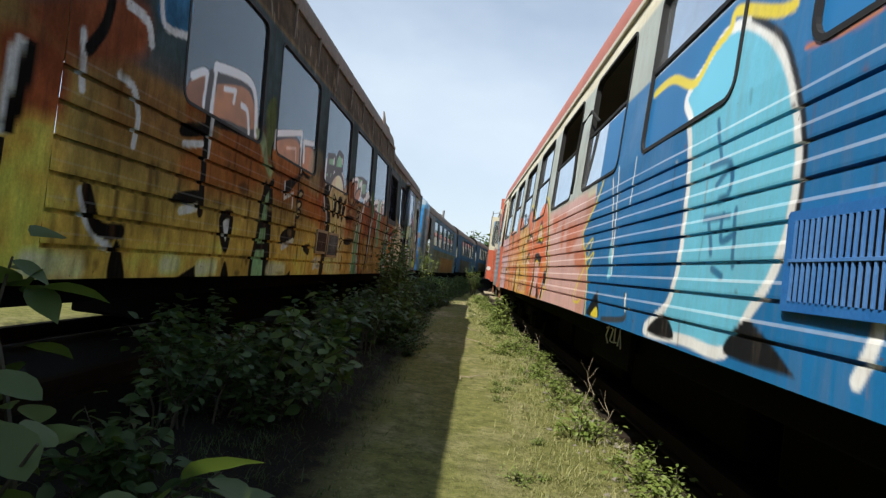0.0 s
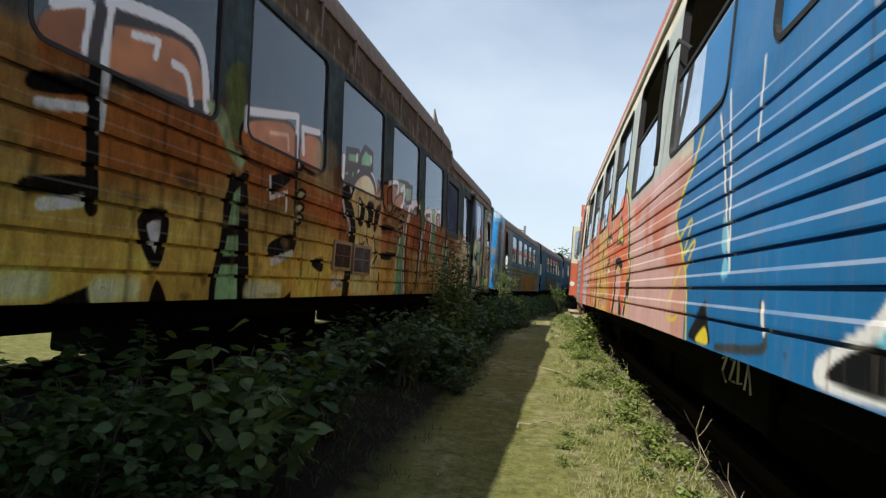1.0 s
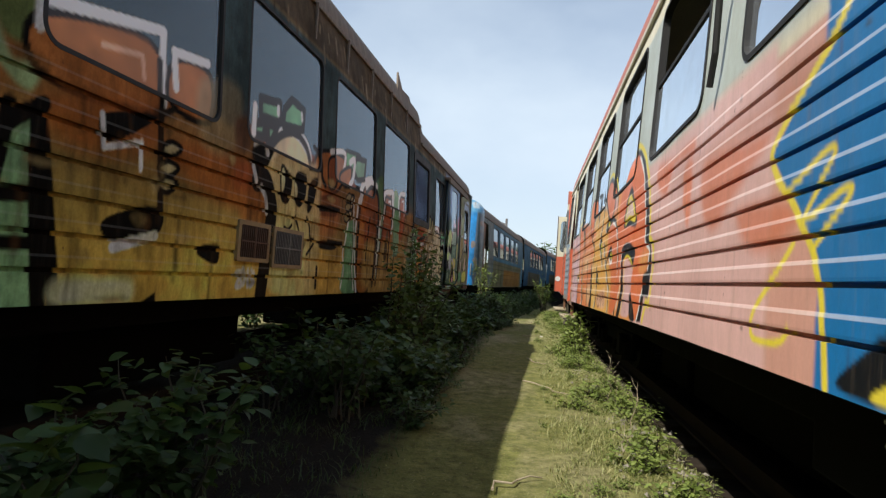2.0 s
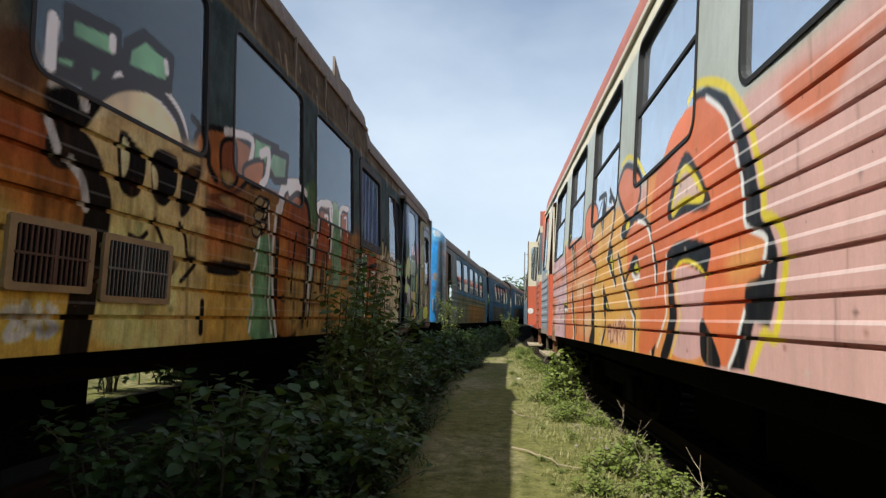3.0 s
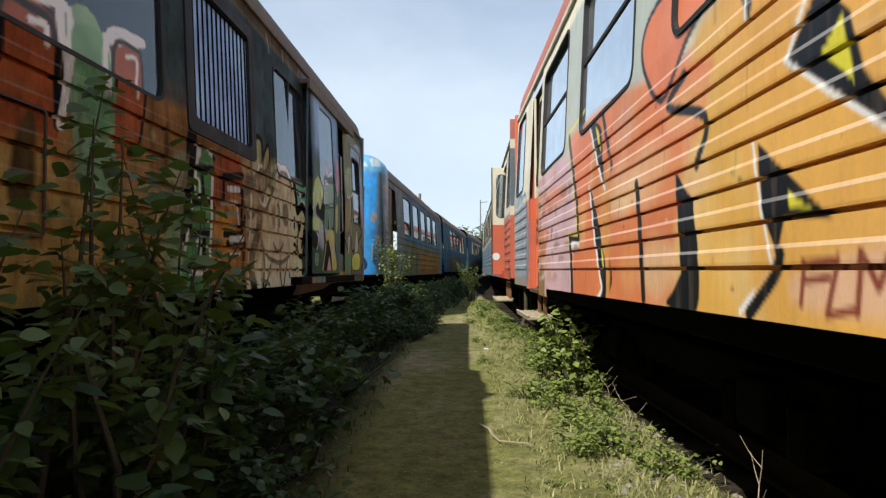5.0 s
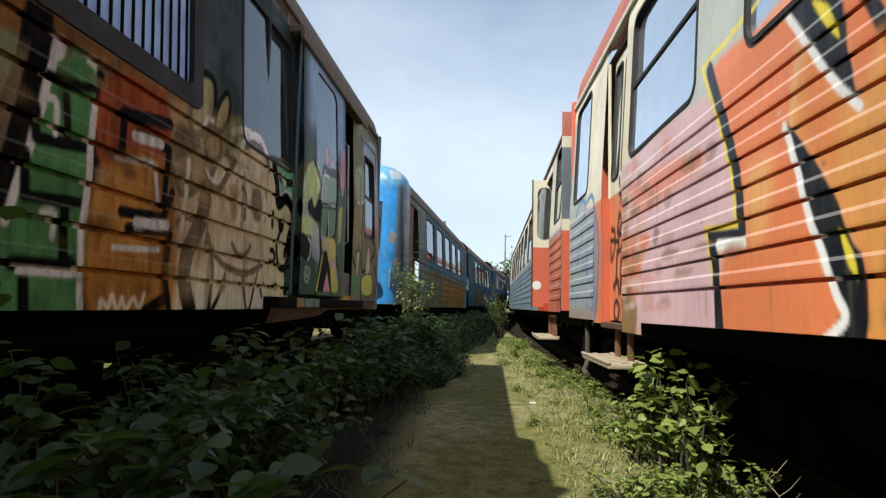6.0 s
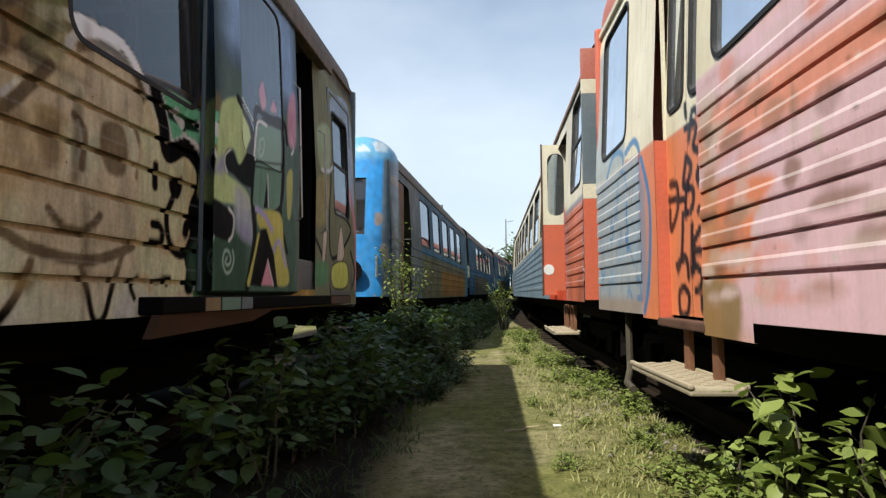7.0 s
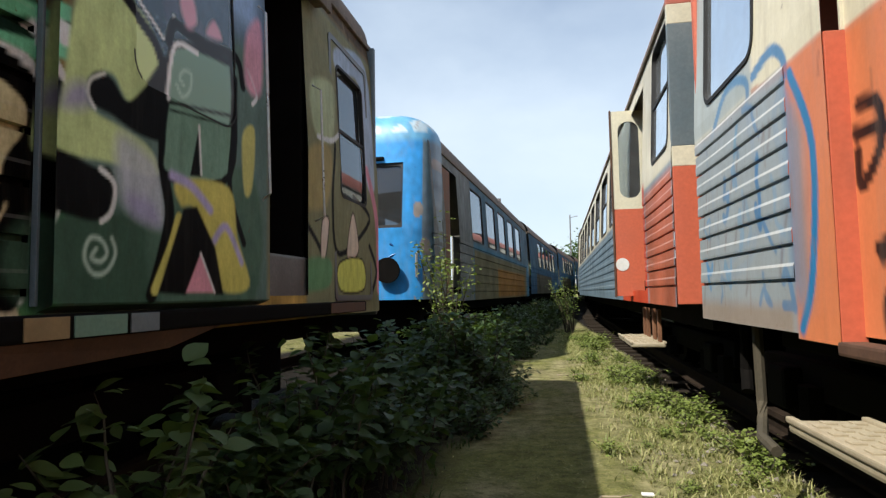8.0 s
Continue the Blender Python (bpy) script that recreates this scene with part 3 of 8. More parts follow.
RIGHT.fill("1f64b4", ((4.49, 1.92), (4.64, 1.8), (4.78, 1.73), (5.03, 1.57), (4.84, 1.38), (4.69, 1.2), (4.63, 0.93), (4.02, 0.94), (3.82, 0.97), (3.88, 1.76), (4.23, 1.93)), smooth=False)
RIGHT.line("e6cf3a", ((4.49, 1.94), (4.64, 1.8), (4.78, 1.73), (5.03, 1.57), (4.84, 1.38), (4.69, 1.2), (4.63, 0.93)), 0.03)
RIGHT.line("e6cf3a", ((4.9, 1.44), (4.68, 1.51), (4.63, 1.49), (4.79, 1.35), (4.58, 1.4), (4.55, 1.38), (4.73, 1.27)), 0.02)
RIGHT.line("e6cf3a", ((4.85, 1.29), (4.97, 1.2), (5.12, 1.1), (5.14, 1.01), (4.93, 1.01), (4.86, 1.05)), 0.022)
RIGHT.fill("15171d", ((4.57, 0.94), (4.46, 1.03), (4.28, 1.12), (4.24, 1.1), (4.2, 1.02), (4.18, 0.94)))
RIGHT.fill("e6cf3a", ((4.43, 0.94), (4.3, 1), (4.23, 1), (4.2, 0.94)))
RIGHT.fill("7cc4e4", ((4.06, 1.38), (4.04, 1.46), (4.01, 1.45), (3.97, 1.36), (3.98, 1.31), (4.03, 1.32)))
RIGHT.fill("7cc4e4", ((4.04, 1.24), (4, 1.3), (3.94, 1.26), (3.94, 1.23), (4, 1.21)))
RIGHT.line("eef0ee", ((4.19, 1.91), (4.12, 1.78), (4.05, 1.59), (4, 1.46), (3.95, 1.32), (3.93, 1.25)), 0.024)
RIGHT.line("15171d", ((4.16, 1.9), (4.1, 1.77), (4.02, 1.58), (3.98, 1.45), (3.93, 1.32)), 0.014)
RIGHT.fill("6fc0e6", ((3.11, 0.96), (2.82, 1.1), (2.71, 1.28), (2.69, 1.53), (2.71, 1.8), (2.79, 1.99), (2.91, 2.13), (2.69, 2.24), (2.53, 2.31), (2.31, 2.27), (2.09, 2.15), (1.92, 2), (1.82, 1.84), (1.76, 1.67), (1.75, 1.52), (1.78, 1.37), (1.86, 1.23), (1.97, 1.13), (2.14, 0.97), (2.55, 0.97)), edge='eef0ee', width=0.05)
RIGHT.line("15171d", ((2.23, 2.26), (1.97, 2.09), (1.83, 1.91), (1.73, 1.68), (1.72, 1.5), (1.74, 1.35)), 0.03)
RIGHT.line("e6cf3a", ((3.5, 2.32), (3.18, 2.31), (2.83, 2.18), (2.65, 2.27), (2.48, 2.31), (2.42, 2.37), (2.03, 2.2), (1.9, 2.17)), 0.05)
RIGHT.fill("15171d", ((2.14, 0.97), (2, 1.1), (1.89, 1.08), (1.68, 0.98), (1.69, 0.96)))
RIGHT.fill("15171d", ((3.07, 0.96), (2.84, 1.06), (2.68, 0.96)))
RIGHT.line("eef0ee", ((1.38, 1), (1.33, 1.09), (1.31, 1.19)), 0.05)
RIGHT.line("eef0ee", ((4.05, 1.97), (3.98, 1.64), (3.93, 1.25)), 0.022)
RIGHT.line("eef0ee", ((3.63, 1.96), (3.65, 1.67)), 0.018)
RIGHT.line("1d5390", ((2.42, 1.9), (2.35, 1.73)), 0.03, strength=0.85)
RIGHT.line("1d5390", ((2.44, 1.71), (2.26, 1.7), (2.22, 1.63)), 0.03, strength=0.85)
RIGHT.line("1d5390", ((2.37, 1.62), (2.25, 1.67), (2.23, 1.58), (2.33, 1.55)), 0.03, strength=0.85)
RIGHT.line("1d5390", ((2.46, 1.49), (2.21, 1.48)), 0.03, strength=0.85)
RIGHT.line("1d5390", ((2.4, 1.46), (2.35, 1.34)), 0.03, strength=0.85)
RIGHT.line("1d5390", ((2.27, 1.49), (2.27, 1.39), (2.15, 1.41)), 0.03, strength=0.85)
RIGHT.line("1d5390", ((2.16, 1.5), (2.14, 1.29)), 0.03, strength=0.85)
RIGHT.line("1d5390", ((2.33, 1.28), (2.23, 1.25)), 0.03, strength=0.85)
RIGHT.line("c4633f", ((1.78, 1.98), (1.56, 1.95), (1.42, 1.95)), 0.02)
RIGHT.line("39414a", ((3.55, 1.12), (3.5, 1.03), (3.55, 0.98), (4.06, 0.94)), 0.035)
RIGHT.line("eef0ee", ((3.53, 1.12), (3.51, 1.04)), 0.03)
RIGHT.wash("e0763f", 7.6, 12.6, 0.6, 1.86, 0.05)
RIGHT.fill("dfa24c", ((10.43, 1.95), (9.64, 1.93), (9.15, 1.81), (9.37, 1.74), (9.16, 1.62), (9.17, 1.5), (9.04, 1.42), (8.88, 1.3), (8.87, 1.12), (8.8, 1.04), (8.84, 0.9), (9.42, 0.87), (10.92, 0.85), (10.79, 1.35), (10.68, 1.73)), soft=0.08)
RIGHT.fill("de5636", ((9.16, 1.66), (9.03, 1.66), (8.7, 1.62), (8.72, 0.92), (8.84, 0.9), (8.8, 1.04), (8.87, 1.28), (8.97, 1.36), (9.06, 1.42), (9.17, 1.48)), soft=0.06)
RIGHT.fill("e06a48", ((12.71, 2), (10.67, 1.82), (10.45, 1.68), (10.7, 1.41), (10.8, 1.21), (11.01, 0.87), (12.81, 0.85)), soft=0.05)
RIGHT.fill("dba9a5", ((14.58, 1.88), (12.72, 1.81), (12.7, 0.85), (14.69, 0.88)), soft=0.04)
spray = np.random.default_rng(12)
for _ in range(110):
    u, z, w, h = spray.uniform(7.7, 12.5), spray.uniform(0.95, 1.9), spray.uniform(0.08, 0.3), spray.uniform(0.05, 0.16)
    RIGHT.fill(str(spray.choice(["e8b860", "efc98a", "d8502e", "e4884a", "f0d4a8", "c8452c"])), ((u, z - h), (u + w, z - 0.2 * h), (u + 0.3 * w, z + h), (u - w, z + 0.3 * h)), strength=spray.uniform(0.2, 0.5), soft=0.1)
RIGHT.fill("dc6048", ((11.2, 2.02), (11.13, 2.18), (10.82, 2.21), (10.57, 2.12), (10.5, 1.99), (10.67, 1.91), (10.95, 1.76)), edge='15171d', width=0.03)
RIGHT.fill("15171d", ((9.37, 1.77), (9.25, 1.79), (9.13, 1.79), (8.98, 1.73), (9.05, 1.7), (9.21, 1.7), (9.32, 1.67), (9.38, 1.72)))
RIGHT.fill("e6cf3a", ((9.23, 1.74), (9.18, 1.76), (9.11, 1.75), (9.16, 1.72), (9.23, 1.71)))
RIGHT.line("15171d", ((9.11, 1.46), (9.17, 1.42), (9.25, 1.36)), 0.05)
RIGHT.fill("15171d", ((9.15, 1.45), (9.06, 1.51), (8.94, 1.52), (8.86, 1.49), (8.82, 1.43), (8.84, 1.39), (8.93, 1.39), (9.04, 1.43)))
RIGHT.fill("e6cf3a", ((8.97, 1.44), (8.91, 1.47), (8.85, 1.44), (8.88, 1.4), (8.95, 1.41)))
RIGHT.fill("eef0ee", ((9.06, 1.42), (8.96, 1.4), (8.84, 1.38), (8.93, 1.37), (9.02, 1.38)), soft=0.03)
RIGHT.fill("15171d", ((9.81, 1.75), (9.69, 1.71), (9.76, 1.63), (9.66, 1.5), (9.55, 1.39), (9.57, 1.35), (9.7, 1.45), (9.94, 1.57), (9.94, 1.61)), smooth=False)
RIGHT.fill("e6cf3a", ((9.73, 1.63), (9.7, 1.52), (9.67, 1.46), (9.78, 1.53), (9.83, 1.58)))
RIGHT.line("eef0ee", ((9.94, 1.58), (9.74, 1.46), (9.59, 1.35)), 0.028)
RIGHT.line("15171d", ((9.94, 2.08), (9.8, 2.05), (9.62, 1.93), (9.68, 1.82), (9.81, 1.76)), 0.07)
RIGHT.line("eef0ee", ((9.84, 2.05), (9.68, 1.93), (9.71, 1.85)), 0.025)
RIGHT.line("15171d", ((10.49, 2.19), (10.18, 2.17), (10.1, 2.08), (10.18, 1.8)), 0.05)
RIGHT.line("15171d", ((9.64, 1.57), (9.46, 1.56), (9.39, 1.46), (9.23, 1.34), (9.09, 1.21), (8.96, 1.14), (8.98, 1.09), (8.99, 0.91)), 0.045, smooth=False)
RIGHT.line("eef0ee", ((9.68, 1.57), (9.49, 1.55), (9.42, 1.45), (9.27, 1.34), (9.13, 1.22), (9, 1.13), (9.01, 1.06), (9.02, 0.91)), 0.033, smooth=False)
RIGHT.fill("15171d", ((10.11, 1.41), (9.91, 1.26), (9.76, 1.17), (9.9, 1.16), (10.02, 1.2), (10.1, 1.33)), smooth=False)
RIGHT.fill("e6cf3a", ((9.96, 1.27), (9.88, 1.21), (9.94, 1.21)))
RIGHT.line("15171d", ((10.02, 1.19), (10, 1.07), (10.19, 0.91)), 0.05)
RIGHT.line("eef0ee", ((10.06, 1.19), (10.04, 1.07), (10.25, 0.91)), 0.022)
RIGHT.fill("15171d", ((10.79, 1.42), (10.69, 1.34), (10.59, 1.2), (10.59, 0.89), (10.92, 0.9), (10.73, 1.02), (10.73, 1.21)))
RIGHT.line("15171d", ((11.95, 1.96), (11.75, 1.61)), 0.05)
RIGHT.line("15171d", ((12.15, 1.53), (11.93, 1.26), (11.8, 0.98), (12.04, 0.91)), 0.05)
RIGHT.line("eef0ee", ((12.02, 1.49), (11.82, 1.25)), 0.02)
RIGHT.line("15171d", ((11.3, 1.45), (11.26, 1.23), (11.22, 0.91)), 0.06)
RIGHT.line("15171d", ((10.68, 1.79), (10.86, 1.71), (10.49, 1.58), (10.58, 1.42)), 0.04)
RIGHT.line("eef0ee", ((12.53, 1.57), (12.74, 1.18), (12.63, 0.93)), 0.02)
RIGHT.fill("e6a250", ((10.29, 2.0), (9.8, 1.99), (9.18, 1.79), (9.17, 1.63), (9.1, 1.48), (9.06, 1.38), (8.86, 1.25), (8.8, 1.16), (8.83, 0.93), (10.05, 0.91), (10.17, 1.21), (10.31, 1.66)), soft=0.05, strength=0.9)
RIGHT.fill("de5338", ((9.17, 1.71), (8.97, 1.71), (8.68, 1.63), (8.72, 0.92), (8.83, 0.92), (8.8, 1.1), (8.85, 1.25), (9.01, 1.37), (9.13, 1.51)), soft=0.07, strength=0.9)
RIGHT.fill("ee9a6a", ((8.82, 1.18), (8.74, 1.21), (8.73, 1.06), (8.81, 1.01)), soft=0.08, strength=0.4)
RIGHT.line("14161c", ((9.47, 1.57), (9.24, 1.34), (9.04, 1.17), (8.96, 1.12), (8.97, 1.02), (8.99, 0.92)), 0.05, smooth=False)
RIGHT.line("eef0ee", ((9.52, 1.57), (9.28, 1.33), (9.08, 1.17), (8.98, 1.11), (9.0, 1.02), (9.01, 0.92)), 0.026, smooth=False)
RIGHT.fill("14161c", ((9.37, 1.71), (9.35, 1.77), (9.23, 1.79), (9.1, 1.78), (9.07, 1.73), (9.17, 1.71), (9.26, 1.68), (9.34, 1.68)))
RIGHT.fill("dcd23c", ((9.25, 1.72), (9.19, 1.76), (9.11, 1.75), (9.13, 1.72), (9.21, 1.7)))
RIGHT.line("eef0ee", ((9.37, 1.77), (9.38, 1.71), (9.33, 1.67)), 0.016)
RIGHT.line("14161c", ((9.95, 2.16), (9.6, 1.93), (9.67, 1.81), (9.78, 1.72), (9.93, 1.59)), 0.05, smooth=False)
RIGHT.line("eef0ee", ((9.67, 1.95), (9.74, 1.84), (9.85, 1.74), (9.96, 1.6), (9.74, 1.44), (9.59, 1.34)), 0.018, smooth=False)
RIGHT.fill("14161c", ((9.94, 1.59), (9.77, 1.7), (9.69, 1.62), (9.65, 1.48), (9.56, 1.36), (9.58, 1.34)), smooth=False)
RIGHT.fill("dcd23c", ((9.8, 1.56), (9.72, 1.63), (9.68, 1.46)), smooth=False)
RIGHT.fill("14161c", ((10.23, 2.2), (10.07, 2.0), (10.12, 1.89), (10.16, 1.78), (10.3, 2.03)), smooth=False)
RIGHT.line("14161c", ((10.5, 2.02), (10.23, 2.19)), 0.03)
RIGHT.line("eef0ee", ((10.19, 1.99), (10.18, 1.8)), 0.014)
RIGHT.fill("14161c", ((10.12, 1.41), (9.77, 1.16), (9.98, 1.18), (10.02, 1.08), (10.1, 1.2)), smooth=False)
RIGHT.fill("dcd23c", ((9.96, 1.25), (9.85, 1.19), (9.95, 1.2)), smooth=False)
RIGHT.line("eef0ee", ((10.15, 1.42), (10.1, 1.2), (10.05, 1.06)), 0.014)
RIGHT.line("14161c", ((10.0, 1.08), (10.04, 1.02), (10.19, 0.91)), 0.045)
RIGHT.fill("14161c", ((10.79, 1.42), (10.61, 1.3), (10.64, 0.91), (10.92, 0.89), (10.74, 1.03)), smooth=False)
RIGHT.fill("e8b9b0", ((9.93, 1.03), (9.61, 1.09), (9.29, 1.13), (9.22, 1.09), (9.22, 0.95), (9.48, 0.93), (9.91, 0.95)), soft=0.05, strength=0.6)
RIGHT.line("8a2627", ((9.89, 1.06), (9.91, 0.95)), 0.02, smooth=False)
RIGHT.line("8a2627", ((9.89, 1.05), (9.77, 1.06)), 0.02, smooth=False)
RIGHT.line("8a2627", ((9.9, 1.01), (9.79, 1.02)), 0.02, smooth=False)
RIGHT.line("8a2627", ((9.75, 1.07), (9.8, 0.93), (9.69, 0.95)), 0.02, smooth=False)
RIGHT.line("8a2627", ((9.69, 0.94), (9.67, 1.08), (9.62, 1), (9.57, 1.09), (9.56, 0.96)), 0.02, smooth=False)
RIGHT.line("8a2627", ((9.56, 1.04), (9.52, 1.01), (9.47, 1.09)), 0.02, smooth=False)
RIGHT.line("8a2627", ((9.52, 1.01), (9.54, 0.93)), 0.02, smooth=False)
RIGHT.line("8a2627", ((9.44, 0.98), (9.44, 1.09), (9.38, 1.09), (9.38, 1.04), (9.44, 1.03)), 0.02, smooth=False)
RIGHT.line("8a2627", ((9.31, 1.09), (9.36, 1.06), (9.32, 1.02), (9.36, 0.97)), 0.02, smooth=False)
RIGHT.line("8a2627", ((9.28, 1.11), (9.27, 0.96)), 0.02, smooth=False)
RIGHT.line("8a2627", ((9.29, 1.05), (9.23, 1.06)), 0.02, smooth=False)
RIGHT.line("8a2627", ((9.48, 1.01), (9.48, 1.01)), 0.02, smooth=False)
RIGHT.fill("e4844c", ((8.56, 1.98), (8.21, 1.86), (8.25, 1.74), (8.29, 1.61), (8.27, 1.43), (8.23, 1.21), (8.21, 1.07), (8.33, 0.92), (8.5, 0.92), (8.38, 1.12), (8.38, 1.36), (8.46, 1.55), (8.6, 1.67), (8.63, 1.84)), soft=0.05)
RIGHT.fill("de5a3a", ((9.17, 1.57), (9.1, 1.68), (8.94, 1.73), (8.75, 1.71), (8.58, 1.62), (8.48, 1.51), (8.41, 1.36), (8.4, 1.22), (8.44, 1.09), (8.54, 0.92), (8.86, 0.93), (8.79, 1.12), (8.85, 1.31), (9.17, 1.43)), soft=0.04)
RIGHT.fill("dc6048", ((9.52, 2.08), (9.34, 2.19), (9.1, 2.15), (8.87, 2.04), (8.78, 1.93), (8.83, 1.85), (8.99, 1.76), (9.18, 1.81), (9.36, 1.92)), edge='15171d', width=0.045)
RIGHT.line("e6cf3a", ((9.43, 2.23), (9.2, 2.24), (8.96, 2.15), (8.75, 2.01)), 0.035)
RIGHT.line("15171d", ((8.95, 1.78), (8.71, 1.72), (8.55, 1.63), (8.46, 1.52), (8.4, 1.36), (8.39, 1.21), (8.42, 1.07), (8.51, 0.92)), 0.06)
RIGHT.line("eef0ee", ((8.86, 1.73), (8.68, 1.69), (8.55, 1.6), (8.48, 1.48), (8.43, 1.35), (8.42, 1.22), (8.46, 1.09), (8.57, 0.93)), 0.028)
RIGHT.fill("15171d", ((9.35, 1.74), (9.26, 1.8), (9.08, 1.79), (9.06, 1.73), (9.18, 1.68), (9.31, 1.67)))
RIGHT.fill("e6cf3a", ((9.23, 1.74), (9.18, 1.77), (9.1, 1.76), (9.15, 1.72)))
RIGHT.line("15171d", ((8.6, 1.95), (8.62, 1.84), (8.64, 1.73)), 0.03)
RIGHT.line("e6cf3a", ((7.88, 2.17), (7.78, 2.2), (7.59, 2.16), (7.33, 2.04), (7.14, 1.87), (7.05, 1.71), (7, 1.56), (6.99, 1.46), (6.91, 1.43), (6.85, 1.33), (6.89, 1.17), (6.95, 1.05), (7.03, 1.06), (7.14, 0.94)), 0.042)
RIGHT.fill("14171f", ((7.81, 2.17), (7.56, 2.13), (7.31, 2), (7.17, 1.85), (7.08, 1.69), (7.03, 1.55), (7.02, 1.45), (6.96, 1.42), (6.9, 1.33), (6.94, 1.17), (6.98, 1.09), (7.1, 1.1), (7.2, 0.93), (7.35, 0.92), (7.21, 1.12), (7.16, 1.26), (6.99, 1.37), (7.02, 1.4), (7.15, 1.45), (7.16, 1.59), (7.21, 1.76), (7.32, 1.91), (7.51, 2.06), (7.71, 2.11)), smooth=False)
RIGHT.fill("df5439", ((7.81, 2.13), (7.57, 2.08), (7.34, 1.93), (7.24, 1.76), (7.17, 1.6), (7.16, 1.45), (6.99, 1.38), (7.03, 1.27), (7.16, 1.24), (7.19, 1.14), (7.28, 1.01), (7.35, 0.93), (7.62, 0.94), (7.73, 1.01), (7.67, 1.18), (7.58, 1.3), (7.6, 1.4), (7.77, 1.47), (8.09, 1.49), (8.18, 1.39), (8.22, 1.19), (8.31, 1.05), (8.6, 0.92), (8.77, 0.94), (8.45, 1.2), (8.39, 1.41), (8.53, 1.65), (8.43, 1.89), (8.19, 2.08), (7.95, 2.14)))
RIGHT.fill("e89a58", ((7.33, 1.34), (7.14, 1.38), (7.01, 1.37), (7.07, 1.28), (7.22, 1.25), (7.33, 1.27)), soft=0.08, strength=0.8)
RIGHT.line("eef0ee", ((7.57, 2.08), (7.34, 1.93), (7.24, 1.76), (7.17, 1.6), (7.15, 1.45), (6.99, 1.38), (7.03, 1.27)), 0.025)
RIGHT.line("eef0ee", ((7.19, 1.14), (7.27, 1.01), (7.35, 0.93)), 0.022)
RIGHT.fill("14171f", ((7.86, 1.91), (7.73, 1.84), (7.53, 1.64), (7.56, 1.58), (7.83, 1.61), (8.14, 1.62), (8.17, 1.69), (8.04, 1.83)))
RIGHT.fill("dcb8b2", ((7.84, 1.83), (7.67, 1.72), (7.62, 1.64), (7.9, 1.68), (8.09, 1.65), (7.98, 1.79)), edge='e6cf3a', width=0.035)
RIGHT.fill("dba6aa", ((8.06, 1.34), (7.88, 1.36), (7.66, 1.32), (7.59, 1.27), (7.64, 1.14), (7.68, 0.95), (8.11, 0.94), (8.01, 1.1), (8.04, 1.23)))
RIGHT.fill("14171f", ((8.2, 1.44), (8.05, 1.49), (7.77, 1.48), (7.54, 1.42), (7.54, 1.34), (7.6, 1.29), (7.69, 1.33), (7.91, 1.38), (8.1, 1.36), (8.06, 1.23), (8.03, 1.1), (8.19, 0.91), (8.34, 0.91), (8.16, 1.1), (8.18, 1.3)))
RIGHT.line("e6cf3a", ((7.58, 1.29), (7.69, 1.35), (7.91, 1.39), (8.04, 1.35), (8, 1.21), (7.98, 1.1), (8.14, 0.92)), 0.018)
RIGHT.fill("14171f", ((7.68, 1.06), (7.62, 1.11), (7.43, 0.93), (7.65, 0.93)))
RIGHT.line("eef0ee", ((8.2, 1.44), (8.24, 1.28), (8.21, 1.14), (8.41, 0.96)), 0.02)
RIGHT.fill("14161c", ((9.06, 1.43), (9.1, 1.46), (9.01, 1.52), (8.91, 1.52), (8.85, 1.48), (8.82, 1.42), (8.85, 1.4), (8.96, 1.39)))
RIGHT.fill("dcd23c", ((8.97, 1.42), (8.93, 1.46), (8.88, 1.46), (8.85, 1.43), (8.87, 1.4)))
RIGHT.line("eef0ee", ((9.04, 1.41), (8.94, 1.37), (8.84, 1.38)), 0.035, soft=0.02)
RIGHT.line("14161c", ((9.08, 1.44), (9.17, 1.41), (9.26, 1.34)), 0.035)
RIGHT.fill("d9aeba", ((14.74, 1.95), (13.03, 1.93), (12.82, 1.7), (12.73, 1.49), (12.7, 1.28), (13.03, 1.3), (12.93, 1.09), (12.89, 0.83), (14.21, 0.84), (14.75, 0.91)), soft=0.03, smooth=False)
RIGHT.fill("dc6a50", ((14.68, 1.77), (13.25, 1.72), (13.2, 1.59), (14.63, 1.56)), strength=0.8, soft=0.06)
RIGHT.fill("dc6a50", ((14.75, 1.43), (13.94, 1.39), (14.07, 1.26), (14.21, 1.04), (14.75, 1.04)), soft=0.04)
RIGHT.fill("8f6f4c", ((14.87, 1.03), (14.26, 1.01), (14.31, 0.74), (14.87, 0.74)), soft=0.05)
RIGHT.fill("e26444", ((12.93, 2.02), (12.36, 1.98), (12.25, 1.88), (12.29, 1.56), (12.23, 1.34), (12.13, 1.12), (12.04, 0.91), (12.21, 0.83), (12.85, 0.84), (12.86, 1.17), (12.65, 1.2), (12.67, 1.39), (12.78, 1.67)), soft=0.04)
RIGHT.fill("e8a866", ((12.6, 1.48), (12.42, 1.49), (12.46, 1.26), (12.56, 1.19), (12.62, 1.35)), strength=0.7, soft=0.1)
RIGHT.fill("e08c4a", ((12.27, 1.54), (12.16, 1.79), (11.93, 1.52), (11.79, 1.65), (11.84, 0.86), (11.92, 0.85), (11.9, 1.07), (11.98, 1.19), (12.07, 1.34)), soft=0.06)
RIGHT.fill("e05a36", ((12.16, 1.78), (12.04, 1.64), (12.01, 1.47), (12.07, 1.38), (12.22, 1.52)), soft=0.08, strength=0.7)
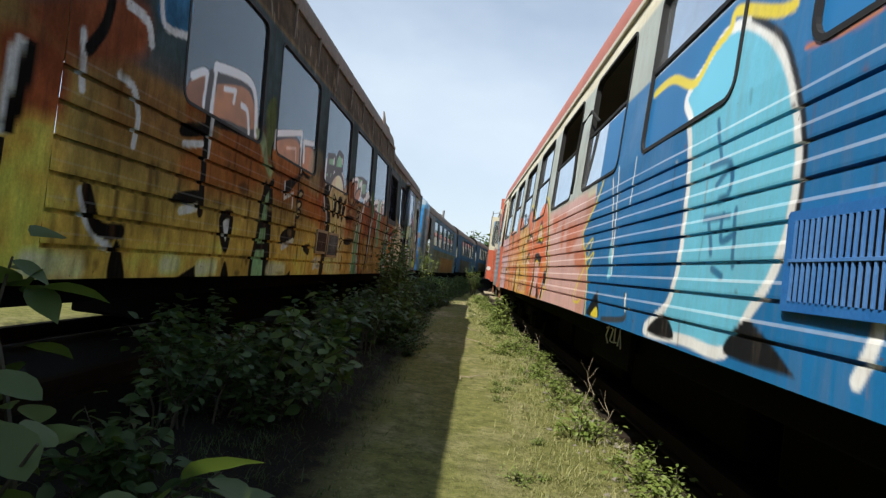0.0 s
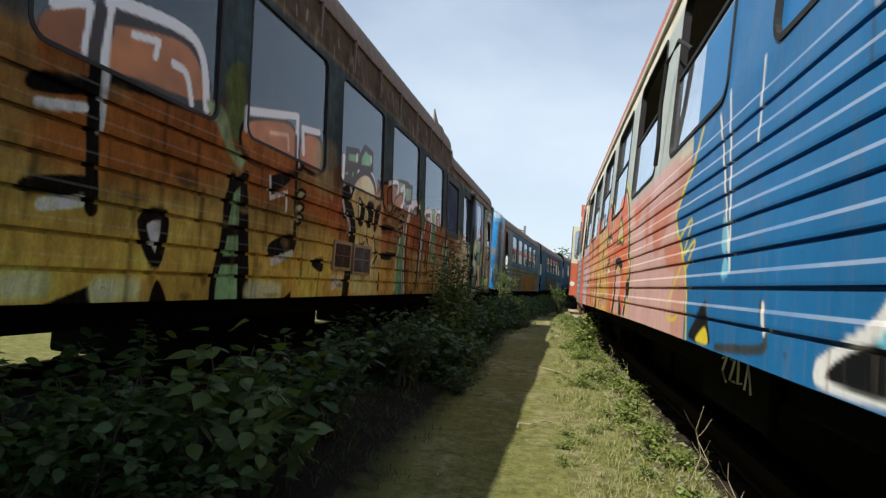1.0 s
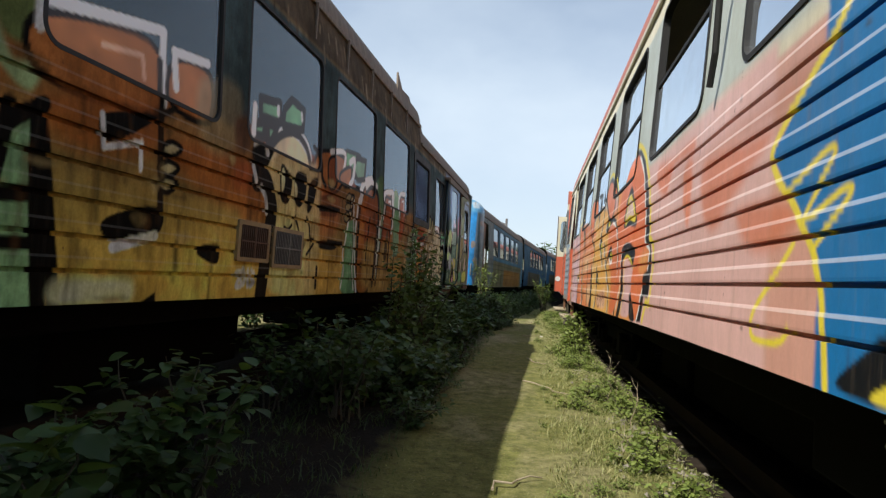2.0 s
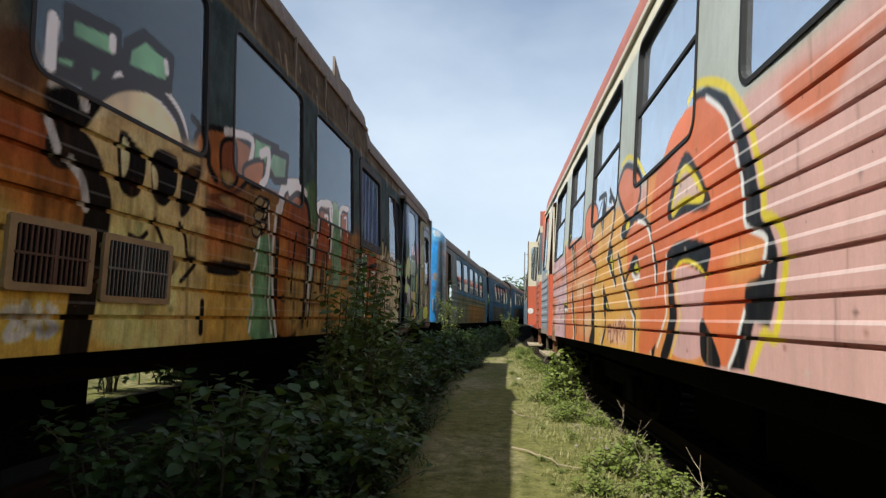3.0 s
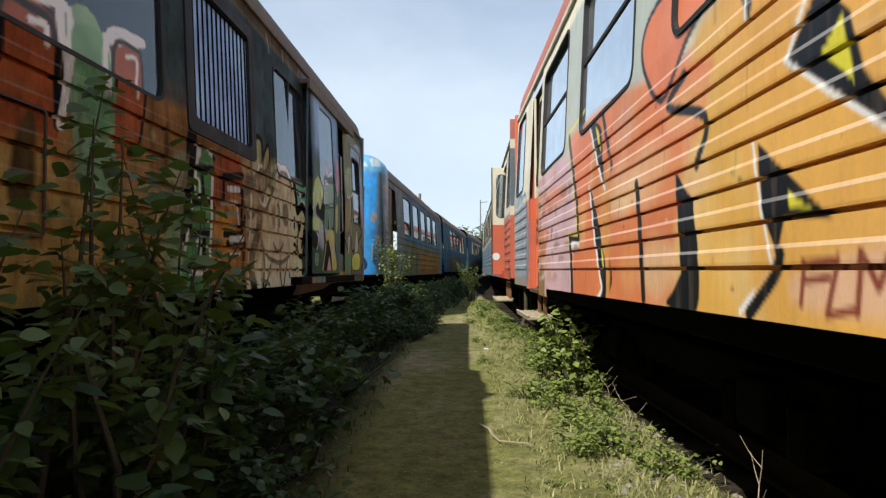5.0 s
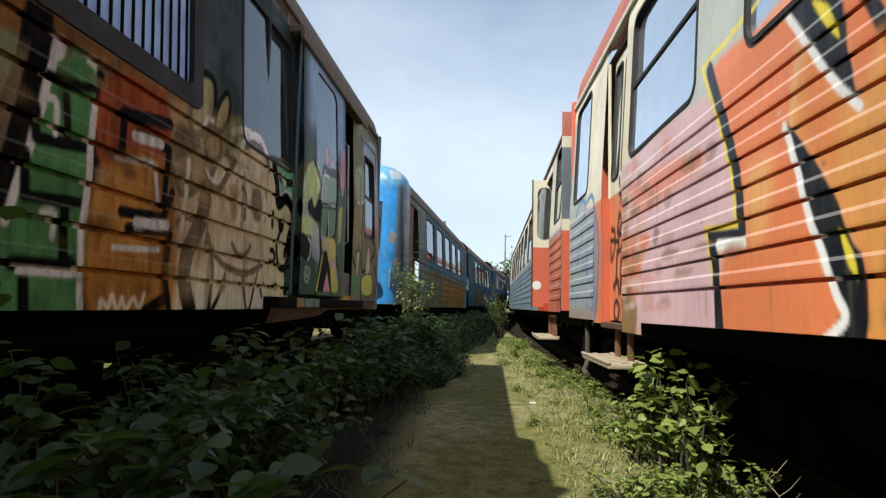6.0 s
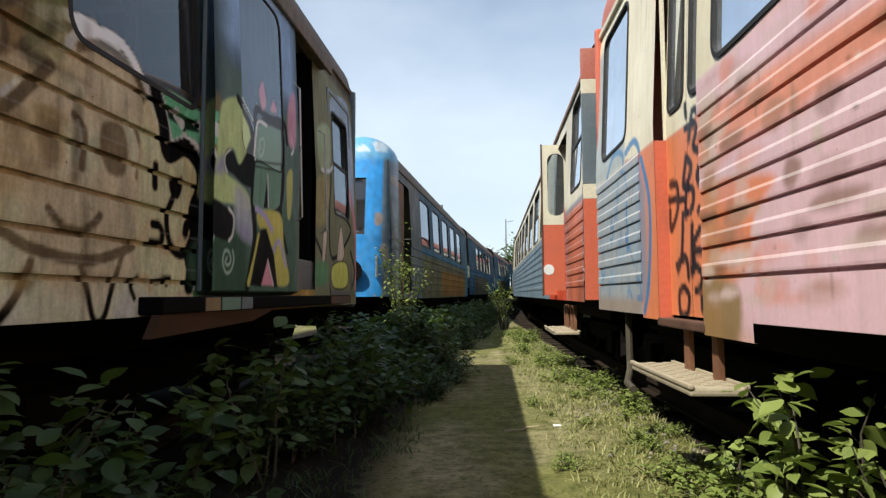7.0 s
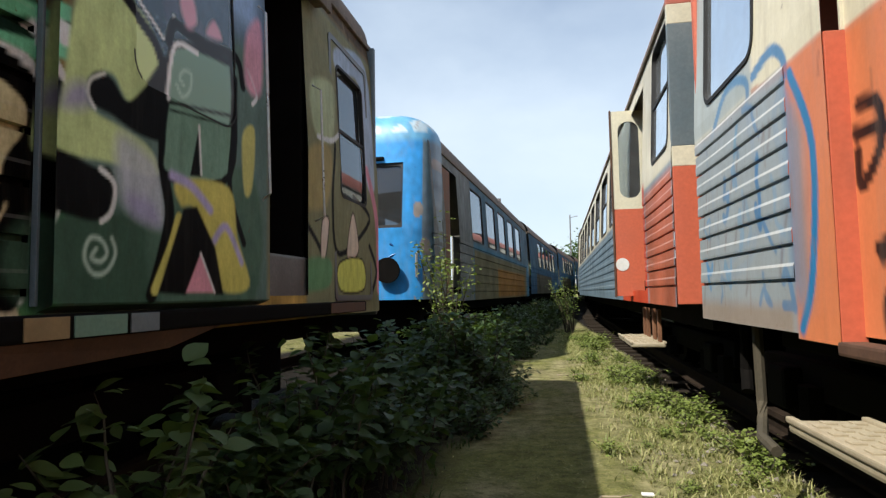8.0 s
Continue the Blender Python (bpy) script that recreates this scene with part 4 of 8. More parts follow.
RIGHT.line("e6cf3a", ((12.54, 2.13), (12.76, 2.09), (13.07, 2.07), (12.95, 1.88), (12.83, 1.67), (12.75, 1.48), (12.72, 1.29), (13.05, 1.31), (12.99, 1.16), (12.94, 1.02)), 0.025, smooth=False)
RIGHT.line("15171d", ((12.98, 2.03), (12.89, 1.87), (12.77, 1.64), (12.7, 1.47), (12.67, 1.26)), 0.07)
RIGHT.fill("15171d", ((13.03, 1.3), (12.64, 1.27), (12.64, 1.2), (12.91, 1.23), (12.91, 1.19), (12.86, 0.84), (12.95, 0.83), (12.97, 1.11)), smooth=False)
RIGHT.line("eef0ee", ((12.91, 1.23), (12.65, 1.21)), 0.045)
RIGHT.fill("15171d", ((12.32, 1.58), (12.22, 1.5), (12.05, 1.3), (11.97, 1.15), (11.91, 1.07), (11.93, 0.85), (12.1, 0.84), (12.02, 0.93), (12.07, 1.07), (12.17, 1.22), (12.25, 1.41)))
RIGHT.line("eef0ee", ((12.32, 1.57), (12.25, 1.42), (12.19, 1.26), (12.11, 1.12), (12.05, 1), (12.01, 0.93), (12.12, 0.86)), 0.035)
RIGHT.fill("e6cf3a", ((12.02, 1.19), (11.95, 1.09), (11.95, 1.04), (12, 1.11)))
RIGHT.fill("15171d", ((12.31, 1.98), (12.15, 1.96), (11.98, 1.87), (11.95, 1.69), (11.91, 1.51), (11.94, 1.53), (12.05, 1.66), (12.16, 1.79)))
RIGHT.line("eef0ee", ((12.31, 1.98), (12.16, 1.79), (12.04, 1.64), (11.91, 1.51)), 0.032)
RIGHT.fill("e6cf3a", ((12.13, 1.92), (12.04, 1.86), (11.99, 1.74), (12.05, 1.8)))
RIGHT.wash("e9e0c6", 14.62, 17.2, 1.84, 4, 0.01)
RIGHT.wash("e2694a", 14.62, 15.62, 0.6, 1.85, 0.015)
RIGHT.wash("8d9ea6", 15.6, 17.2, 0.6, 1.86, 0.05)
RIGHT.wash("b3bcba", 15.95, 17.2, 1.84, 2.95, 0.04)
RIGHT.wash("8b8f94", 15.42, 15.66, 0.9, 1.7, 0.12, 0.8)
RIGHT.line("121316", ((14.98, 1.95), (14.97, 1.89)), 0.046)
RIGHT.line("121316", ((14.94, 1.76), (14.88, 1.89), (14.8, 1.86)), 0.046)
RIGHT.line("121316", ((14.99, 1.83), (14.85, 1.82)), 0.046)
RIGHT.line("121316", ((14.82, 1.79), (14.76, 1.77), (14.74, 1.72), (14.83, 1.68), (14.88, 1.72), (14.82, 1.79)), 0.046)
RIGHT.line("121316", ((14.72, 1.67), (14.82, 1.59), (14.84, 1.54), (14.77, 1.48)), 0.046)
RIGHT.line("121316", ((14.71, 1.59), (14.81, 1.56)), 0.046)
RIGHT.line("121316", ((14.99, 1.67), (15.04, 1.54), (14.97, 1.55), (14.92, 1.62), (14.99, 1.68)), 0.046)
RIGHT.line("121316", ((15.25, 1.58), (15.14, 1.56), (15.14, 1.43), (15.26, 1.33), (15.27, 1.44)), 0.046)
RIGHT.line("121316", ((15.28, 1.5), (15.05, 1.47)), 0.046)
RIGHT.line("121316", ((15.02, 1.4), (14.99, 1.51), (14.9, 1.49), (14.92, 1.41), (15.02, 1.38)), 0.046)
RIGHT.line("121316", ((14.84, 1.38), (14.68, 1.42), (14.67, 1.24)), 0.046)
RIGHT.line("121316", ((15.06, 1.39), (15.1, 1.19), (15.17, 1.1)), 0.046)
RIGHT.line("121316", ((14.93, 1.32), (14.96, 1.09), (14.9, 1.12)), 0.046)
RIGHT.line("121316", ((14.94, 1.21), (14.82, 1.29), (14.77, 1.25)), 0.046)
RIGHT.line("121316", ((14.76, 1.09), (14.78, 1.17), (14.91, 1.18), (14.92, 1.12), (14.82, 1.08), (14.84, 1.01), (14.91, 0.99)), 0.046)
RIGHT.line("121316", ((15.19, 1.13), (15.04, 1.16), (15.01, 1.06)), 0.046)
RIGHT.line("121316", ((15.08, 1.01), (15.16, 0.98), (15.15, 0.87), (15.05, 0.87), (15.01, 0.96), (15.08, 1.01)), 0.046)
RIGHT.line("121316", ((14.83, 0.96), (14.83, 0.9)), 0.046)
RIGHT.line("2f74bd", ((15.57, 1.8), (15.42, 1.5), (15.47, 1.07), (15.58, 0.87)), 0.05)
RIGHT.line("2f74bd", ((15.95, 1.92), (15.73, 1.95), (15.61, 1.84), (15.73, 1.68), (15.67, 1.45), (15.73, 1.14)), 0.05, strength=0.9)
RIGHT.line("2f74bd", ((16.6, 1.82), (16.33, 1.98), (16.04, 1.93), (16.03, 1.76), (15.94, 1.42), (16.07, 1.16), (16.34, 1.09)), 0.045, strength=0.8)
RIGHT.line("2f74bd", ((16.48, 1.12), (16.05, 1.24), (15.83, 1.3)), 0.04, strength=0.8)
RIGHT.line("2f74bd", ((16.74, 1.81), (16.65, 1.54), (16.5, 1)), 0.03, strength=0.6)
RIGHT.line("c0563f", ((15.96, 1.86), (15.75, 1.83), (15.6, 1.83)), 0.03, strength=0.7)
LEFT.wash("b58a3c", -9, 2.6, 0.6, 1.9, 0.2)
LEFT.fill("8f4424", ((2.1, 1.86), (2.48, 1.89), (2.5, 1.62), (2.29, 1.58), (2.17, 1.5)), soft=0.08)
LEFT.fill("8f4a28", ((2.21, 2.01), (3.01, 2.36), (3.08, 2.1), (2.57, 1.88)), soft=0.1)
LEFT.line("e6e2d6", ((2.21, 1.83), (2.18, 1.68), (2.18, 1.5)), 0.069)
LEFT.line("150f0c", ((2.27, 1.83), (2.25, 1.68), (2.21, 1.51)), 0.082)
LEFT.line("e6e2d6", ((2.9, 2.29), (3.08, 2.27), (3.13, 2.17)), 0.056)
LEFT.line("e6e2d6", ((2.57, 2.02), (2.61, 1.77)), 0.043)
LEFT.line("e6e2d6", ((2.87, 1.92), (3, 1.89), (3.08, 1.76), (3.07, 1.6)), 0.043)
LEFT.line("150f0c", ((2.76, 2.25), (2.72, 2.1), (2.62, 1.96)), 0.069)
LEFT.line("e6e2d6", ((2.69, 1.31), (2.79, 1.15), (2.98, 1.05)), 0.043)
LEFT.line("150f0c", ((2.74, 1.32), (2.86, 1.15), (3.06, 1.14)), 0.082)
LEFT.fill("150f0c", ((3, 0.89), (3.04, 1.1), (3.16, 0.88)))
LEFT.fill("2f6d94", ((3.18, 2.44), (3.57, 2.61), (3.52, 2.37), (3.24, 2.31)), soft=0.03)
LEFT.line("e6e2d6", ((3.2, 2.45), (3.26, 2.32), (3.52, 2.36)), 0.043)
LEFT.line("c8c2b0", ((2.41, 0.96), (2.75, 0.95)), 0.121, strength=0.45, soft=0.05)
LEFT.fill("96501a", ((3.62, 1.67), (3.96, 1.95), (5.02, 2.09), (4.99, 1.66), (4.21, 1.47), (3.62, 1.51)), soft=0.15, strength=0.8)
LEFT.fill("8c4c1c", ((3.61, 2.11), (3.85, 2.24), (3.85, 2.02), (3.79, 1.84), (3.59, 1.9)), soft=0.03)
LEFT.line("e6e2d6", ((3.65, 2.16), (3.85, 2.24), (3.84, 2.03)), 0.056)
LEFT.fill("a3602a", ((4, 2.25), (4.51, 2.37), (4.74, 2.27), (4.76, 2.04), (4.23, 1.98), (3.95, 1.97), (3.97, 2.19)), edge='150f0c', width=0.075)
LEFT.line("e6e2d6", ((3.94, 1.7), (3.95, 2.03), (3.97, 2.29), (4.05, 2.34), (4.54, 2.41), (4.73, 2.32), (4.79, 2.04)), 0.069)
LEFT.line("150f0c", ((3.92, 2.25), (3.89, 1.93), (3.95, 1.33)), 0.082)
LEFT.line("e6e2d6", ((4.14, 2.22), (4.33, 2.26), (4.31, 2.17)), 0.037, smooth=False)
LEFT.line("e6e2d6", ((4.46, 2.19), (4.58, 2.17), (4.64, 2.02)), 0.043)
LEFT.fill("150f0c", ((3.57, 1.84), (3.88, 1.91), (3.89, 1.84), (3.57, 1.76)))
LEFT.fill("150f0c", ((3.58, 1.41), (3.92, 1.47), (3.95, 1.39), (3.6, 1.35)))
LEFT.line("e6e2d6", ((3.6, 1.72), (3.85, 1.77)), 0.043, strength=0.8)
LEFT.line("e6e2d6", ((3.67, 1.31), (3.88, 1.35)), 0.056, strength=0.6)
LEFT.fill("cfc4ae", ((4.3, 1.3), (4.48, 1.35), (4.44, 1.1)), edge='150f0c', width=0.075)
LEFT.fill("150f0c", ((4.42, 0.83), (4.47, 1.01), (4.59, 0.83)))
LEFT.fill("150f0c", ((3.54, 0.83), (3.77, 0.9), (3.98, 0.97), (4.02, 0.84), (3.58, 0.82)), smooth=False)
LEFT.fill("667f62", ((5.11, 1.56), (5.27, 1.62), (5.38, 0.84), (5.01, 0.82), (5.06, 1.27)))
LEFT.line("150f0c", ((5.12, 1.68), (5.08, 1.33), (5.01, 0.82)), 0.069)
LEFT.line("150f0c", ((5.28, 1.65), (5.45, 0.81)), 0.069)
LEFT.line("e6e2d6", ((5.24, 1.61), (5.33, 1.11)), 0.024)
LEFT.line("c8c2b0", ((3.56, 0.97), (3.71, 0.98)), 0.108, strength=0.4, soft=0.05)
LEFT.line("c8c2b0", ((4.04, 0.95), (4.29, 0.96)), 0.108, strength=0.45, soft=0.05)
LEFT.fill("5d6b3a", ((4.96, 2.3), (5.18, 2.43), (5.21, 1.99), (5.05, 1.95)), soft=0.03)
LEFT.fill("7d8f66", ((4.78, 2.07), (4.97, 2.07), (5.12, 1.85), (5.27, 1.95), (5.22, 1.76), (5.07, 1.81)), soft=0.03)
LEFT.fill("a3602a", ((5.25, 2.09), (5.94, 2.23), (6.13, 1.93), (5.55, 1.82), (5.2, 1.87)), edge='150f0c', width=0.037)
LEFT.line("e6e2d6", ((5.23, 2.03), (5.23, 2.15), (6.04, 2.33), (6.05, 1.95)), 0.062, smooth=False)
LEFT.line("e6e2d6", ((5.6, 2.09), (5.88, 2.14), (5.9, 2.03)), 0.03, smooth=False)
LEFT.fill("a3602a", ((6.15, 2.21), (6.5, 2.25), (6.5, 1.96), (6.12, 1.96)), edge='150f0c', width=0.037)
LEFT.line("e6e2d6", ((6.17, 2.07), (6.14, 2.26), (6.48, 2.31)), 0.056, smooth=False)
LEFT.fill("9c531c", ((5.3, 1.79), (5.96, 1.91), (6.04, 1.7), (5.64, 1.58), (5.33, 1.61)), soft=0.1, strength=0.8)
LEFT.fill("150f0c", ((5.61, 1.77), (5.99, 1.87), (5.97, 1.82), (5.67, 1.65)))
LEFT.line("e6e2d6", ((5.61, 1.77), (5.64, 1.62), (5.9, 1.7), (5.91, 1.57)), 0.03, smooth=False)
LEFT.fill("150f0c", ((5.7, 1.3), (6.09, 1.4), (6.09, 1.25), (5.72, 1.2)))
LEFT.line("e6e2d6", ((5.76, 1.16), (6.07, 1.24)), 0.056, strength=0.7)
LEFT.fill("9a541e", ((6.17, 1.78), (6.8, 1.84), (7.18, 1.75), (7.23, 1.52), (6.73, 1.5), (6.2, 1.62)), soft=0.1, strength=0.85)
LEFT.line("150f0c", ((6.02, 2.16), (6.05, 1.76), (6.1, 1.35)), 0.05)
LEFT.fill("a89878", ((6.06, 1.7), (6.14, 1.76), (6.24, 1.74), (6.15, 1.68)), edge='150f0c', width=0.031)
LEFT.fill("a89878", ((6.05, 1.6), (6.13, 1.65), (6.23, 1.63), (6.14, 1.57)), edge='150f0c', width=0.031)
LEFT.fill("a89878", ((6.05, 1.51), (6.12, 1.56), (6.23, 1.54), (6.14, 1.48)), edge='150f0c', width=0.031)
LEFT.fill("150f0c", ((5.87, 0.83), (6.12, 0.94), (6.14, 0.82)), smooth=False)
LEFT.fill("6f8f74", ((5.15, 1.53), (5.26, 1.59), (5.29, 1.23), (5.31, 0.84), (5.03, 0.86), (5.07, 1.14)))
LEFT.line("150f0c", ((5.28, 1.72), (5.09, 1.56), (5.08, 1.29), (5.01, 1.02), (5.01, 0.87)), 0.069)
LEFT.line("150f0c", ((5.26, 1.7), (5.28, 1.39), (5.36, 0.84)), 0.082)
LEFT.line("150f0c", ((5.1, 1.33), (5.27, 1.35)), 0.069)
LEFT.line("150f0c", ((5.06, 1.14), (5.29, 1.15)), 0.056)
LEFT.line("c8c2b0", ((5.45, 0.95), (5.89, 0.95)), 0.121, strength=0.5, soft=0.05)
LEFT.fill("a3602a", ((5.28, 2.05), (5.91, 2.23), (5.93, 1.96), (5.3, 1.85)), strength=0.8, soft=0.04)
LEFT.fill("8a7c5a", ((6.42, 2.2), (6.86, 2.26), (6.8, 1.84), (6.43, 1.83)), soft=0.08, strength=0.6)
LEFT.fill("150f0c", ((6.49, 1.16), (6.54, 1.22), (6.72, 1.23), (6.71, 1.11)))
LEFT.fill("bda878", ((7.25, 1.87), (7.39, 2.02), (8.11, 2.05), (8.2, 1.75), (8.25, 0.94), (7.43, 0.96), (7.43, 1.31), (7.42, 1.59)), soft=0.05, strength=0.85)
LEFT.fill("6d4a30", ((6.81, 2.06), (7, 2.1), (7.01, 1.9), (6.84, 1.88)), soft=0.05)
LEFT.fill("a8622c", ((6.98, 1.64), (7.23, 1.69), (7.34, 1.58), (7.35, 1.44), (6.99, 1.41)), soft=0.1, strength=0.8)
LEFT.fill("9a4a24", ((6.85, 1.79), (7.1, 1.82), (7.14, 1.66), (6.87, 1.62)), soft=0.08, strength=0.8)
LEFT.fill("e6e2d6", ((7.22, 1.85), (7.33, 2.03), (7.54, 2.2), (7.8, 2.27), (8.06, 2.19), (8.15, 2.04), (7.98, 2.08), (7.75, 2.13), (7.5, 2.07), (7.34, 1.95)))
LEFT.fill("bfae88", ((7.29, 1.88), (7.42, 2.02), (7.58, 2.12), (7.81, 2.16), (8.05, 2.06), (8, 1.97), (7.6, 2)))
LEFT.line("150f0c", ((7.25, 1.84), (7.39, 2.03), (7.58, 2.15), (7.81, 2.2), (8.01, 2.14), (8.11, 2.03)), 0.069)
LEFT.fill("5f9a72", ((7.17, 2.31), (7.49, 2.36), (7.49, 2.21), (7.18, 2.18)), edge='150f0c', width=0.069, smooth=False)
LEFT.fill("5f9a72", ((7.57, 2.34), (7.7, 2.45), (7.95, 2.43), (7.93, 2.26), (7.55, 2.21)), edge='150f0c', width=0.069, smooth=False)
LEFT.fill("5f9a72", ((7.09, 2.11), (7.25, 2.15), (7.24, 2.04), (7.09, 2.03)), edge='150f0c', width=0.069, smooth=False)
LEFT.fill("5f9a72", ((7.29, 2.15), (7.45, 2.17), (7.38, 2.06), (7.3, 2)), edge='150f0c', width=0.069, smooth=False)
LEFT.line("e6e2d6", ((7.09, 2.23), (7.08, 2.04)), 0.069)
LEFT.line("e6e2d6", ((7.46, 2.32), (7.46, 2.27)), 0.043)
LEFT.line("e6e2d6", ((7.9, 2.39), (7.91, 2.34)), 0.037)
LEFT.line("e6e2d6", ((7.08, 1.95), (7.19, 1.95), (7.28, 1.93)), 0.043)
LEFT.fill("150f0c", ((7.52, 1.9), (7.67, 1.86), (7.74, 1.82), (7.71, 1.65), (7.62, 1.61), (7.54, 1.67)))
LEFT.fill("150f0c", ((7.8, 1.88), (8.01, 1.9), (8.03, 1.74), (7.93, 1.62), (7.81, 1.67)))
LEFT.fill("bfae88", ((7.54, 1.87), (7.6, 1.84), (7.6, 1.74), (7.56, 1.7)))
LEFT.fill("bfae88", ((7.79, 1.8), (7.84, 1.78), (7.85, 1.7), (7.82, 1.68)))
LEFT.line("2a211c", ((7.16, 1.72), (7.27, 1.74), (7.36, 1.65), (7.42, 1.52), (7.39, 1.3), (7.37, 1.1), (7.35, 0.91)), 0.173)
LEFT.fill("150f0c", ((7.04, 1.91), (7.21, 1.99), (7.26, 1.85), (7.15, 1.78)), soft=0.03)
LEFT.line("e6e2d6", ((7.08, 1.81), (7.14, 1.71)), 0.043)
LEFT.line("e6e2d6", ((7.22, 1.68), (7.3, 1.62), (7.34, 1.51)), 0.043)
LEFT.line("150f0c", ((7.71, 1.18), (7.95, 1.23), (8.09, 1.34)), 0.056)
LEFT.line("150f0c", ((7.65, 1.43), (7.73, 1.42), (7.79, 1.46)), 0.03)
LEFT.line("150f0c", ((7.85, 1.53), (7.93, 1.44), (7.99, 1.32)), 0.03)
LEFT.line("150f0c", ((8.12, 2.01), (8.22, 1.9), (8.17, 1.65), (8.25, 0.91)), 0.033)
LEFT.fill("a3602a", ((8.28, 2.15), (9.02, 2.23), (8.81, 1.9), (8.29, 1.77)), edge='150f0c', width=0.037, soft=0.03)
LEFT.fill("5f9a72", ((9.04, 2.33), (9.5, 2.37), (9.41, 2.11), (9.03, 2.12)), edge='150f0c', width=0.044, smooth=False)
LEFT.line("e6e2d6", ((8.58, 2.22), (9.01, 2.29), (8.93, 2.01)), 0.056)
LEFT.line("cdc7b8", ((6.97, 1.06), (7.02, 1.07), (7.03, 1.04), (6.99, 0.97), (7.05, 0.97)), 0.037, strength=0.75)
LEFT.line("cdc7b8", ((7.06, 1.09), (7.04, 1.03), (7.08, 0.98), (7.1, 1.03), (7.06, 1.09)), 0.037, strength=0.75)
LEFT.line("cdc7b8", ((7.13, 1.08), (7.15, 0.97)), 0.037, strength=0.75)
LEFT.line("cdc7b8", ((7.18, 1.08), (7.22, 1.06), (7.19, 1.03), (7.23, 1), (7.19, 0.97)), 0.037, strength=0.75)
LEFT.fill("150f0c", ((8.21, 1.66), (8.78, 1.69), (8.76, 1.63), (8.22, 1.6)))
LEFT.fill("150f0c", ((8.44, 1.38), (8.88, 1.4), (8.83, 1.32), (8.45, 1.31)))
LEFT.fill("a0562c", ((8.24, 1.76), (8.81, 1.88), (8.87, 1.51), (8.29, 1.39)), soft=0.1, strength=0.6)
LEFT.fill("5f9068", ((9.17, 1.46), (9.33, 1.58), (9.43, 1.45), (9.55, 0.91), (9.19, 0.91)))
LEFT.line("150f0c", ((9.13, 1.53), (9.18, 1.19), (9.17, 0.92)), 0.069)
LEFT.fill("150f0c", ((9.29, 1.12), (9.45, 1.13), (9.37, 0.92)))
LEFT.fill("a0621f", ((9.53, 1.17), (9.51, 1.74), (9.58, 1.96), (9.75, 2.09), (10.01, 2.1), (10.15, 1.93), (10.21, 1.55), (10.14, 1.16), (10.03, 1.02), (9.96, 0.87), (9.61, 0.89)), edge='150f0c', width=0.075)
LEFT.fill("984e1c", ((9.55, 1.81), (9.76, 2.05), (10.04, 2.04), (10.1, 1.82), (9.55, 1.65)), soft=0.1, strength=0.8)
LEFT.line("150f0c", ((9.78, 1.72), (9.79, 1.49), (9.79, 1.27)), 0.05)
LEFT.line("150f0c", ((9.68, 1.2), (9.88, 1.17), (10.13, 1.23)), 0.056)
LEFT.line("e6e2d6", ((9.51, 1.88), (9.64, 2.09), (9.95, 2.18)), 0.095)
LEFT.line("e6e2d6", ((9.46, 1.89), (9.41, 1.51), (9.47, 1.21), (9.59, 0.91)), 0.043)
LEFT.line("e6e2d6", ((9.17, 1.41), (9.17, 1.15), (9.2, 0.92)), 0.037, strength=0.8)
LEFT.fill("6b9a7a", ((9.28, 2.18), (9.38, 2.32), (9.71, 2.35), (9.67, 2.14), (9.43, 2.09)), edge='150f0c', width=0.062, smooth=False)
LEFT.fill("a3602a", ((8.9, 2.08), (9.21, 2.19), (9.18, 2), (9.03, 1.96), (8.89, 1.98)), edge='150f0c', width=0.037)
LEFT.line("e6e2d6", ((9.17, 2.23), (9.31, 2.28), (9.28, 2.09), (9.18, 2)), 0.069)
LEFT.fill("a89070", ((9.14, 1.84), (9.21, 1.9), (9.3, 1.89), (9.22, 1.82)), edge='150f0c', width=0.037)
LEFT.fill("a89070", ((9.12, 1.76), (9.2, 1.82), (9.29, 1.81), (9.21, 1.74)), edge='150f0c', width=0.037)
LEFT.fill("a89070", ((9.11, 1.67), (9.18, 1.74), (9.27, 1.72), (9.19, 1.65)), edge='150f0c', width=0.037)
LEFT.fill("5f9a72", ((10.18, 2.23), (10.35, 2.19), (10.29, 1.89), (10.06, 2.07)), soft=0.05, strength=0.6)
LEFT.fill("a8622f", ((10.49, 2.02), (10.88, 2.09), (10.85, 1.59), (10.7, 1.51), (10.56, 1.23), (10.37, 1.2), (10.43, 1.66)), edge='150f0c', width=0.037)
LEFT.line("e6e2d6", ((10.39, 1.73), (10.43, 2.03), (10.51, 2.1), (10.9, 2.18), (10.95, 1.84)), 0.069, smooth=False)
LEFT.line("e6e2d6", ((10.32, 1.69), (10.29, 1.17)), 0.043)
LEFT.fill("6d8f70", ((10.94, 2.13), (11.21, 2.17), (11.3, 1.46), (11.03, 1.41)))
LEFT.fill("a0522f", ((11.28, 2.13), (11.55, 2.19), (11.53, 1.75), (11.36, 1.66)), edge='150f0c', width=0.025)
LEFT.line("e6e2d6", ((11.27, 1.84), (11.24, 2.15), (11.59, 2.25)), 0.056, smooth=False)
LEFT.line("e6e2d6", ((10.75, 2.03), (10.77, 1.98), (10.74, 1.86)), 0.03)
LEFT.fill("6d8f70", ((11.83, 1.65), (12.27, 1.71), (12.4, 1.03), (11.94, 1.03)), soft=0.04, strength=0.8)
LEFT.fill("4f8a55", ((12.21, 1.74), (12.26, 1.81), (12.41, 1.82), (12.43, 1.43), (12.44, 1.12), (12.45, 0.83), (11.98, 0.84), (12.04, 1.13), (12.11, 1.45), (12.14, 1.61)))
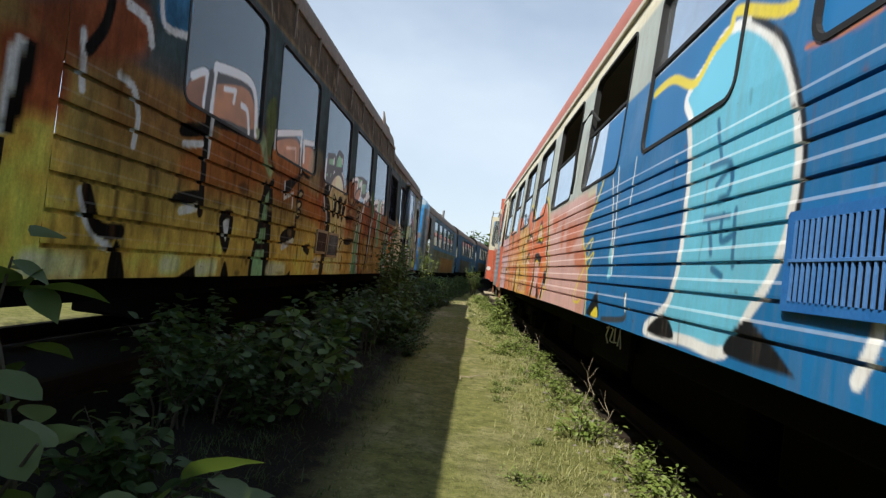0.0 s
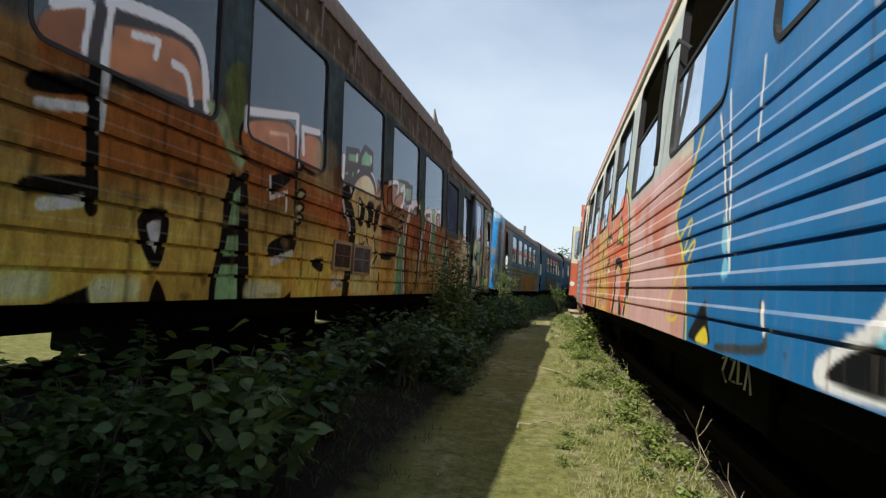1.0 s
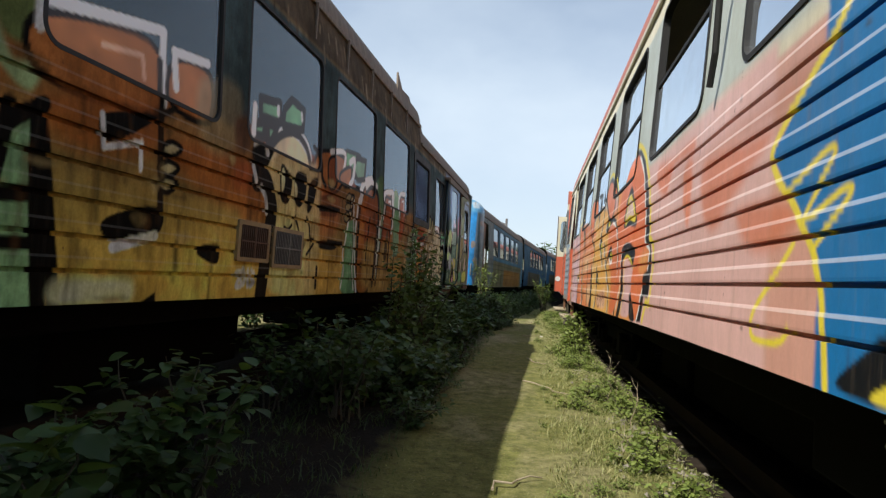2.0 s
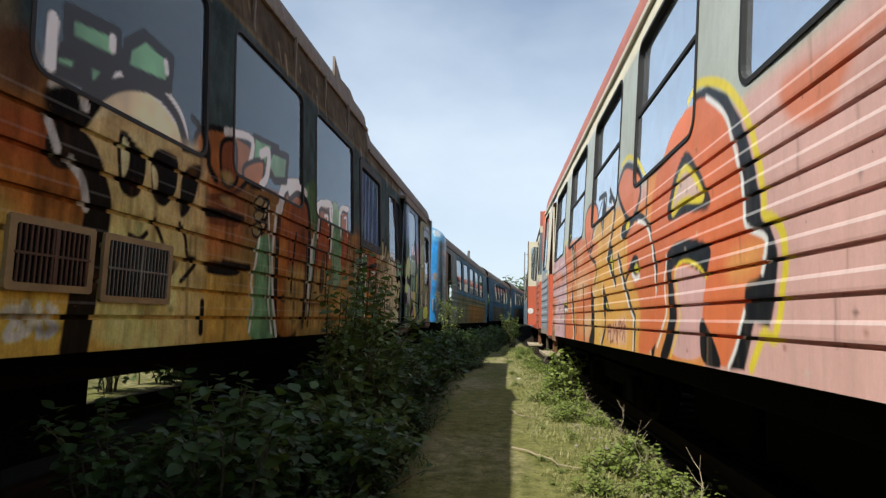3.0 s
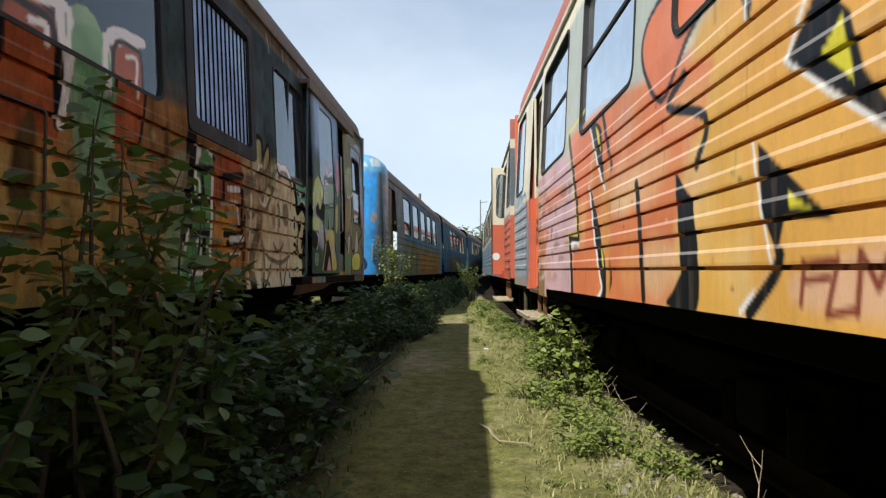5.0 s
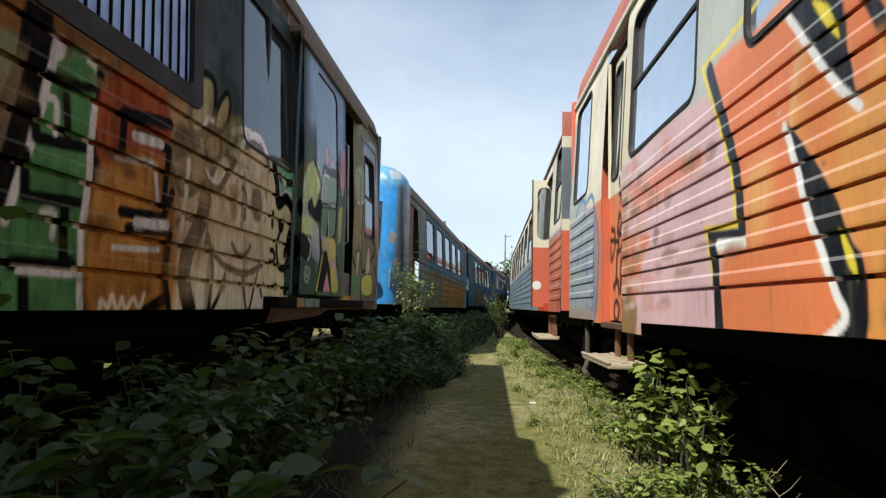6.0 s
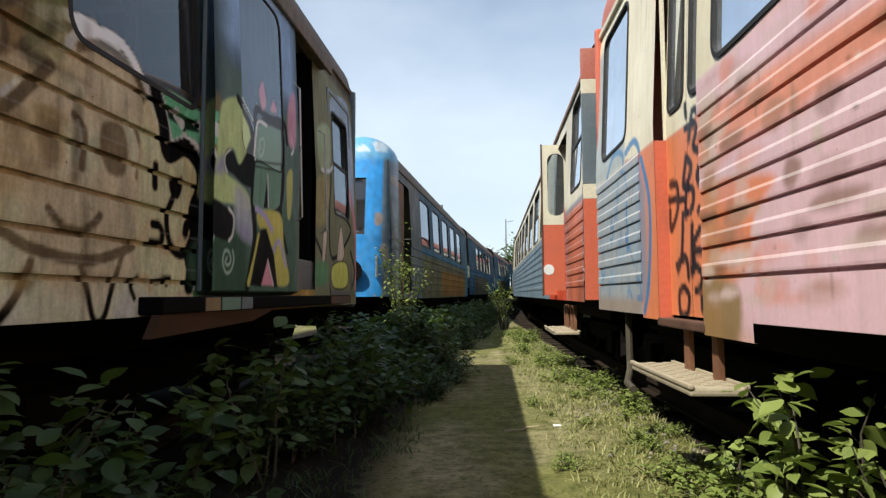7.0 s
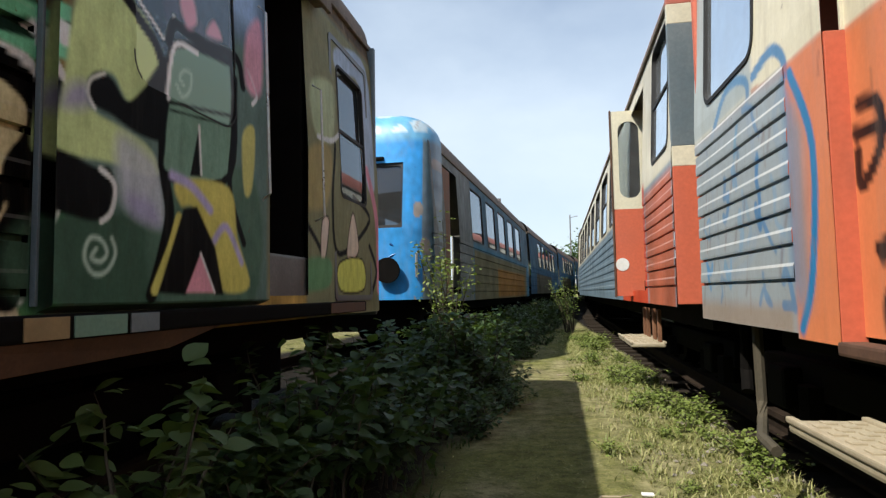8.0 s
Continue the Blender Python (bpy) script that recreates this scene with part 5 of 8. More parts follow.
LEFT.line("150f0c", ((12.17, 1.68), (12.4, 1.71)), 0.082)
LEFT.line("150f0c", ((12.14, 1.44), (12.41, 1.44)), 0.082)
LEFT.line("150f0c", ((12.09, 1.26), (12.39, 1.26)), 0.082)
LEFT.line("150f0c", ((12.02, 1.05), (12.4, 1.05)), 0.108)
LEFT.line("150f0c", ((12.29, 1.64), (12.28, 1.48)), 0.082)
LEFT.line("150f0c", ((12.3, 1.23), (12.31, 1.06)), 0.069)
LEFT.line("150f0c", ((12.14, 1.02), (12.16, 0.84)), 0.069)
LEFT.line("e6e2d6", ((12.24, 1.81), (12.15, 1.6), (12.09, 1.31), (12.05, 1.13), (12.02, 1.05)), 0.069)
LEFT.line("e6e2d6", ((12.42, 1.81), (12.42, 1.35), (12.45, 0.83)), 0.069)
LEFT.line("150f0c", ((12.13, 1.88), (12.1, 1.65), (12.04, 1.47), (12.02, 1.31)), 0.134)
LEFT.line("e6e2d6", ((12.19, 1.6), (12.27, 1.61)), 0.043)
LEFT.line("e6e2d6", ((12.13, 1.21), (12.25, 1.21), (12.25, 1.14)), 0.03)
LEFT.fill("b5652c", ((12.47, 1.78), (12.87, 1.79), (12.95, 1.74), (12.9, 1.55), (12.99, 1.42), (12.98, 1.24), (13.06, 1.17), (13.05, 0.98), (13.03, 0.82), (12.48, 0.83), (12.46, 1.18), (12.47, 1.55)))
LEFT.fill("ac581c", ((12.48, 1.77), (12.87, 1.78), (12.58, 1.63), (12.57, 1.49), (12.48, 1.55)), soft=0.08, strength=0.8)
LEFT.line("150f0c", ((12.48, 1.8), (12.45, 1.4), (12.45, 1.18), (12.47, 0.83)), 0.082)
LEFT.fill("150f0c", ((12.59, 1.65), (12.61, 1.81), (12.9, 1.82), (13, 1.68), (12.97, 1.6), (12.73, 1.59), (12.69, 1.64)))
LEFT.fill("ac581c", ((12.65, 1.8), (12.87, 1.8), (12.87, 1.75), (12.65, 1.72)))
LEFT.line("e6e2d6", ((12.59, 1.63), (12.59, 1.48), (12.9, 1.54)), 0.05, smooth=False)
LEFT.line("e6e2d6", ((12.73, 1.63), (12.96, 1.66), (13.01, 1.42)), 0.043, smooth=False)
LEFT.fill("150f0c", ((12.65, 1.31), (12.77, 1.32), (12.74, 1.25), (13.01, 1.27), (13.02, 1.19), (12.66, 1.17)))
LEFT.line("e6e2d6", ((12.74, 1.24), (12.99, 1.27)), 0.069)
LEFT.line("150f0c", ((12.92, 1.56), (13.01, 1.46), (13.01, 1.25), (13.04, 1.02), (12.83, 0.82)), 0.121)
LEFT.line("c8c2b0", ((12.56, 0.9), (12.84, 0.93)), 0.095, strength=0.5, soft=0.04)
LEFT.fill("c2b496", ((13.07, 1.25), (13.11, 1.42), (13.39, 1.6), (13.58, 1.74), (13.92, 1.95), (14.21, 1.89), (14.32, 1.71), (14.67, 1.69), (14.77, 0.96), (13.4, 0.83), (13.1, 0.85)))
LEFT.fill("8a8a5c", ((13.17, 1.89), (13.24, 2.09), (13.43, 2.11), (13.41, 1.88), (13.23, 1.76)), edge='150f0c', width=0.05)
LEFT.fill("8f7a4a", ((13.07, 1.71), (13.37, 1.8), (13.49, 1.67), (13.19, 1.45), (13.03, 1.56)), soft=0.05, edge='4a3a26', width=0.037)
LEFT.line("e6e2d6", ((13.67, 1.91), (13.98, 1.99), (14.24, 1.87), (14.37, 1.71), (14.7, 1.76)), 0.05)
LEFT.line("150f0c", ((13.61, 1.77), (13.79, 1.91), (14.06, 1.91), (14.27, 1.73), (14.64, 1.72), (14.74, 1.52), (14.68, 1.26), (14.76, 1.02)), 0.043)
LEFT.fill("4a3a2c", ((13.6, 1.6), (13.75, 1.56), (13.73, 1.46), (13.59, 1.48)))
LEFT.fill("4a3a2c", ((13.9, 1.63), (14.1, 1.65), (14.09, 1.48), (13.92, 1.48)))
LEFT.line("150f0c", ((13.27, 1.28), (13.45, 1.19), (13.78, 1.14), (14.08, 1.23)), 0.037)
LEFT.line("150f0c", ((13.7, 1.26), (13.82, 1.23), (13.91, 1.27)), 0.03)
LEFT.line("150f0c", ((14.42, 1.53), (14.4, 1.41), (14.34, 1.29), (14.52, 1.18), (14.72, 1.33)), 0.037)
LEFT.line("150f0c", ((13.35, 1.22), (13.39, 0.89)), 0.03)
LEFT.line("150f0c", ((13.67, 1.09), (13.45, 0.84)), 0.027)
LEFT.line("150f0c", ((14.04, 1.06), (14.17, 0.9)), 0.027)
LEFT.fill("5c9a72", ((14.21, 1.89), (14.72, 1.95), (14.79, 1.81), (14.27, 1.76)), edge='150f0c', width=0.037)
LEFT.fill("4f8a55", ((14.66, 1.72), (14.82, 1.72), (14.87, 0.96), (14.76, 1.02)))
# blue of the reflected sky, painted over the barred window's pane
LEFT.wash("7396c4", 12.1, 13.24, 1.94, 2.94, 0.01, cover=1.0)
LEFT.fill("c4bda6", ((13.29, 0.85), (13.23, 1.05), (13.29, 1.28), (13.4, 1.51), (13.62, 1.63), (13.92, 1.8), (13.92, 1.86), (14.06, 1.95), (14.23, 1.93), (14.35, 1.81), (14.39, 1.64), (14.39, 0.85), (13.42, 0.8)), soft=0.03)
LEFT.fill("a08e64", ((13.29, 1.28), (13.4, 1.51), (13.75, 1.61), (13.77, 1.42), (13.34, 1.1)), soft=0.1, strength=0.7)
LEFT.fill("8f8356", ((13.35, 1.78), (13.44, 1.84), (13.51, 1.83), (13.53, 1.75), (13.46, 1.69), (13.37, 1.69)), edge='140f0c', width=0.03)
LEFT.fill("9a9064", ((13.44, 1.87), (13.48, 2.0), (13.59, 2.11), (13.63, 2.06), (13.6, 1.95), (13.52, 1.87)), edge='140f0c', width=0.035)
LEFT.fill("6f8a58", ((13.61, 1.91), (13.78, 2.02), (13.8, 1.8), (13.66, 1.71)), soft=0.05, strength=0.7)
LEFT.line("140f0c", ((13.3, 0.88), (13.21, 1.05), (13.24, 1.19), (13.34, 1.33), (13.39, 1.48)), 0.126)
LEFT.line("e6e2d6", ((13.82, 1.86), (13.92, 1.95), (14.1, 2.0), (14.23, 1.96), (14.33, 1.85), (14.38, 1.74)), 0.05)
LEFT.line("140f0c", ((13.87, 1.87), (14.03, 1.94), (14.19, 1.92), (14.3, 1.82), (14.38, 1.7)), 0.042)
LEFT.line("140f0c", ((13.86, 1.62), (13.92, 1.57), (13.91, 1.44)), 0.036)
LEFT.line("c9d2c8", ((13.88, 1.6), (13.9, 1.55), (13.89, 1.48)), 0.016)
LEFT.fill("40362e", ((14.03, 1.64), (14.16, 1.65), (14.18, 1.48), (14.07, 1.45), (14.01, 1.54)), soft=0.02)
LEFT.line("140f0c", ((14.24, 1.67), (14.28, 1.59), (14.26, 1.47)), 0.028)
LEFT.fill("6b5a3c", ((13.68, 1.57), (13.77, 1.6), (13.81, 1.45), (13.73, 1.41)), soft=0.04, strength=0.8)
LEFT.line("140f0c", ((13.38, 1.61), (13.44, 1.55), (13.53, 1.55), (13.62, 1.63), (13.73, 1.75)), 0.048)
LEFT.line("e6e2d6", ((13.37, 1.63), (13.42, 1.59), (13.51, 1.58), (13.59, 1.65)), 0.022)
LEFT.line("140f0c", ((13.42, 1.24), (13.44, 1.28), (13.48, 1.22), (13.58, 1.17), (13.7, 1.13), (13.95, 1.11), (14.15, 1.15), (14.31, 1.22), (14.36, 1.3)), 0.042)
LEFT.line("140f0c", ((13.75, 1.27), (13.82, 1.22), (13.91, 1.21), (13.99, 1.25), (14.02, 1.28)), 0.034)
LEFT.line("140f0c", ((13.5, 1.18), (13.52, 1.06), (13.5, 0.86)), 0.042)
LEFT.line("140f0c", ((13.68, 1.09), (13.62, 0.97), (13.53, 0.88)), 0.036)
LEFT.line("140f0c", ((13.91, 1.1), (13.96, 1.01), (14.01, 0.89), (14.07, 0.9), (14.12, 1.03), (14.17, 1.14)), 0.031)
LEFT.line("140f0c", ((14.27, 0.97), (14.24, 1.03), (14.34, 1.06), (14.39, 1.0)), 0.028)
LEFT.line("3c2a1c", ((13.11, 1.31), (13.19, 1.34), (13.35, 1.33)), 0.02)
LEFT.fill("17130f", ((13.05, 1.74), (13.25, 1.79), (13.28, 1.71), (13.11, 1.62), (13.05, 1.61)), soft=0.02)
LEFT.line("e6e2d6", ((13.32, 1.84), (13.36, 1.89), (13.42, 1.9)), 0.024)
LEFT.line("e6e2d6", ((13.19, 1.62), (13.18, 1.46), (13.16, 1.28)), 0.035)
LEFT.fill("4f6c44", ((10.24, 2.27), (10.48, 2.26), (10.46, 2.0), (10.84, 1.95), (10.81, 1.79), (10.46, 1.75), (10.28, 1.94), (10.21, 2.1)), soft=0.05)
LEFT.fill("8e4a20", ((9.76, 1.95), (9.88, 2.04), (10.02, 2.07), (10.15, 2.03), (10.23, 1.9), (10.25, 1.54), (10.21, 1.03), (9.78, 1.04)), soft=0.03)
LEFT.fill("a58444", ((9.77, 1.4), (10.17, 1.45), (10.16, 0.98), (9.78, 1.0)), soft=0.12)
LEFT.line("140f0c", ((9.76, 2.01), (9.9, 2.09), (10.05, 2.09), (10.18, 2.03), (10.24, 1.85), (10.26, 1.54), (10.21, 1.23), (10.18, 0.98)), 0.07)
LEFT.line("e6e2d6", ((9.76, 2.07), (9.92, 2.15), (10.07, 2.15), (10.14, 2.13)), 0.06)
LEFT.line("241a12", ((9.91, 1.74), (9.88, 1.57), (9.86, 1.41), (9.85, 1.26)), 0.04)
LEFT.fill("6f9a80", ((10.35, 1.72), (10.45, 1.76), (10.37, 1.21), (10.3, 1.03), (10.27, 1.24)), soft=0.02)
LEFT.line("e6e2d6", ((10.33, 1.74), (10.35, 1.48), (10.29, 1.29), (10.34, 1.05)), 0.035)
LEFT.fill("96481e", ((10.49, 1.78), (10.56, 2.07), (10.86, 2.09), (10.87, 1.74), (10.86, 1.24), (10.65, 1.26), (10.38, 1.21), (10.44, 1.55)), soft=0.03)
LEFT.fill("a58444", ((10.43, 1.44), (10.86, 1.52), (10.87, 1.02), (10.36, 1.03)), soft=0.12)
LEFT.fill("5a4424", ((10.66, 1.61), (10.74, 1.65), (10.73, 1.32), (10.6, 1.31)), soft=0.03)
LEFT.line("140f0c", ((10.54, 1.82), (10.57, 2.06), (10.73, 2.08), (10.86, 2.05), (10.86, 1.83), (10.87, 1.64)), 0.04)
LEFT.line("e6e2d6", ((10.48, 1.8), (10.52, 2.09), (10.68, 2.16), (10.96, 2.17), (10.93, 1.85), (10.89, 1.65)), 0.045)
LEFT.line("e6e2d6", ((10.72, 2.03), (10.82, 2.04), (10.8, 1.96)), 0.03)
LEFT.line("140f0c", ((10.48, 1.75), (10.42, 1.49), (10.36, 1.24), (10.32, 0.98)), 0.035)
LEFT.fill("5c8a62", ((11.01, 2.13), (11.25, 2.13), (11.29, 1.75), (11.1, 1.68), (10.98, 1.96)), soft=0.02)
LEFT.fill("9a4c26", ((11.34, 2.12), (11.55, 2.15), (11.49, 1.67), (11.29, 1.61)), soft=0.02)
LEFT.line("140f0c", ((11.29, 1.93), (11.33, 2.16), (11.53, 2.19)), 0.03)
LEFT.line("e6e2d6", ((11.23, 1.88), (11.27, 2.19), (11.58, 2.26)), 0.04)
LEFT.line("e6e2d6", ((11.42, 2.12), (11.52, 2.13), (11.49, 1.93)), 0.02)
LEFT.fill("b09a78", ((11.92, 1.69), (14.2, 1.94), (14.31, 1.08), (11.98, 0.98)), soft=0.08, strength=0.45)
LEFT.line("e6e2d6", ((12.26, 1.61), (12.29, 1.3), (12.26, 1.02)), 0.025)
LEFT.fill("5c8a62", ((11.82, 1.32), (12.2, 1.36), (12.18, 0.99), (11.82, 0.98)), soft=0.03, strength=0.7)
LEFT.fill("9a5a30", ((12.34, 1.62), (12.87, 1.72), (12.95, 1.13), (12.38, 1.08)), soft=0.05, strength=0.7)
LEFT.fill("a8946a", ((8.07, 1.93), (8.34, 1.98), (8.39, 1.54), (8.41, 0.91), (8.14, 0.92)), soft=0.08, strength=0.8)
LEFT.fill("1c1613", ((8.09, 1.83), (8.27, 1.92), (8.25, 1.77), (8.18, 1.64), (8.09, 1.6)), soft=0.015)
LEFT.line("140f0c", ((8.07, 1.97), (8.19, 1.98), (8.36, 2.0)), 0.035)
LEFT.line("140f0c", ((8.19, 2.18), (8.3, 2.14), (8.36, 2.05), (8.37, 1.95), (8.47, 1.88)), 0.05)
LEFT.line("140f0c", ((8.09, 1.55), (8.16, 1.49), (8.19, 1.39), (8.29, 1.36), (8.2, 1.28), (8.14, 1.24)), 0.03)
LEFT.fill("8c4a26", ((8.53, 2.13), (8.75, 2.19), (8.74, 1.93), (8.55, 1.9)), edge='140f0c', width=0.035)
LEFT.line("1c1613", ((8.39, 1.67), (8.61, 1.69), (8.87, 1.7)), 0.06)
LEFT.line("1c1613", ((8.63, 1.38), (8.82, 1.38), (9.02, 1.39)), 0.05)
LEFT.line("1a120c", ((8.4, 1.13), (8.41, 0.96)), 0.05)
LEFT.fill("5f8c6a", ((9.12, 1.57), (9.37, 1.64), (9.43, 1.32), (9.5, 0.91), (9.08, 0.93), (9.12, 1.27)), soft=0.02)
LEFT.line("e6e2d6", ((9.17, 1.64), (9.13, 1.45), (9.07, 1.29), (9.13, 1.14), (9.09, 0.95)), 0.028)
LEFT.line("e6e2d6", ((9.3, 1.86), (9.34, 1.61), (9.39, 1.38), (9.4, 1.15), (9.5, 0.93)), 0.022)
LEFT.fill("8a7a58", ((9.04, 1.85), (9.13, 1.91), (9.21, 1.89), (9.16, 1.83), (9.08, 1.81)), edge='140f0c', width=0.02)
LEFT.fill("8a7a58", ((9.05, 1.77), (9.13, 1.81), (9.22, 1.8), (9.17, 1.74), (9.08, 1.73)), edge='140f0c', width=0.02)
LEFT.fill("8a7a58", ((9.04, 1.68), (9.12, 1.71), (9.2, 1.69), (9.15, 1.62), (9.06, 1.62)), edge='140f0c', width=0.02)
LEFT.fill("4a8550", ((12.23, 1.75), (12.43, 1.8), (12.43, 1.63), (12.42, 1.41), (12.46, 0.86), (12.03, 0.87), (12.02, 1.01), (12.06, 1.24), (12.14, 1.54)), soft=0.02)
LEFT.line("110d0b", ((12.16, 1.83), (12.13, 1.67), (12.08, 1.44), (12.03, 1.25)), 0.09)
LEFT.line("e4e0d4", ((12.22, 1.78), (12.15, 1.48), (12.09, 1.28), (12.06, 1.17)), 0.035)
LEFT.line("110d0b", ((12.15, 1.56), (12.16, 1.46), (12.41, 1.49)), 0.045, smooth=False)
LEFT.line("110d0b", ((12.29, 1.64), (12.31, 1.51)), 0.04, smooth=False)
LEFT.line("110d0b", ((12.12, 1.4), (12.13, 1.26), (12.4, 1.28)), 0.045, smooth=False)
LEFT.line("110d0b", ((12.32, 1.26), (12.33, 1.07), (12.4, 1.05), (12.1, 1.04)), 0.05, smooth=False)
LEFT.line("110d0b", ((12.15, 1.02), (12.17, 0.87)), 0.05, smooth=False)
LEFT.line("110d0b", ((12.2, 1.69), (12.32, 1.7), (12.43, 1.72)), 0.04, smooth=False)
LEFT.line("e4e0d4", ((12.18, 1.6), (12.24, 1.61), (12.25, 1.5)), 0.024)
LEFT.line("e4e0d4", ((12.21, 1.22), (12.27, 1.22), (12.27, 1.14)), 0.024)
LEFT.line("e4e0d4", ((12.13, 1.02), (12.4, 1.02)), 0.024)
LEFT.line("110d0b", ((12.47, 1.78), (12.48, 1.53), (12.48, 1.32), (12.49, 0.86)), 0.055)
LEFT.line("e4e0d4", ((12.45, 1.66), (12.44, 1.54), (12.44, 1.35), (12.42, 1.16), (12.45, 0.87)), 0.035)
LEFT.fill("a24d22", ((12.5, 1.79), (12.85, 1.89), (12.98, 1.8), (12.97, 1.53), (12.52, 1.43)), soft=0.03)
LEFT.fill("b0782e", ((12.51, 1.43), (13.01, 1.54), (13.1, 0.85), (12.51, 0.86)), soft=0.06)
LEFT.line("110d0b", ((12.63, 1.69), (12.99, 1.75)), 0.06, smooth=False)
LEFT.line("110d0b", ((12.64, 1.7), (12.63, 1.54)), 0.05, smooth=False)
LEFT.line("110d0b", ((12.76, 1.64), (13.0, 1.63), (12.98, 1.38)), 0.05, smooth=False)
LEFT.line("110d0b", ((12.66, 1.29), (12.99, 1.31), (13.05, 1.44)), 0.05, smooth=False)
LEFT.line("110d0b", ((12.71, 1.23), (13.05, 1.25), (13.02, 1.07), (13.1, 0.86)), 0.05, smooth=False)
LEFT.line("110d0b", ((12.82, 0.86), (13.04, 0.94)), 0.06, smooth=False)
LEFT.line("e4e0d4", ((12.72, 1.62), (12.93, 1.64)), 0.045, smooth=False)
LEFT.line("e4e0d4", ((12.6, 1.5), (12.89, 1.54), (12.93, 1.37)), 0.026, smooth=False)
LEFT.line("e4e0d4", ((12.77, 1.26), (13.02, 1.28)), 0.045, smooth=False)
LEFT.line("e4e0d4", ((12.62, 1.14), (12.96, 1.16)), 0.022, smooth=False)
LEFT.line("d8d2c0", ((12.57, 0.87), (12.57, 0.93), (12.62, 0.9), (12.64, 0.95), (12.68, 0.89), (12.71, 0.94), (12.74, 0.89), (12.79, 0.94), (12.84, 0.9), (12.87, 0.96)), 0.022, strength=0.8)
LEFT.speckle(7, 0.5, 0.28)
LEFT.speckle(8, 0.35, 0.07)
RIGHT.speckle(9, 0.22, 0.35)
LEFT.fill("5fae86", ((14.44, 1.9), (14.63, 1.91), (14.64, 1.81), (14.61, 1.72), (14.53, 1.69), (14.48, 1.79)), soft=0.012)
LEFT.fill("63b48c", ((14.68, 1.89), (14.92, 1.91), (14.9, 1.76), (14.73, 1.75), (14.65, 1.79)), soft=0.012)
LEFT.line("1d3a2c", ((14.46, 1.82), (14.63, 1.81), (14.68, 1.81), (14.91, 1.85)), 0.058)
LEFT.line("d8eee0", ((14.57, 1.83), (14.62, 1.8)), 0.058, strength=0.8)
LEFT.line("d8eee0", ((14.8, 1.84), (14.89, 1.83), (14.83, 1.81)), 0.049, strength=0.8)
LEFT.fill("2f7a3c", ((14.83, 1.66), (14.9, 1.68), (14.87, 1.05), (14.76, 1.05), (14.81, 1.34)), soft=0.02)
LEFT.line("0c0a0a", ((14.75, 1.12), (14.87, 1.11)), 0.093)
LEFT.line("0c0a0a", ((14.81, 1.33), (14.88, 1.33)), 0.076)
LEFT.line("0c0a0a", ((14.9, 1.9), (14.9, 1.68)), 0.093)
LEFT.fill("d6bc96", ((14.29, 1.77), (14.43, 1.73), (14.5, 1.61), (14.67, 1.66), (14.8, 1.64), (14.82, 1.51), (14.74, 1.4), (14.76, 1.28), (14.72, 1.16), (14.73, 1.03), (14.3, 1.03)), soft=0.02, strength=0.75)
LEFT.line("f2f0ea", ((14.41, 1.89), (14.46, 1.81), (14.53, 1.68), (14.65, 1.72), (14.77, 1.72), (14.84, 1.65), (14.86, 1.52), (14.8, 1.41), (14.81, 1.31), (14.76, 1.16), (14.77, 1.03)), 0.051)
LEFT.line("0c0a0a", ((14.38, 1.88), (14.45, 1.77), (14.5, 1.63), (14.65, 1.69), (14.75, 1.67), (14.82, 1.61), (14.82, 1.5), (14.75, 1.39), (14.77, 1.28), (14.72, 1.18), (14.74, 1.11), (14.73, 1.03)), 0.093)
LEFT.fill("0c0a0a", ((14.52, 1.5), (14.56, 1.52), (14.64, 1.54), (14.64, 1.48), (14.6, 1.43), (14.54, 1.44)))
LEFT.line("0c0a0a", ((14.55, 1.42), (14.51, 1.35), (14.52, 1.25), (14.57, 1.19), (14.65, 1.17), (14.72, 1.2)), 0.044)
LEFT.line("0c0a0a", ((14.68, 1.28), (14.7, 1.32), (14.79, 1.36)), 0.058)
LEFT.line("0c0a0a", ((14.39, 1.29), (14.44, 1.29), (14.47, 1.26), (14.46, 1.22), (14.38, 1.21)), 0.041)
LEFT.line("0c0a0a", ((14.43, 1.04), (14.54, 1.06), (14.52, 1.03)), 0.026)
LEFT.line("0c0a0a", ((14.4, 1.55), (14.4, 1.46)), 0.049)
LEFT.wash("5d7670", 14.82, 16.25, 0.9, 2.3, 0.1)
LEFT.wash("7f9cc0", 14.82, 16.25, 2.2, 3.2, 0.2)
LEFT.wash("7d7c5c", 16.85, 18.6, 0.8, 3.06, 0.05)
LEFT.fill("40604f", ((14.77, 1.25), (15.32, 1.31), (15.33, 1.0), (14.77, 1.01)), soft=0.05)
LEFT.fill("4f6e5e", ((15.32, 1.5), (16.03, 1.59), (16.03, 0.99), (15.31, 1.0)), soft=0.04)
LEFT.fill("a6b77c", ((14.85, 1.83), (14.89, 1.98), (15.08, 2.07), (15.21, 2.05), (15.3, 1.95), (15.28, 1.86), (15.18, 1.74), (15.11, 1.7), (15.04, 1.77), (14.95, 1.74), (14.92, 1.66), (14.96, 1.62), (15.08, 1.6), (15.22, 1.57), (15.29, 1.5), (15.25, 1.46), (15.04, 1.47), (14.89, 1.46), (14.8, 1.48), (14.83, 1.67)), soft=0.02)
LEFT.fill("8a82ac", ((14.85, 1.67), (14.92, 1.7), (14.93, 1.63), (14.83, 1.6)), soft=0.05, strength=0.8)
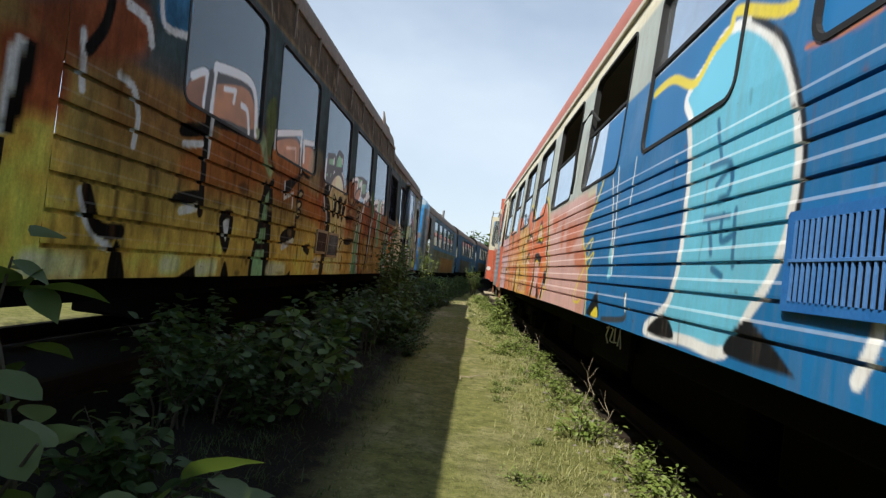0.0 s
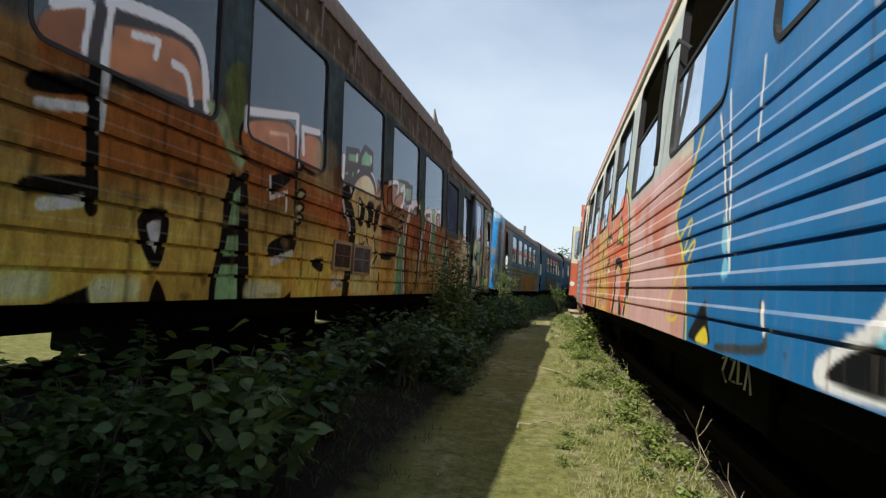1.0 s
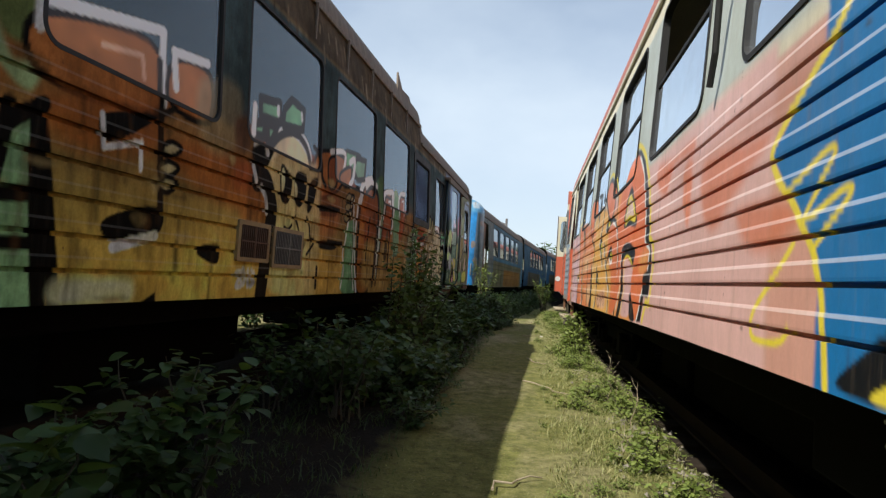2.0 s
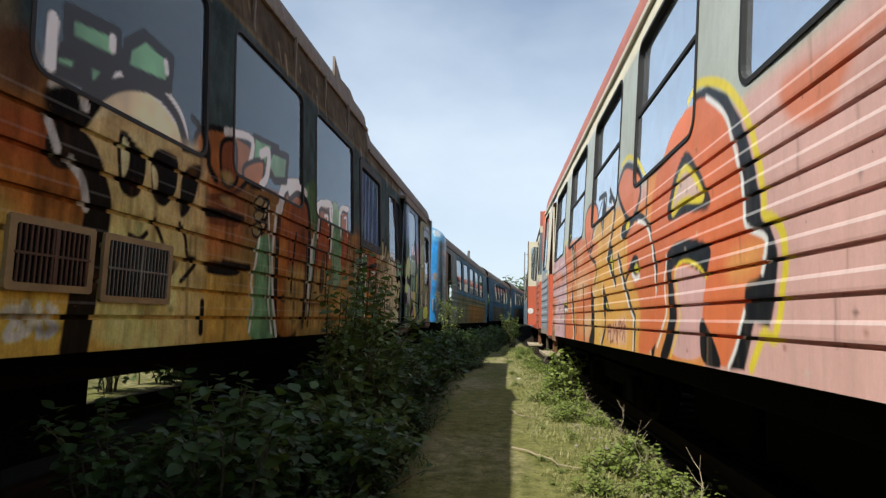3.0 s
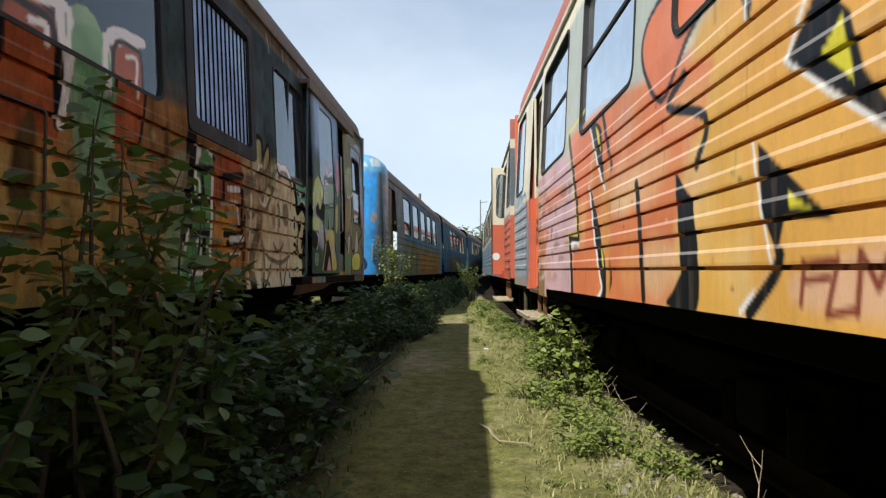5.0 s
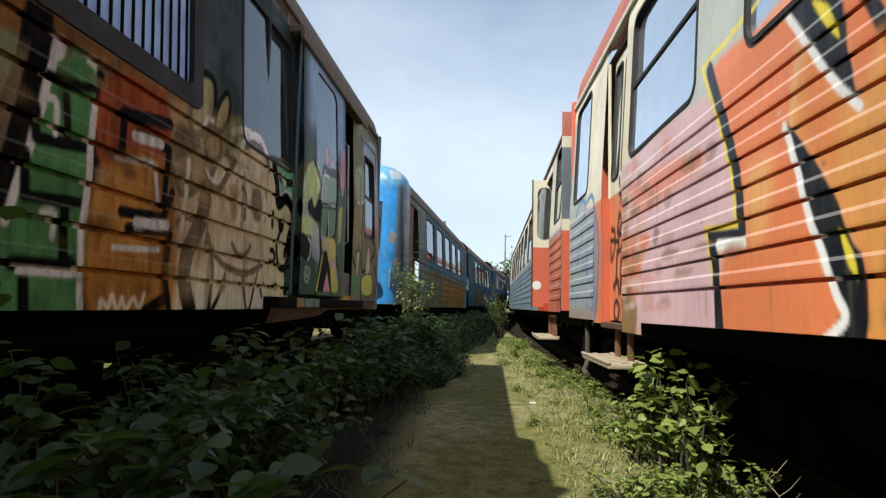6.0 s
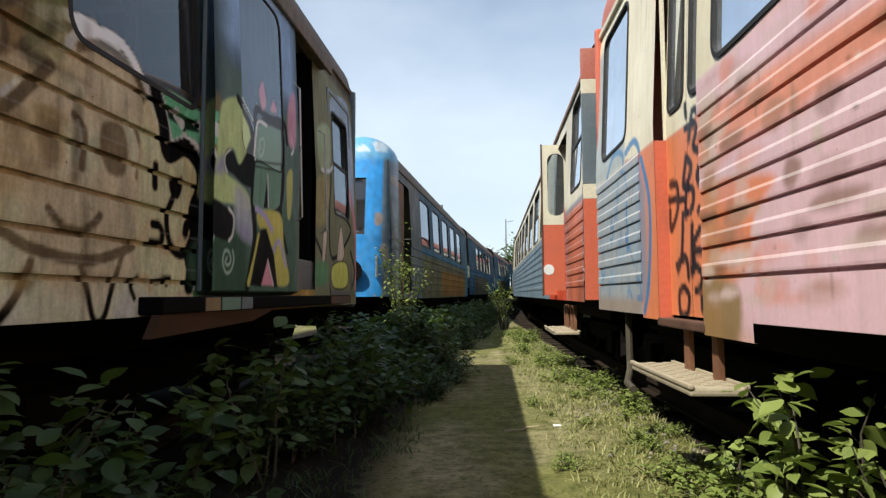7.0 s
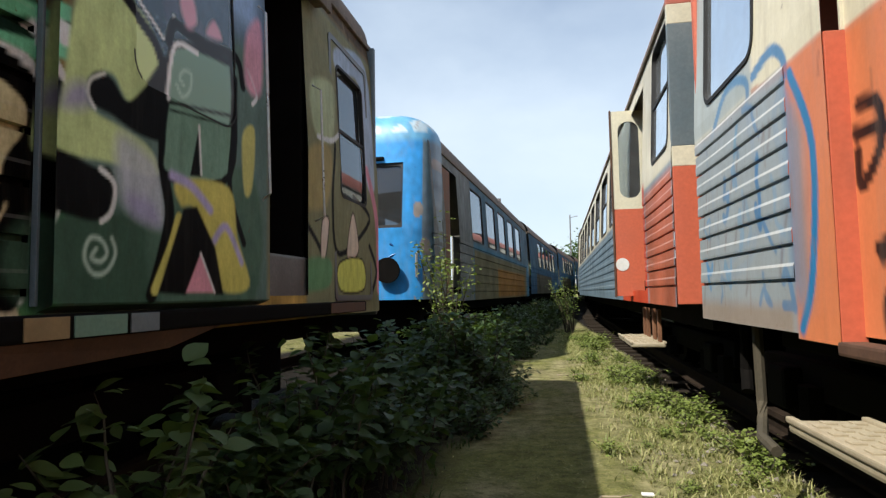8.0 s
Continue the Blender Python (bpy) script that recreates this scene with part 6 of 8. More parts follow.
LEFT.fill("a0a4b0", ((15.07, 1.57), (15.2, 1.55), (15.3, 1.48), (15.33, 1.29), (15.13, 1.32), (15.07, 1.43)), soft=0.06, strength=0.85)
LEFT.fill("8a82ac", ((15.12, 1.38), (15.25, 1.37), (15.3, 1.29), (15.16, 1.31)), soft=0.05, strength=0.7)
LEFT.fill("0b0a0a", ((14.93, 1.72), (14.98, 1.76), (15.04, 1.75), (15.11, 1.7), (15.2, 1.78), (15.34, 1.95), (15.34, 1.77), (15.32, 1.62), (15.18, 1.6), (15.04, 1.63), (14.96, 1.64), (14.93, 1.67)), soft=0.015)
LEFT.fill("0b0a0a", ((14.79, 1.45), (14.87, 1.46), (14.97, 1.44), (15.03, 1.45), (15.07, 1.38), (15.04, 1.3), (14.98, 1.27), (14.9, 1.27), (14.79, 1.3)), soft=0.015)
LEFT.line("d8dad4", ((14.99, 1.44), (15.05, 1.41), (15.06, 1.36), (15.04, 1.3), (15.0, 1.27)), 0.018)
LEFT.line("d8dad4", ((15.0, 1.76), (14.94, 1.72), (14.93, 1.67), (14.96, 1.63)), 0.012, strength=0.7)
LEFT.line("0b0a0a", ((15.1, 2.07), (15.19, 2.02), (15.27, 1.97), (15.32, 1.89)), 0.05)
LEFT.line("d8dad4", ((15.17, 2.1), (15.26, 2.05), (15.34, 2.01), (15.39, 2.13)), 0.018)
LEFT.line("0b0a0a", ((15.31, 1.65), (15.32, 1.5), (15.36, 1.34), (15.32, 1.18), (15.26, 1.03)), 0.06)
LEFT.line("b0a852", ((15.42, 1.33), (15.37, 1.21), (15.28, 1.05)), 0.045)
LEFT.fill("6a8c7b", ((15.4, 2.02), (15.77, 2.09), (15.83, 2.05), (15.8, 1.57), (15.35, 1.48), (15.31, 1.61), (15.34, 1.82)), soft=0.02, edge='0b0a0a', width=0.035)
LEFT.line("d8dad4", ((15.34, 1.78), (15.39, 2.01), (15.55, 2.04)), 0.02)
LEFT.line("8aa598", ((15.45, 1.87), (15.42, 1.89), (15.45, 1.93), (15.5, 1.93), (15.49, 1.86), (15.44, 1.82), (15.4, 1.86)), 0.014)
LEFT.line("1c2a25", ((15.35, 1.77), (15.83, 1.85)), 0.014)
LEFT.line("1c2a25", ((15.35, 1.74), (15.84, 1.8)), 0.008)
LEFT.fill("0b0a0a", ((15.55, 1.73), (15.57, 1.52), (15.49, 1.51)), smooth=False)
LEFT.line("d8dad4", ((15.55, 1.73), (15.57, 1.53)), 0.012)
LEFT.line("0b0a0a", ((15.35, 2.01), (15.39, 2.1), (15.47, 2.1), (15.64, 2.11), (15.87, 2.14), (15.92, 2.02)), 0.05)
LEFT.line("0b0a0a", ((15.85, 2.03), (15.82, 1.73), (15.8, 1.49), (15.93, 1.27)), 0.04)
LEFT.line("d8dad4", ((15.98, 2.12), (16.06, 2.02), (16.01, 1.96)), 0.02)
LEFT.fill("b0a650", ((15.41, 1.48), (15.79, 1.51), (15.87, 1.29), (15.99, 1.07), (15.73, 1.05), (15.65, 1.23), (15.52, 1.38), (15.43, 1.38)), soft=0.02)
LEFT.line("9a90b8", ((15.37, 1.49), (15.5, 1.47), (15.64, 1.39)), 0.04, soft=0.02)
LEFT.line("9a90b8", ((15.67, 1.26), (15.77, 1.33), (15.91, 1.18)), 0.035, soft=0.02)
LEFT.fill("0b0a0a", ((15.45, 1.37), (15.54, 1.39), (15.68, 1.23), (15.75, 1.03), (15.68, 1.03), (15.57, 1.2), (15.47, 1.03), (15.3, 1.04)), soft=0.012, smooth=False)
LEFT.fill("cf7f90", ((15.57, 1.2), (15.68, 1.04), (15.47, 1.04)), soft=0.01, smooth=False)
LEFT.line("e8cfd0", ((15.57, 1.2), (15.68, 1.04)), 0.01)
LEFT.fill("c88aa0", ((15.43, 2.22), (15.51, 2.31), (15.56, 2.18), (15.48, 2.12)), soft=0.03, strength=0.85)
LEFT.fill("c88aa0", ((15.62, 2.15), (15.69, 2.25), (15.76, 2.18)), soft=0.03, strength=0.85)
LEFT.fill("c88aa0", ((15.98, 2.3), (16.14, 2.43), (16.11, 2.05), (15.95, 2.04)), soft=0.04, strength=0.85)
LEFT.fill("a8a45c", ((15.91, 1.78), (16.03, 1.84), (16.01, 1.55), (15.93, 1.51)), soft=0.02)
LEFT.line("93a79b", ((14.98, 1.18), (14.96, 1.15), (15.0, 1.14), (15.03, 1.17), (15.0, 1.21), (14.95, 1.21), (14.93, 1.15), (14.97, 1.1), (15.03, 1.11), (15.07, 1.17), (15.05, 1.22)), 0.016)
LEFT.fill("8fa0b4", ((17.54, 2.86), (18.27, 2.95), (18.35, 1.93), (18.08, 2.02), (18.06, 2.74), (17.53, 2.67)), soft=0.03)
LEFT.fill("96a07c", ((17, 2.42), (17.42, 2.52), (17.35, 2.11), (17.03, 2.09)), soft=0.04)
LEFT.line("f2f0ea", ((17.07, 2.07), (17.35, 2.11), (17.56, 2.23)), 0.033)
LEFT.fill("9a8a58", ((16.85, 1.92), (17.3, 2.04), (17.23, 1.64), (16.84, 1.59)), soft=0.05)
LEFT.line("e0788c", ((18.15, 2.04), (18.4, 1.65), (18.44, 1.07)), 0.093, soft=0.02)
LEFT.line("0c0a0a", ((17.4, 2.09), (17.33, 1.66), (17.46, 1.31), (18.19, 1.63), (17.82, 1.78)), 0.041)
LEFT.line("0c0a0a", ((16.84, 1.49), (17.13, 1.29), (16.99, 1.09)), 0.041)
LEFT.fill("c8a89c", ((17.14, 1.52), (17.26, 1.53), (17.19, 1.27), (17.11, 1.26)), edge='0c0a0a', width=0.013)
LEFT.fill("d8a898", ((17.76, 1.65), (17.9, 1.4), (17.79, 1.3), (17.62, 1.32)), edge='0c0a0a', width=0.013)
LEFT.fill("5f8a60", ((16.75, 1.22), (17.26, 1.27), (17.25, 1.08), (16.74, 1.06)), soft=0.03)
LEFT.fill("c8bc50", ((17.46, 1.25), (17.98, 1.3), (18.03, 1.07), (17.5, 1.05)), soft=0.02, edge='0c0a0a', width=0.015)
LEFT.line("0c0a0a", ((18.18, 1.42), (18.38, 1.22), (18.22, 1.02)), 0.049)
RIGHT.wash("a3aab0", 15.62, 17.0, 0.6, 1.86, 0.02, 0.8)
RIGHT.wash("4a80bc", 15.56, 15.68, 1.0, 1.8, 0.06, 0.6)
RIGHT.wash("7f8ea2", 15.5, 15.66, 0.9, 1.75, 0.08, 0.75)
RIGHT.wash("9c7a5c", 15.62, 17.0, 0.8, 0.98, 0.06, 0.6)
RIGHT.wash("9a7048", 14.38, 14.64, 0.6, 1.0, 0.05, 0.85)
RIGHT.wash("a87850", 14.36, 14.64, 1.0, 1.9, 0.1, 0.6)
RIGHT.line("3a6fb4", ((15.94, 1.08), (15.93, 0.98), (15.87, 0.95), (15.95, 1.01), (16.00, 0.95)), 0.0269171, strength=0.569066)
RIGHT.line("3a6fb4", ((15.79, 1.16), (15.86, 1.24), (15.92, 1.30), (15.88, 1.24), (15.92, 1.30)), 0.022168, strength=0.742341)
RIGHT.line("3a6fb4", ((16.46, 1.38), (16.42, 1.36), (16.36, 1.47), (16.43, 1.47), (16.41, 1.56)), 0.0412011, strength=0.703349)
RIGHT.line("7d9cc4", ((16.15, 1.45), (16.15, 1.35), (16.13, 1.42), (16.07, 1.29), (16.10, 1.23)), 0.037522, strength=0.558025)
RIGHT.line("3a6fb4", ((16.46, 1.05), (16.54, 1.07), (16.54, 0.98), (16.54, 1.00), (16.57, 0.95)), 0.0225245, strength=0.524644)
RIGHT.line("3a6fb4", ((15.93, 1.57), (15.96, 1.50), (15.94, 1.40), (15.95, 1.27), (15.99, 1.37)), 0.0383719, strength=0.883947)
RIGHT.line("7d9cc4", ((15.68, 1.22), (15.77, 1.28), (15.76, 1.38), (15.79, 1.46), (15.77, 1.37)), 0.0272999, strength=0.600019)
RIGHT.line("5f8fc0", ((16.37, 1.12), (16.39, 1.07), (16.40, 1.03), (16.46, 1.15), (16.48, 1.12)), 0.0305988, strength=0.583167)
RIGHT.line("3a6fb4", ((15.73, 1.04), (15.69, 1.08), (15.64, 0.95), (15.65, 0.95), (15.74, 0.95)), 0.0393448, strength=0.663728)
RIGHT.line("4a86cc", ((16.84, 1.36), (16.80, 1.33), (16.74, 1.29), (16.71, 1.39), (16.77, 1.38)), 0.0209201, strength=0.601355)
RIGHT.line("4a86cc", ((16.29, 1.58), (16.28, 1.51), (16.26, 1.60), (16.24, 1.49), (16.27, 1.60)), 0.0323572, strength=0.537163)
RIGHT.line("3a6fb4", ((15.91, 1.66), (15.98, 1.76), (15.97, 1.79), (16.03, 1.81), (16.09, 1.81)), 0.0284633, strength=0.656873)
RIGHT.line("5f8fc0", ((16.25, 1.64), (16.23, 1.67), (16.19, 1.63), (16.22, 1.69), (16.19, 1.77)), 0.0371963, strength=0.685831)
RIGHT.line("7d9cc4", ((16.22, 1.30), (16.21, 1.37), (16.18, 1.27), (16.21, 1.20), (16.20, 1.26)), 0.0419469, strength=0.720243)
RIGHT.line("4a86cc", ((16.71, 1.15), (16.74, 1.10), (16.82, 1.16), (16.82, 1.16), (16.76, 1.02)), 0.0322208, strength=0.845888)
RIGHT.line("7d9cc4", ((16.38, 1.10), (16.37, 1.16), (16.39, 1.03), (16.45, 1.10), (16.39, 1.10)), 0.0251338, strength=0.890627)
RIGHT.line("6a4a34", ((16.13, 1.43), (16.16, 1.30)), 0.02, strength=0.5, soft=0.02)
RIGHT.line("6a4a34", ((16.14, 1.05), (16.17, 0.99)), 0.02, strength=0.5, soft=0.02)
RIGHT.line("6a4a34", ((16.42, 1.31), (16.45, 1.21)), 0.02, strength=0.5, soft=0.02)
RIGHT.line("6a4a34", ((16.19, 1.67), (16.22, 1.55)), 0.02, strength=0.5, soft=0.02)
RIGHT.line("6a4a34", ((15.72, 1.18), (15.75, 1.07)), 0.02, strength=0.5, soft=0.02)
RIGHT.line("6a4a34", ((16.81, 1.43), (16.84, 1.34)), 0.02, strength=0.5, soft=0.02)
RIGHT.line("6a4a34", ((16.65, 1.18), (16.68, 1.10)), 0.02, strength=0.5, soft=0.02)
RIGHT.line("6a4a34", ((15.85, 1.67), (15.88, 1.61)), 0.02, strength=0.5, soft=0.02)
RIGHT.line("6a4a34", ((16.26, 1.31), (16.29, 1.24)), 0.02, strength=0.5, soft=0.02)
RIGHT.line("6a4a34", ((16.87, 1.05), (16.90, 0.94)), 0.02, strength=0.5, soft=0.02)
RIGHT.line("6a4a34", ((15.65, 1.31), (15.68, 1.25)), 0.02, strength=0.5, soft=0.02)
RIGHT.line("6a4a34", ((15.78, 1.67), (15.81, 1.57)), 0.02, strength=0.5, soft=0.02)
RIGHT.line("6a4a34", ((16.30, 1.55), (16.33, 1.48)), 0.02, strength=0.5, soft=0.02)
RIGHT.line("6a4a34", ((16.71, 1.31), (16.74, 1.24)), 0.02, strength=0.5, soft=0.02)

# ---- wear: grime runs, flaking and dull patches with shapes of their own ----
lum = LEFT.col @ np.array([0.25, 0.62, 0.13])
LEFT.col[:] = (0.9 * LEFT.col + 0.1 * lum[..., None] * np.array([1.0, 0.95, 0.7])) * (1.25 * np.clip((lum / 0.14) ** 0.35, 0.4, 1.4))[..., None]
# the old ochre coat is yellower on the lower ribs
ochre = np.clip((1.9 - LEFT.zz) / 0.55, 0, 1) * np.clip((10.0 - LEFT.uu) / 3.0, 0, 1)
LEFT.col[:] *= 1 + ochre[..., None] * np.array([0.42, 0.52, 0.08])
LEFT.col[:] = np.minimum(LEFT.col, 0.85)
# old red fades towards orange in the sun
fade = np.maximum(0, RIGHT.col[..., 0] - RIGHT.col[..., 1])
RIGHT.col[..., 1] += 0.16 * fade
RIGHT.col[..., 2] += 0.05 * fade
cold = np.maximum(0, RIGHT.col[..., 2] - np.maximum(RIGHT.col[..., 0], RIGHT.col[..., 1]))
RIGHT.col[..., 1] += 0.12 * cold
RIGHT.col[..., 2] -= 0.14 * cold
wear = np.random.default_rng(31)
kept = LEFT.cover.copy()
for _ in range(230):
    u, z = wear.uniform(2.5, 14.0), wear.choice([1.97, 1.84, 1.69, 1.53, 1.37, 1.2, 3.1])
    LEFT.line(str(wear.choice(["2a1d12", "3a2614", "1c1612", "5a3a1c"])), ((u, z), (u + wear.normal(0, 0.01), z - wear.uniform(0.08, 0.45))), wear.uniform(0.012, 0.05), soft=0.03, strength=wear.uniform(0.2, 0.6))
for _ in range(170):
    u, z = wear.uniform(-1, 18.3), wear.uniform(3.1, 3.36)
    LEFT.line(str(wear.choice(["a8967a", "8d7a5e", "c0b298", "3a2c20"])), ((u, z), (u + wear.normal(0, 0.02), z - wear.uniform(0.03, 0.16))), wear.uniform(0.01, 0.035), soft=0.02, strength=wear.uniform(0.3, 0.8))
for _ in range(120):
    u, z = wear.uniform(2.5, 14.2), wear.uniform(0.9, 1.95)
    w, h = wear.uniform(0.02, 0.12), wear.uniform(0.01, 0.05)
    LEFT.fill(str(wear.choice(["6a4a26", "8f7a4a", "3a2a1c", "c0a870"])), ((u, z - h), (u + w, z), (u + 0.3 * w, z + h), (u - w, z + 0.3 * h)), strength=wear.uniform(0.25, 0.7), soft=0.03)
LEFT.cover[:] = kept
kept = RIGHT.cover.copy()
for _ in range(90):
    u, z = 14.6 - abs(wear.normal(0, 0.75)), wear.uniform(0.95, 1.92)
    w, h = wear.uniform(0.03, 0.16), wear.uniform(0.015, 0.06)
    RIGHT.fill(str(wear.choice(["d9c2bd", "a4775c", "c9b7a8", "7d5a40", "d98a72"])), ((u, z - h), (u + w, z - 0.3 * h), (u + 0.4 * w, z + h), (u - w, z + 0.3 * h)), strength=wear.uniform(0.3, 0.85), soft=0.03)
for _ in range(110):
    u, z = wear.uniform(0.5, 16.9), wear.choice([1.79, 1.67, 1.55, 1.43, 1.3, 1.18, 1.05, 1.95])
    RIGHT.line(str(wear.choice(["6a3a24", "8a6a50", "40302a"])), ((u, z), (u + wear.normal(0, 0.006), z - wear.uniform(0.04, 0.16))), wear.uniform(0.006, 0.018), strength=wear.uniform(0.2, 0.55))
for _ in range(60):
    u, z = wear.uniform(0.5, 14.5), wear.uniform(0.95, 1.9)
    RIGHT.fill(str(wear.choice(["3a2a22", "cfc8bd", "8a4a34"])), ((u, z - 0.008), (u + 0.014, z), (u, z + 0.01), (u - 0.016, z)), strength=0.7)
for _ in range(60):
    u = wear.uniform(4.9, 17)
    RIGHT.line("6b6458", ((u, 2.96), (u + wear.normal(0, 0.01), 2.96 - wear.uniform(0.1, 0.7))), wear.uniform(0.01, 0.03), soft=0.03, strength=wear.uniform(0.1, 0.35))
RIGHT.cover[:] = kept

# ---- ground ----


def ground_height(x, y):
    """Low banks beside the trodden path, a shallow bed under each track, added unseen banks behind both tracks."""
    z = 0.03 * noise.noise(Vector((x * 0.7, y * 0.7, 0))) + 0.012 * noise.noise(Vector((x * 3.1, y * 3.1, 2.0)))
    z += 0.05 * max(0.0, min(1.0, (-0.5 - x) / 0.6)) if x > -1.6 else 0.0
    if x > 1.35:
        z -= 0.07 * min(1.0, (x - 1.35) / 0.25)
    # unseen bank added to darken the view under the left-hand cars
    if x < -5.4 and y > 9:
        z += 1.6 * min(1.0, (-5.4 - x) / 1.1) * min(1.0, (y - 9) / 3.0)
    # unseen rising land added to close off light behind the right-hand track
    if x > 4.3:
        z += 1.5 * min(1.0, (x - 4.3) / 1.2)
    if y > 40:
        z += 0.012 * (y - 40) if y < 160 else 1.44
    return z


gx = np.unique(np.concatenate([np.linspace(-900, -12, 12), np.arange(-12, -2, 0.5), np.arange(-2, 2.4, 0.06), np.arange(2.4, 12, 0.5), np.linspace(12, 900, 12)]))
gy = np.unique(np.concatenate([np.linspace(-500, -8, 8), np.arange(-8, 0, 0.5), np.arange(0, 26, 0.09), np.arange(26, 70, 0.8), np.linspace(70, 1500, 16)]))
gv = np.array([(x, y, ground_height(x, y)) for x in gx for y in gy])
gi = np.arange(len(gv)).reshape(len(gx), len(gy))
gq = np.stack([gi[:-1, :-1], gi[1:, :-1], gi[1:, 1:], gi[:-1, 1:]], axis=-1).reshape(-1, 4)
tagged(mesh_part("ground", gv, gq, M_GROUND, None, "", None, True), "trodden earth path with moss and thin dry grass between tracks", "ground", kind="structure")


def track(name, x_of, y0, y1, label):
    """Two rails on wooden sleepers following a line."""
    base = tagged(new(name), label, "railway track", kind="structure")
    for side in (-0.75, 0.75):
        bm = bmesh.new()
        for w, z0, z1 in ((0.07, 0.03, 0.05), (0.012, 0.05, 0.13), (0.036, 0.13, 0.17)):
            prev = None
            for y in np.arange(y0, y1 + 0.1, 4.0):
                xc = x_of(y) + side
                row = [bm.verts.new((xc - w, y, z0)), bm.verts.new((xc + w, y, z0)), bm.verts.new((xc + w, y, z1)), bm.verts.new((xc - w, y, z1))]
                if prev:
                    for k in range(4):
                        bm.faces.new((prev[k], prev[(k + 1) % 4], row[(k + 1) % 4], row[k]))
                prev = row
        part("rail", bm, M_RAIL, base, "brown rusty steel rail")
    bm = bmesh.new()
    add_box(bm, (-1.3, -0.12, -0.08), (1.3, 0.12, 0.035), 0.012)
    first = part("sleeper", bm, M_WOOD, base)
    first.location = (x_of(y0), y0, -0.06)
    for y in np.arange(y0 + 0.65, min(y1, 60), 0.65):
        ob = new("sleeper", first.data)
        ob.parent = base
        ob.location = (x_of(y) + random.uniform(-0.03, 0.03), y, -0.06 + random.uniform(-0.01, 0.01))
        ob.rotation_euler[2] = random.uniform(-0.03, 0.03)
    return base


def left_line(y):
    """Where the near sides of the left-hand cars run."""
    if y < 19.5:
        return -1.86 + 0.0325 * y
    return -1.26 + 0.070 * (y - 21.4) + 0.0008 * (y - 21.4) ** 2


def right_line(y):
    return 1.03 + (0.0 if y < 19 else 0.022 * (y - 19) + 0.0007 * (y - 19) ** 2)


track("track_left", lambda y: left_line(y) - 1.43, -8, 80, "overgrown rusty railway track under the ochre cars")
track("track_right", lambda y: right_line(y) + 1.43, -8, 80, "rusty railway track in deep shade under the cars")

# ---- left car: ochre railcar with a sliding door standing open ----
HALF = 1.43
L_RIBS = (1.05, 1.207, 1.37, 1.528, 1.686, 1.841)
left_car = tagged(new("railcar"), "derelict ochre railcar covered in faded brown and orange graffiti", "railcar")
left_car.matrix_world = pose(-1.86, 0, 0, 0, 0, -1.862)
L_WINS = [(3.53 + 1.72 * k, 3.53 + 1.72 * k + 1.36, 1.98, 2.98) for k in range(5)]
L_BARRED = (12.12, 13.22, 1.96, 2.92)
L_DOUBLE = (13.82, 14.78, 1.9, 2.88)
L_END = (17.5, 18.1, 1.74, 2.72)
L_OPEN = (16.1, 16.9, 1.02, 2.98)
L_HOLES = [(*w, 0.09) for w in (*L_WINS, L_BARRED, L_DOUBLE, L_END)] + [(*L_OPEN, 0.02)]
for prof in rib_profile(0.89, 3.46, L_RIBS, 0.02, False):
    side_sheet("side_panel", 1, 2.47, 12.6, prof, LEFT, L_HOLES, M_OLD, left_car, ledge_glint=0.13)
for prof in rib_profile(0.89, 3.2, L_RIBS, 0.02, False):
    side_sheet("side_panel", 1, 12.6, 14.8, prof, LEFT, L_HOLES, M_OLD, left_car, ledge_glint=0.13)
for prof in rib_profile(0.88, 3.2, ()):
    side_sheet("side_panel", 1, 14.8, 18.45, prof, LEFT, L_HOLES, M_DOOR, left_car)
for prof in rib_profile(0.89, 3.46, ()):
    side_sheet("side_panel", 1, -6, 2.47, prof, LEFT, [(1.2, 2.2, 1.1, 1.46, 0.03)], M_OLD, left_car, 0.03)
for w in L_WINS:
    coach_window(1, w, LEFT, M_GLASS_L, left_car)
roof(1, -6, 12.6, HALF, M_ROOF, left_car, 3.46, 4.0)
roof(1, 12.6, 18.45, HALF, M_ROOF, left_car, 3.19, 3.7)
shell(1, -6, 18.4, HALF, left_car, holes=L_WINS, boxes=((6.3, 8.6), (12.3, 13.9), (16.9, 18.25)))
end_wall(1, 18.4, HALF, M_SLATE, left_car)
for u in (-2.5, 15.5):
    bogie(1, u, HALF, left_car)

# ---- right car: sprayed blue, pink and orange ----
R_RIBS = (1.05, 1.181, 1.307, 1.431, 1.553, 1.67, 1.79)
right_car = tagged(new("railcar"), "cream and red railcar sprayed with blue, pink and orange lettering", "railcar")
right_car.matrix_world = pose(1.03, 0, 0)
R_WINS = [(14.42 - 1.81 * k - 1.26, 14.42 - 1.81 * k, 1.97, 2.95) for k in range(9)]
R_CAB = (15.95, 16.72, 2.02, 3.0)
R_DOOR = (14.62, 15.3, 0.85, 2.98)
R_HOLES = [(*w, 0.09) for w in R_WINS] + [(*R_CAB, 0.09), (*R_DOOR, 0.02)]
for prof in rib_profile(0.92, 3.12, R_RIBS):
    side_sheet("side_panel", -1, -5, 14.62, prof, RIGHT, R_HOLES, M_NEW, right_car, ledge_glint=0.38, droop=0.007)
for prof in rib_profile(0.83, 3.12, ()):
    side_sheet("side_panel", -1, 15.3, 15.62, prof, RIGHT, R_HOLES, M_NEW, right_car, ledge_glint=0.26)
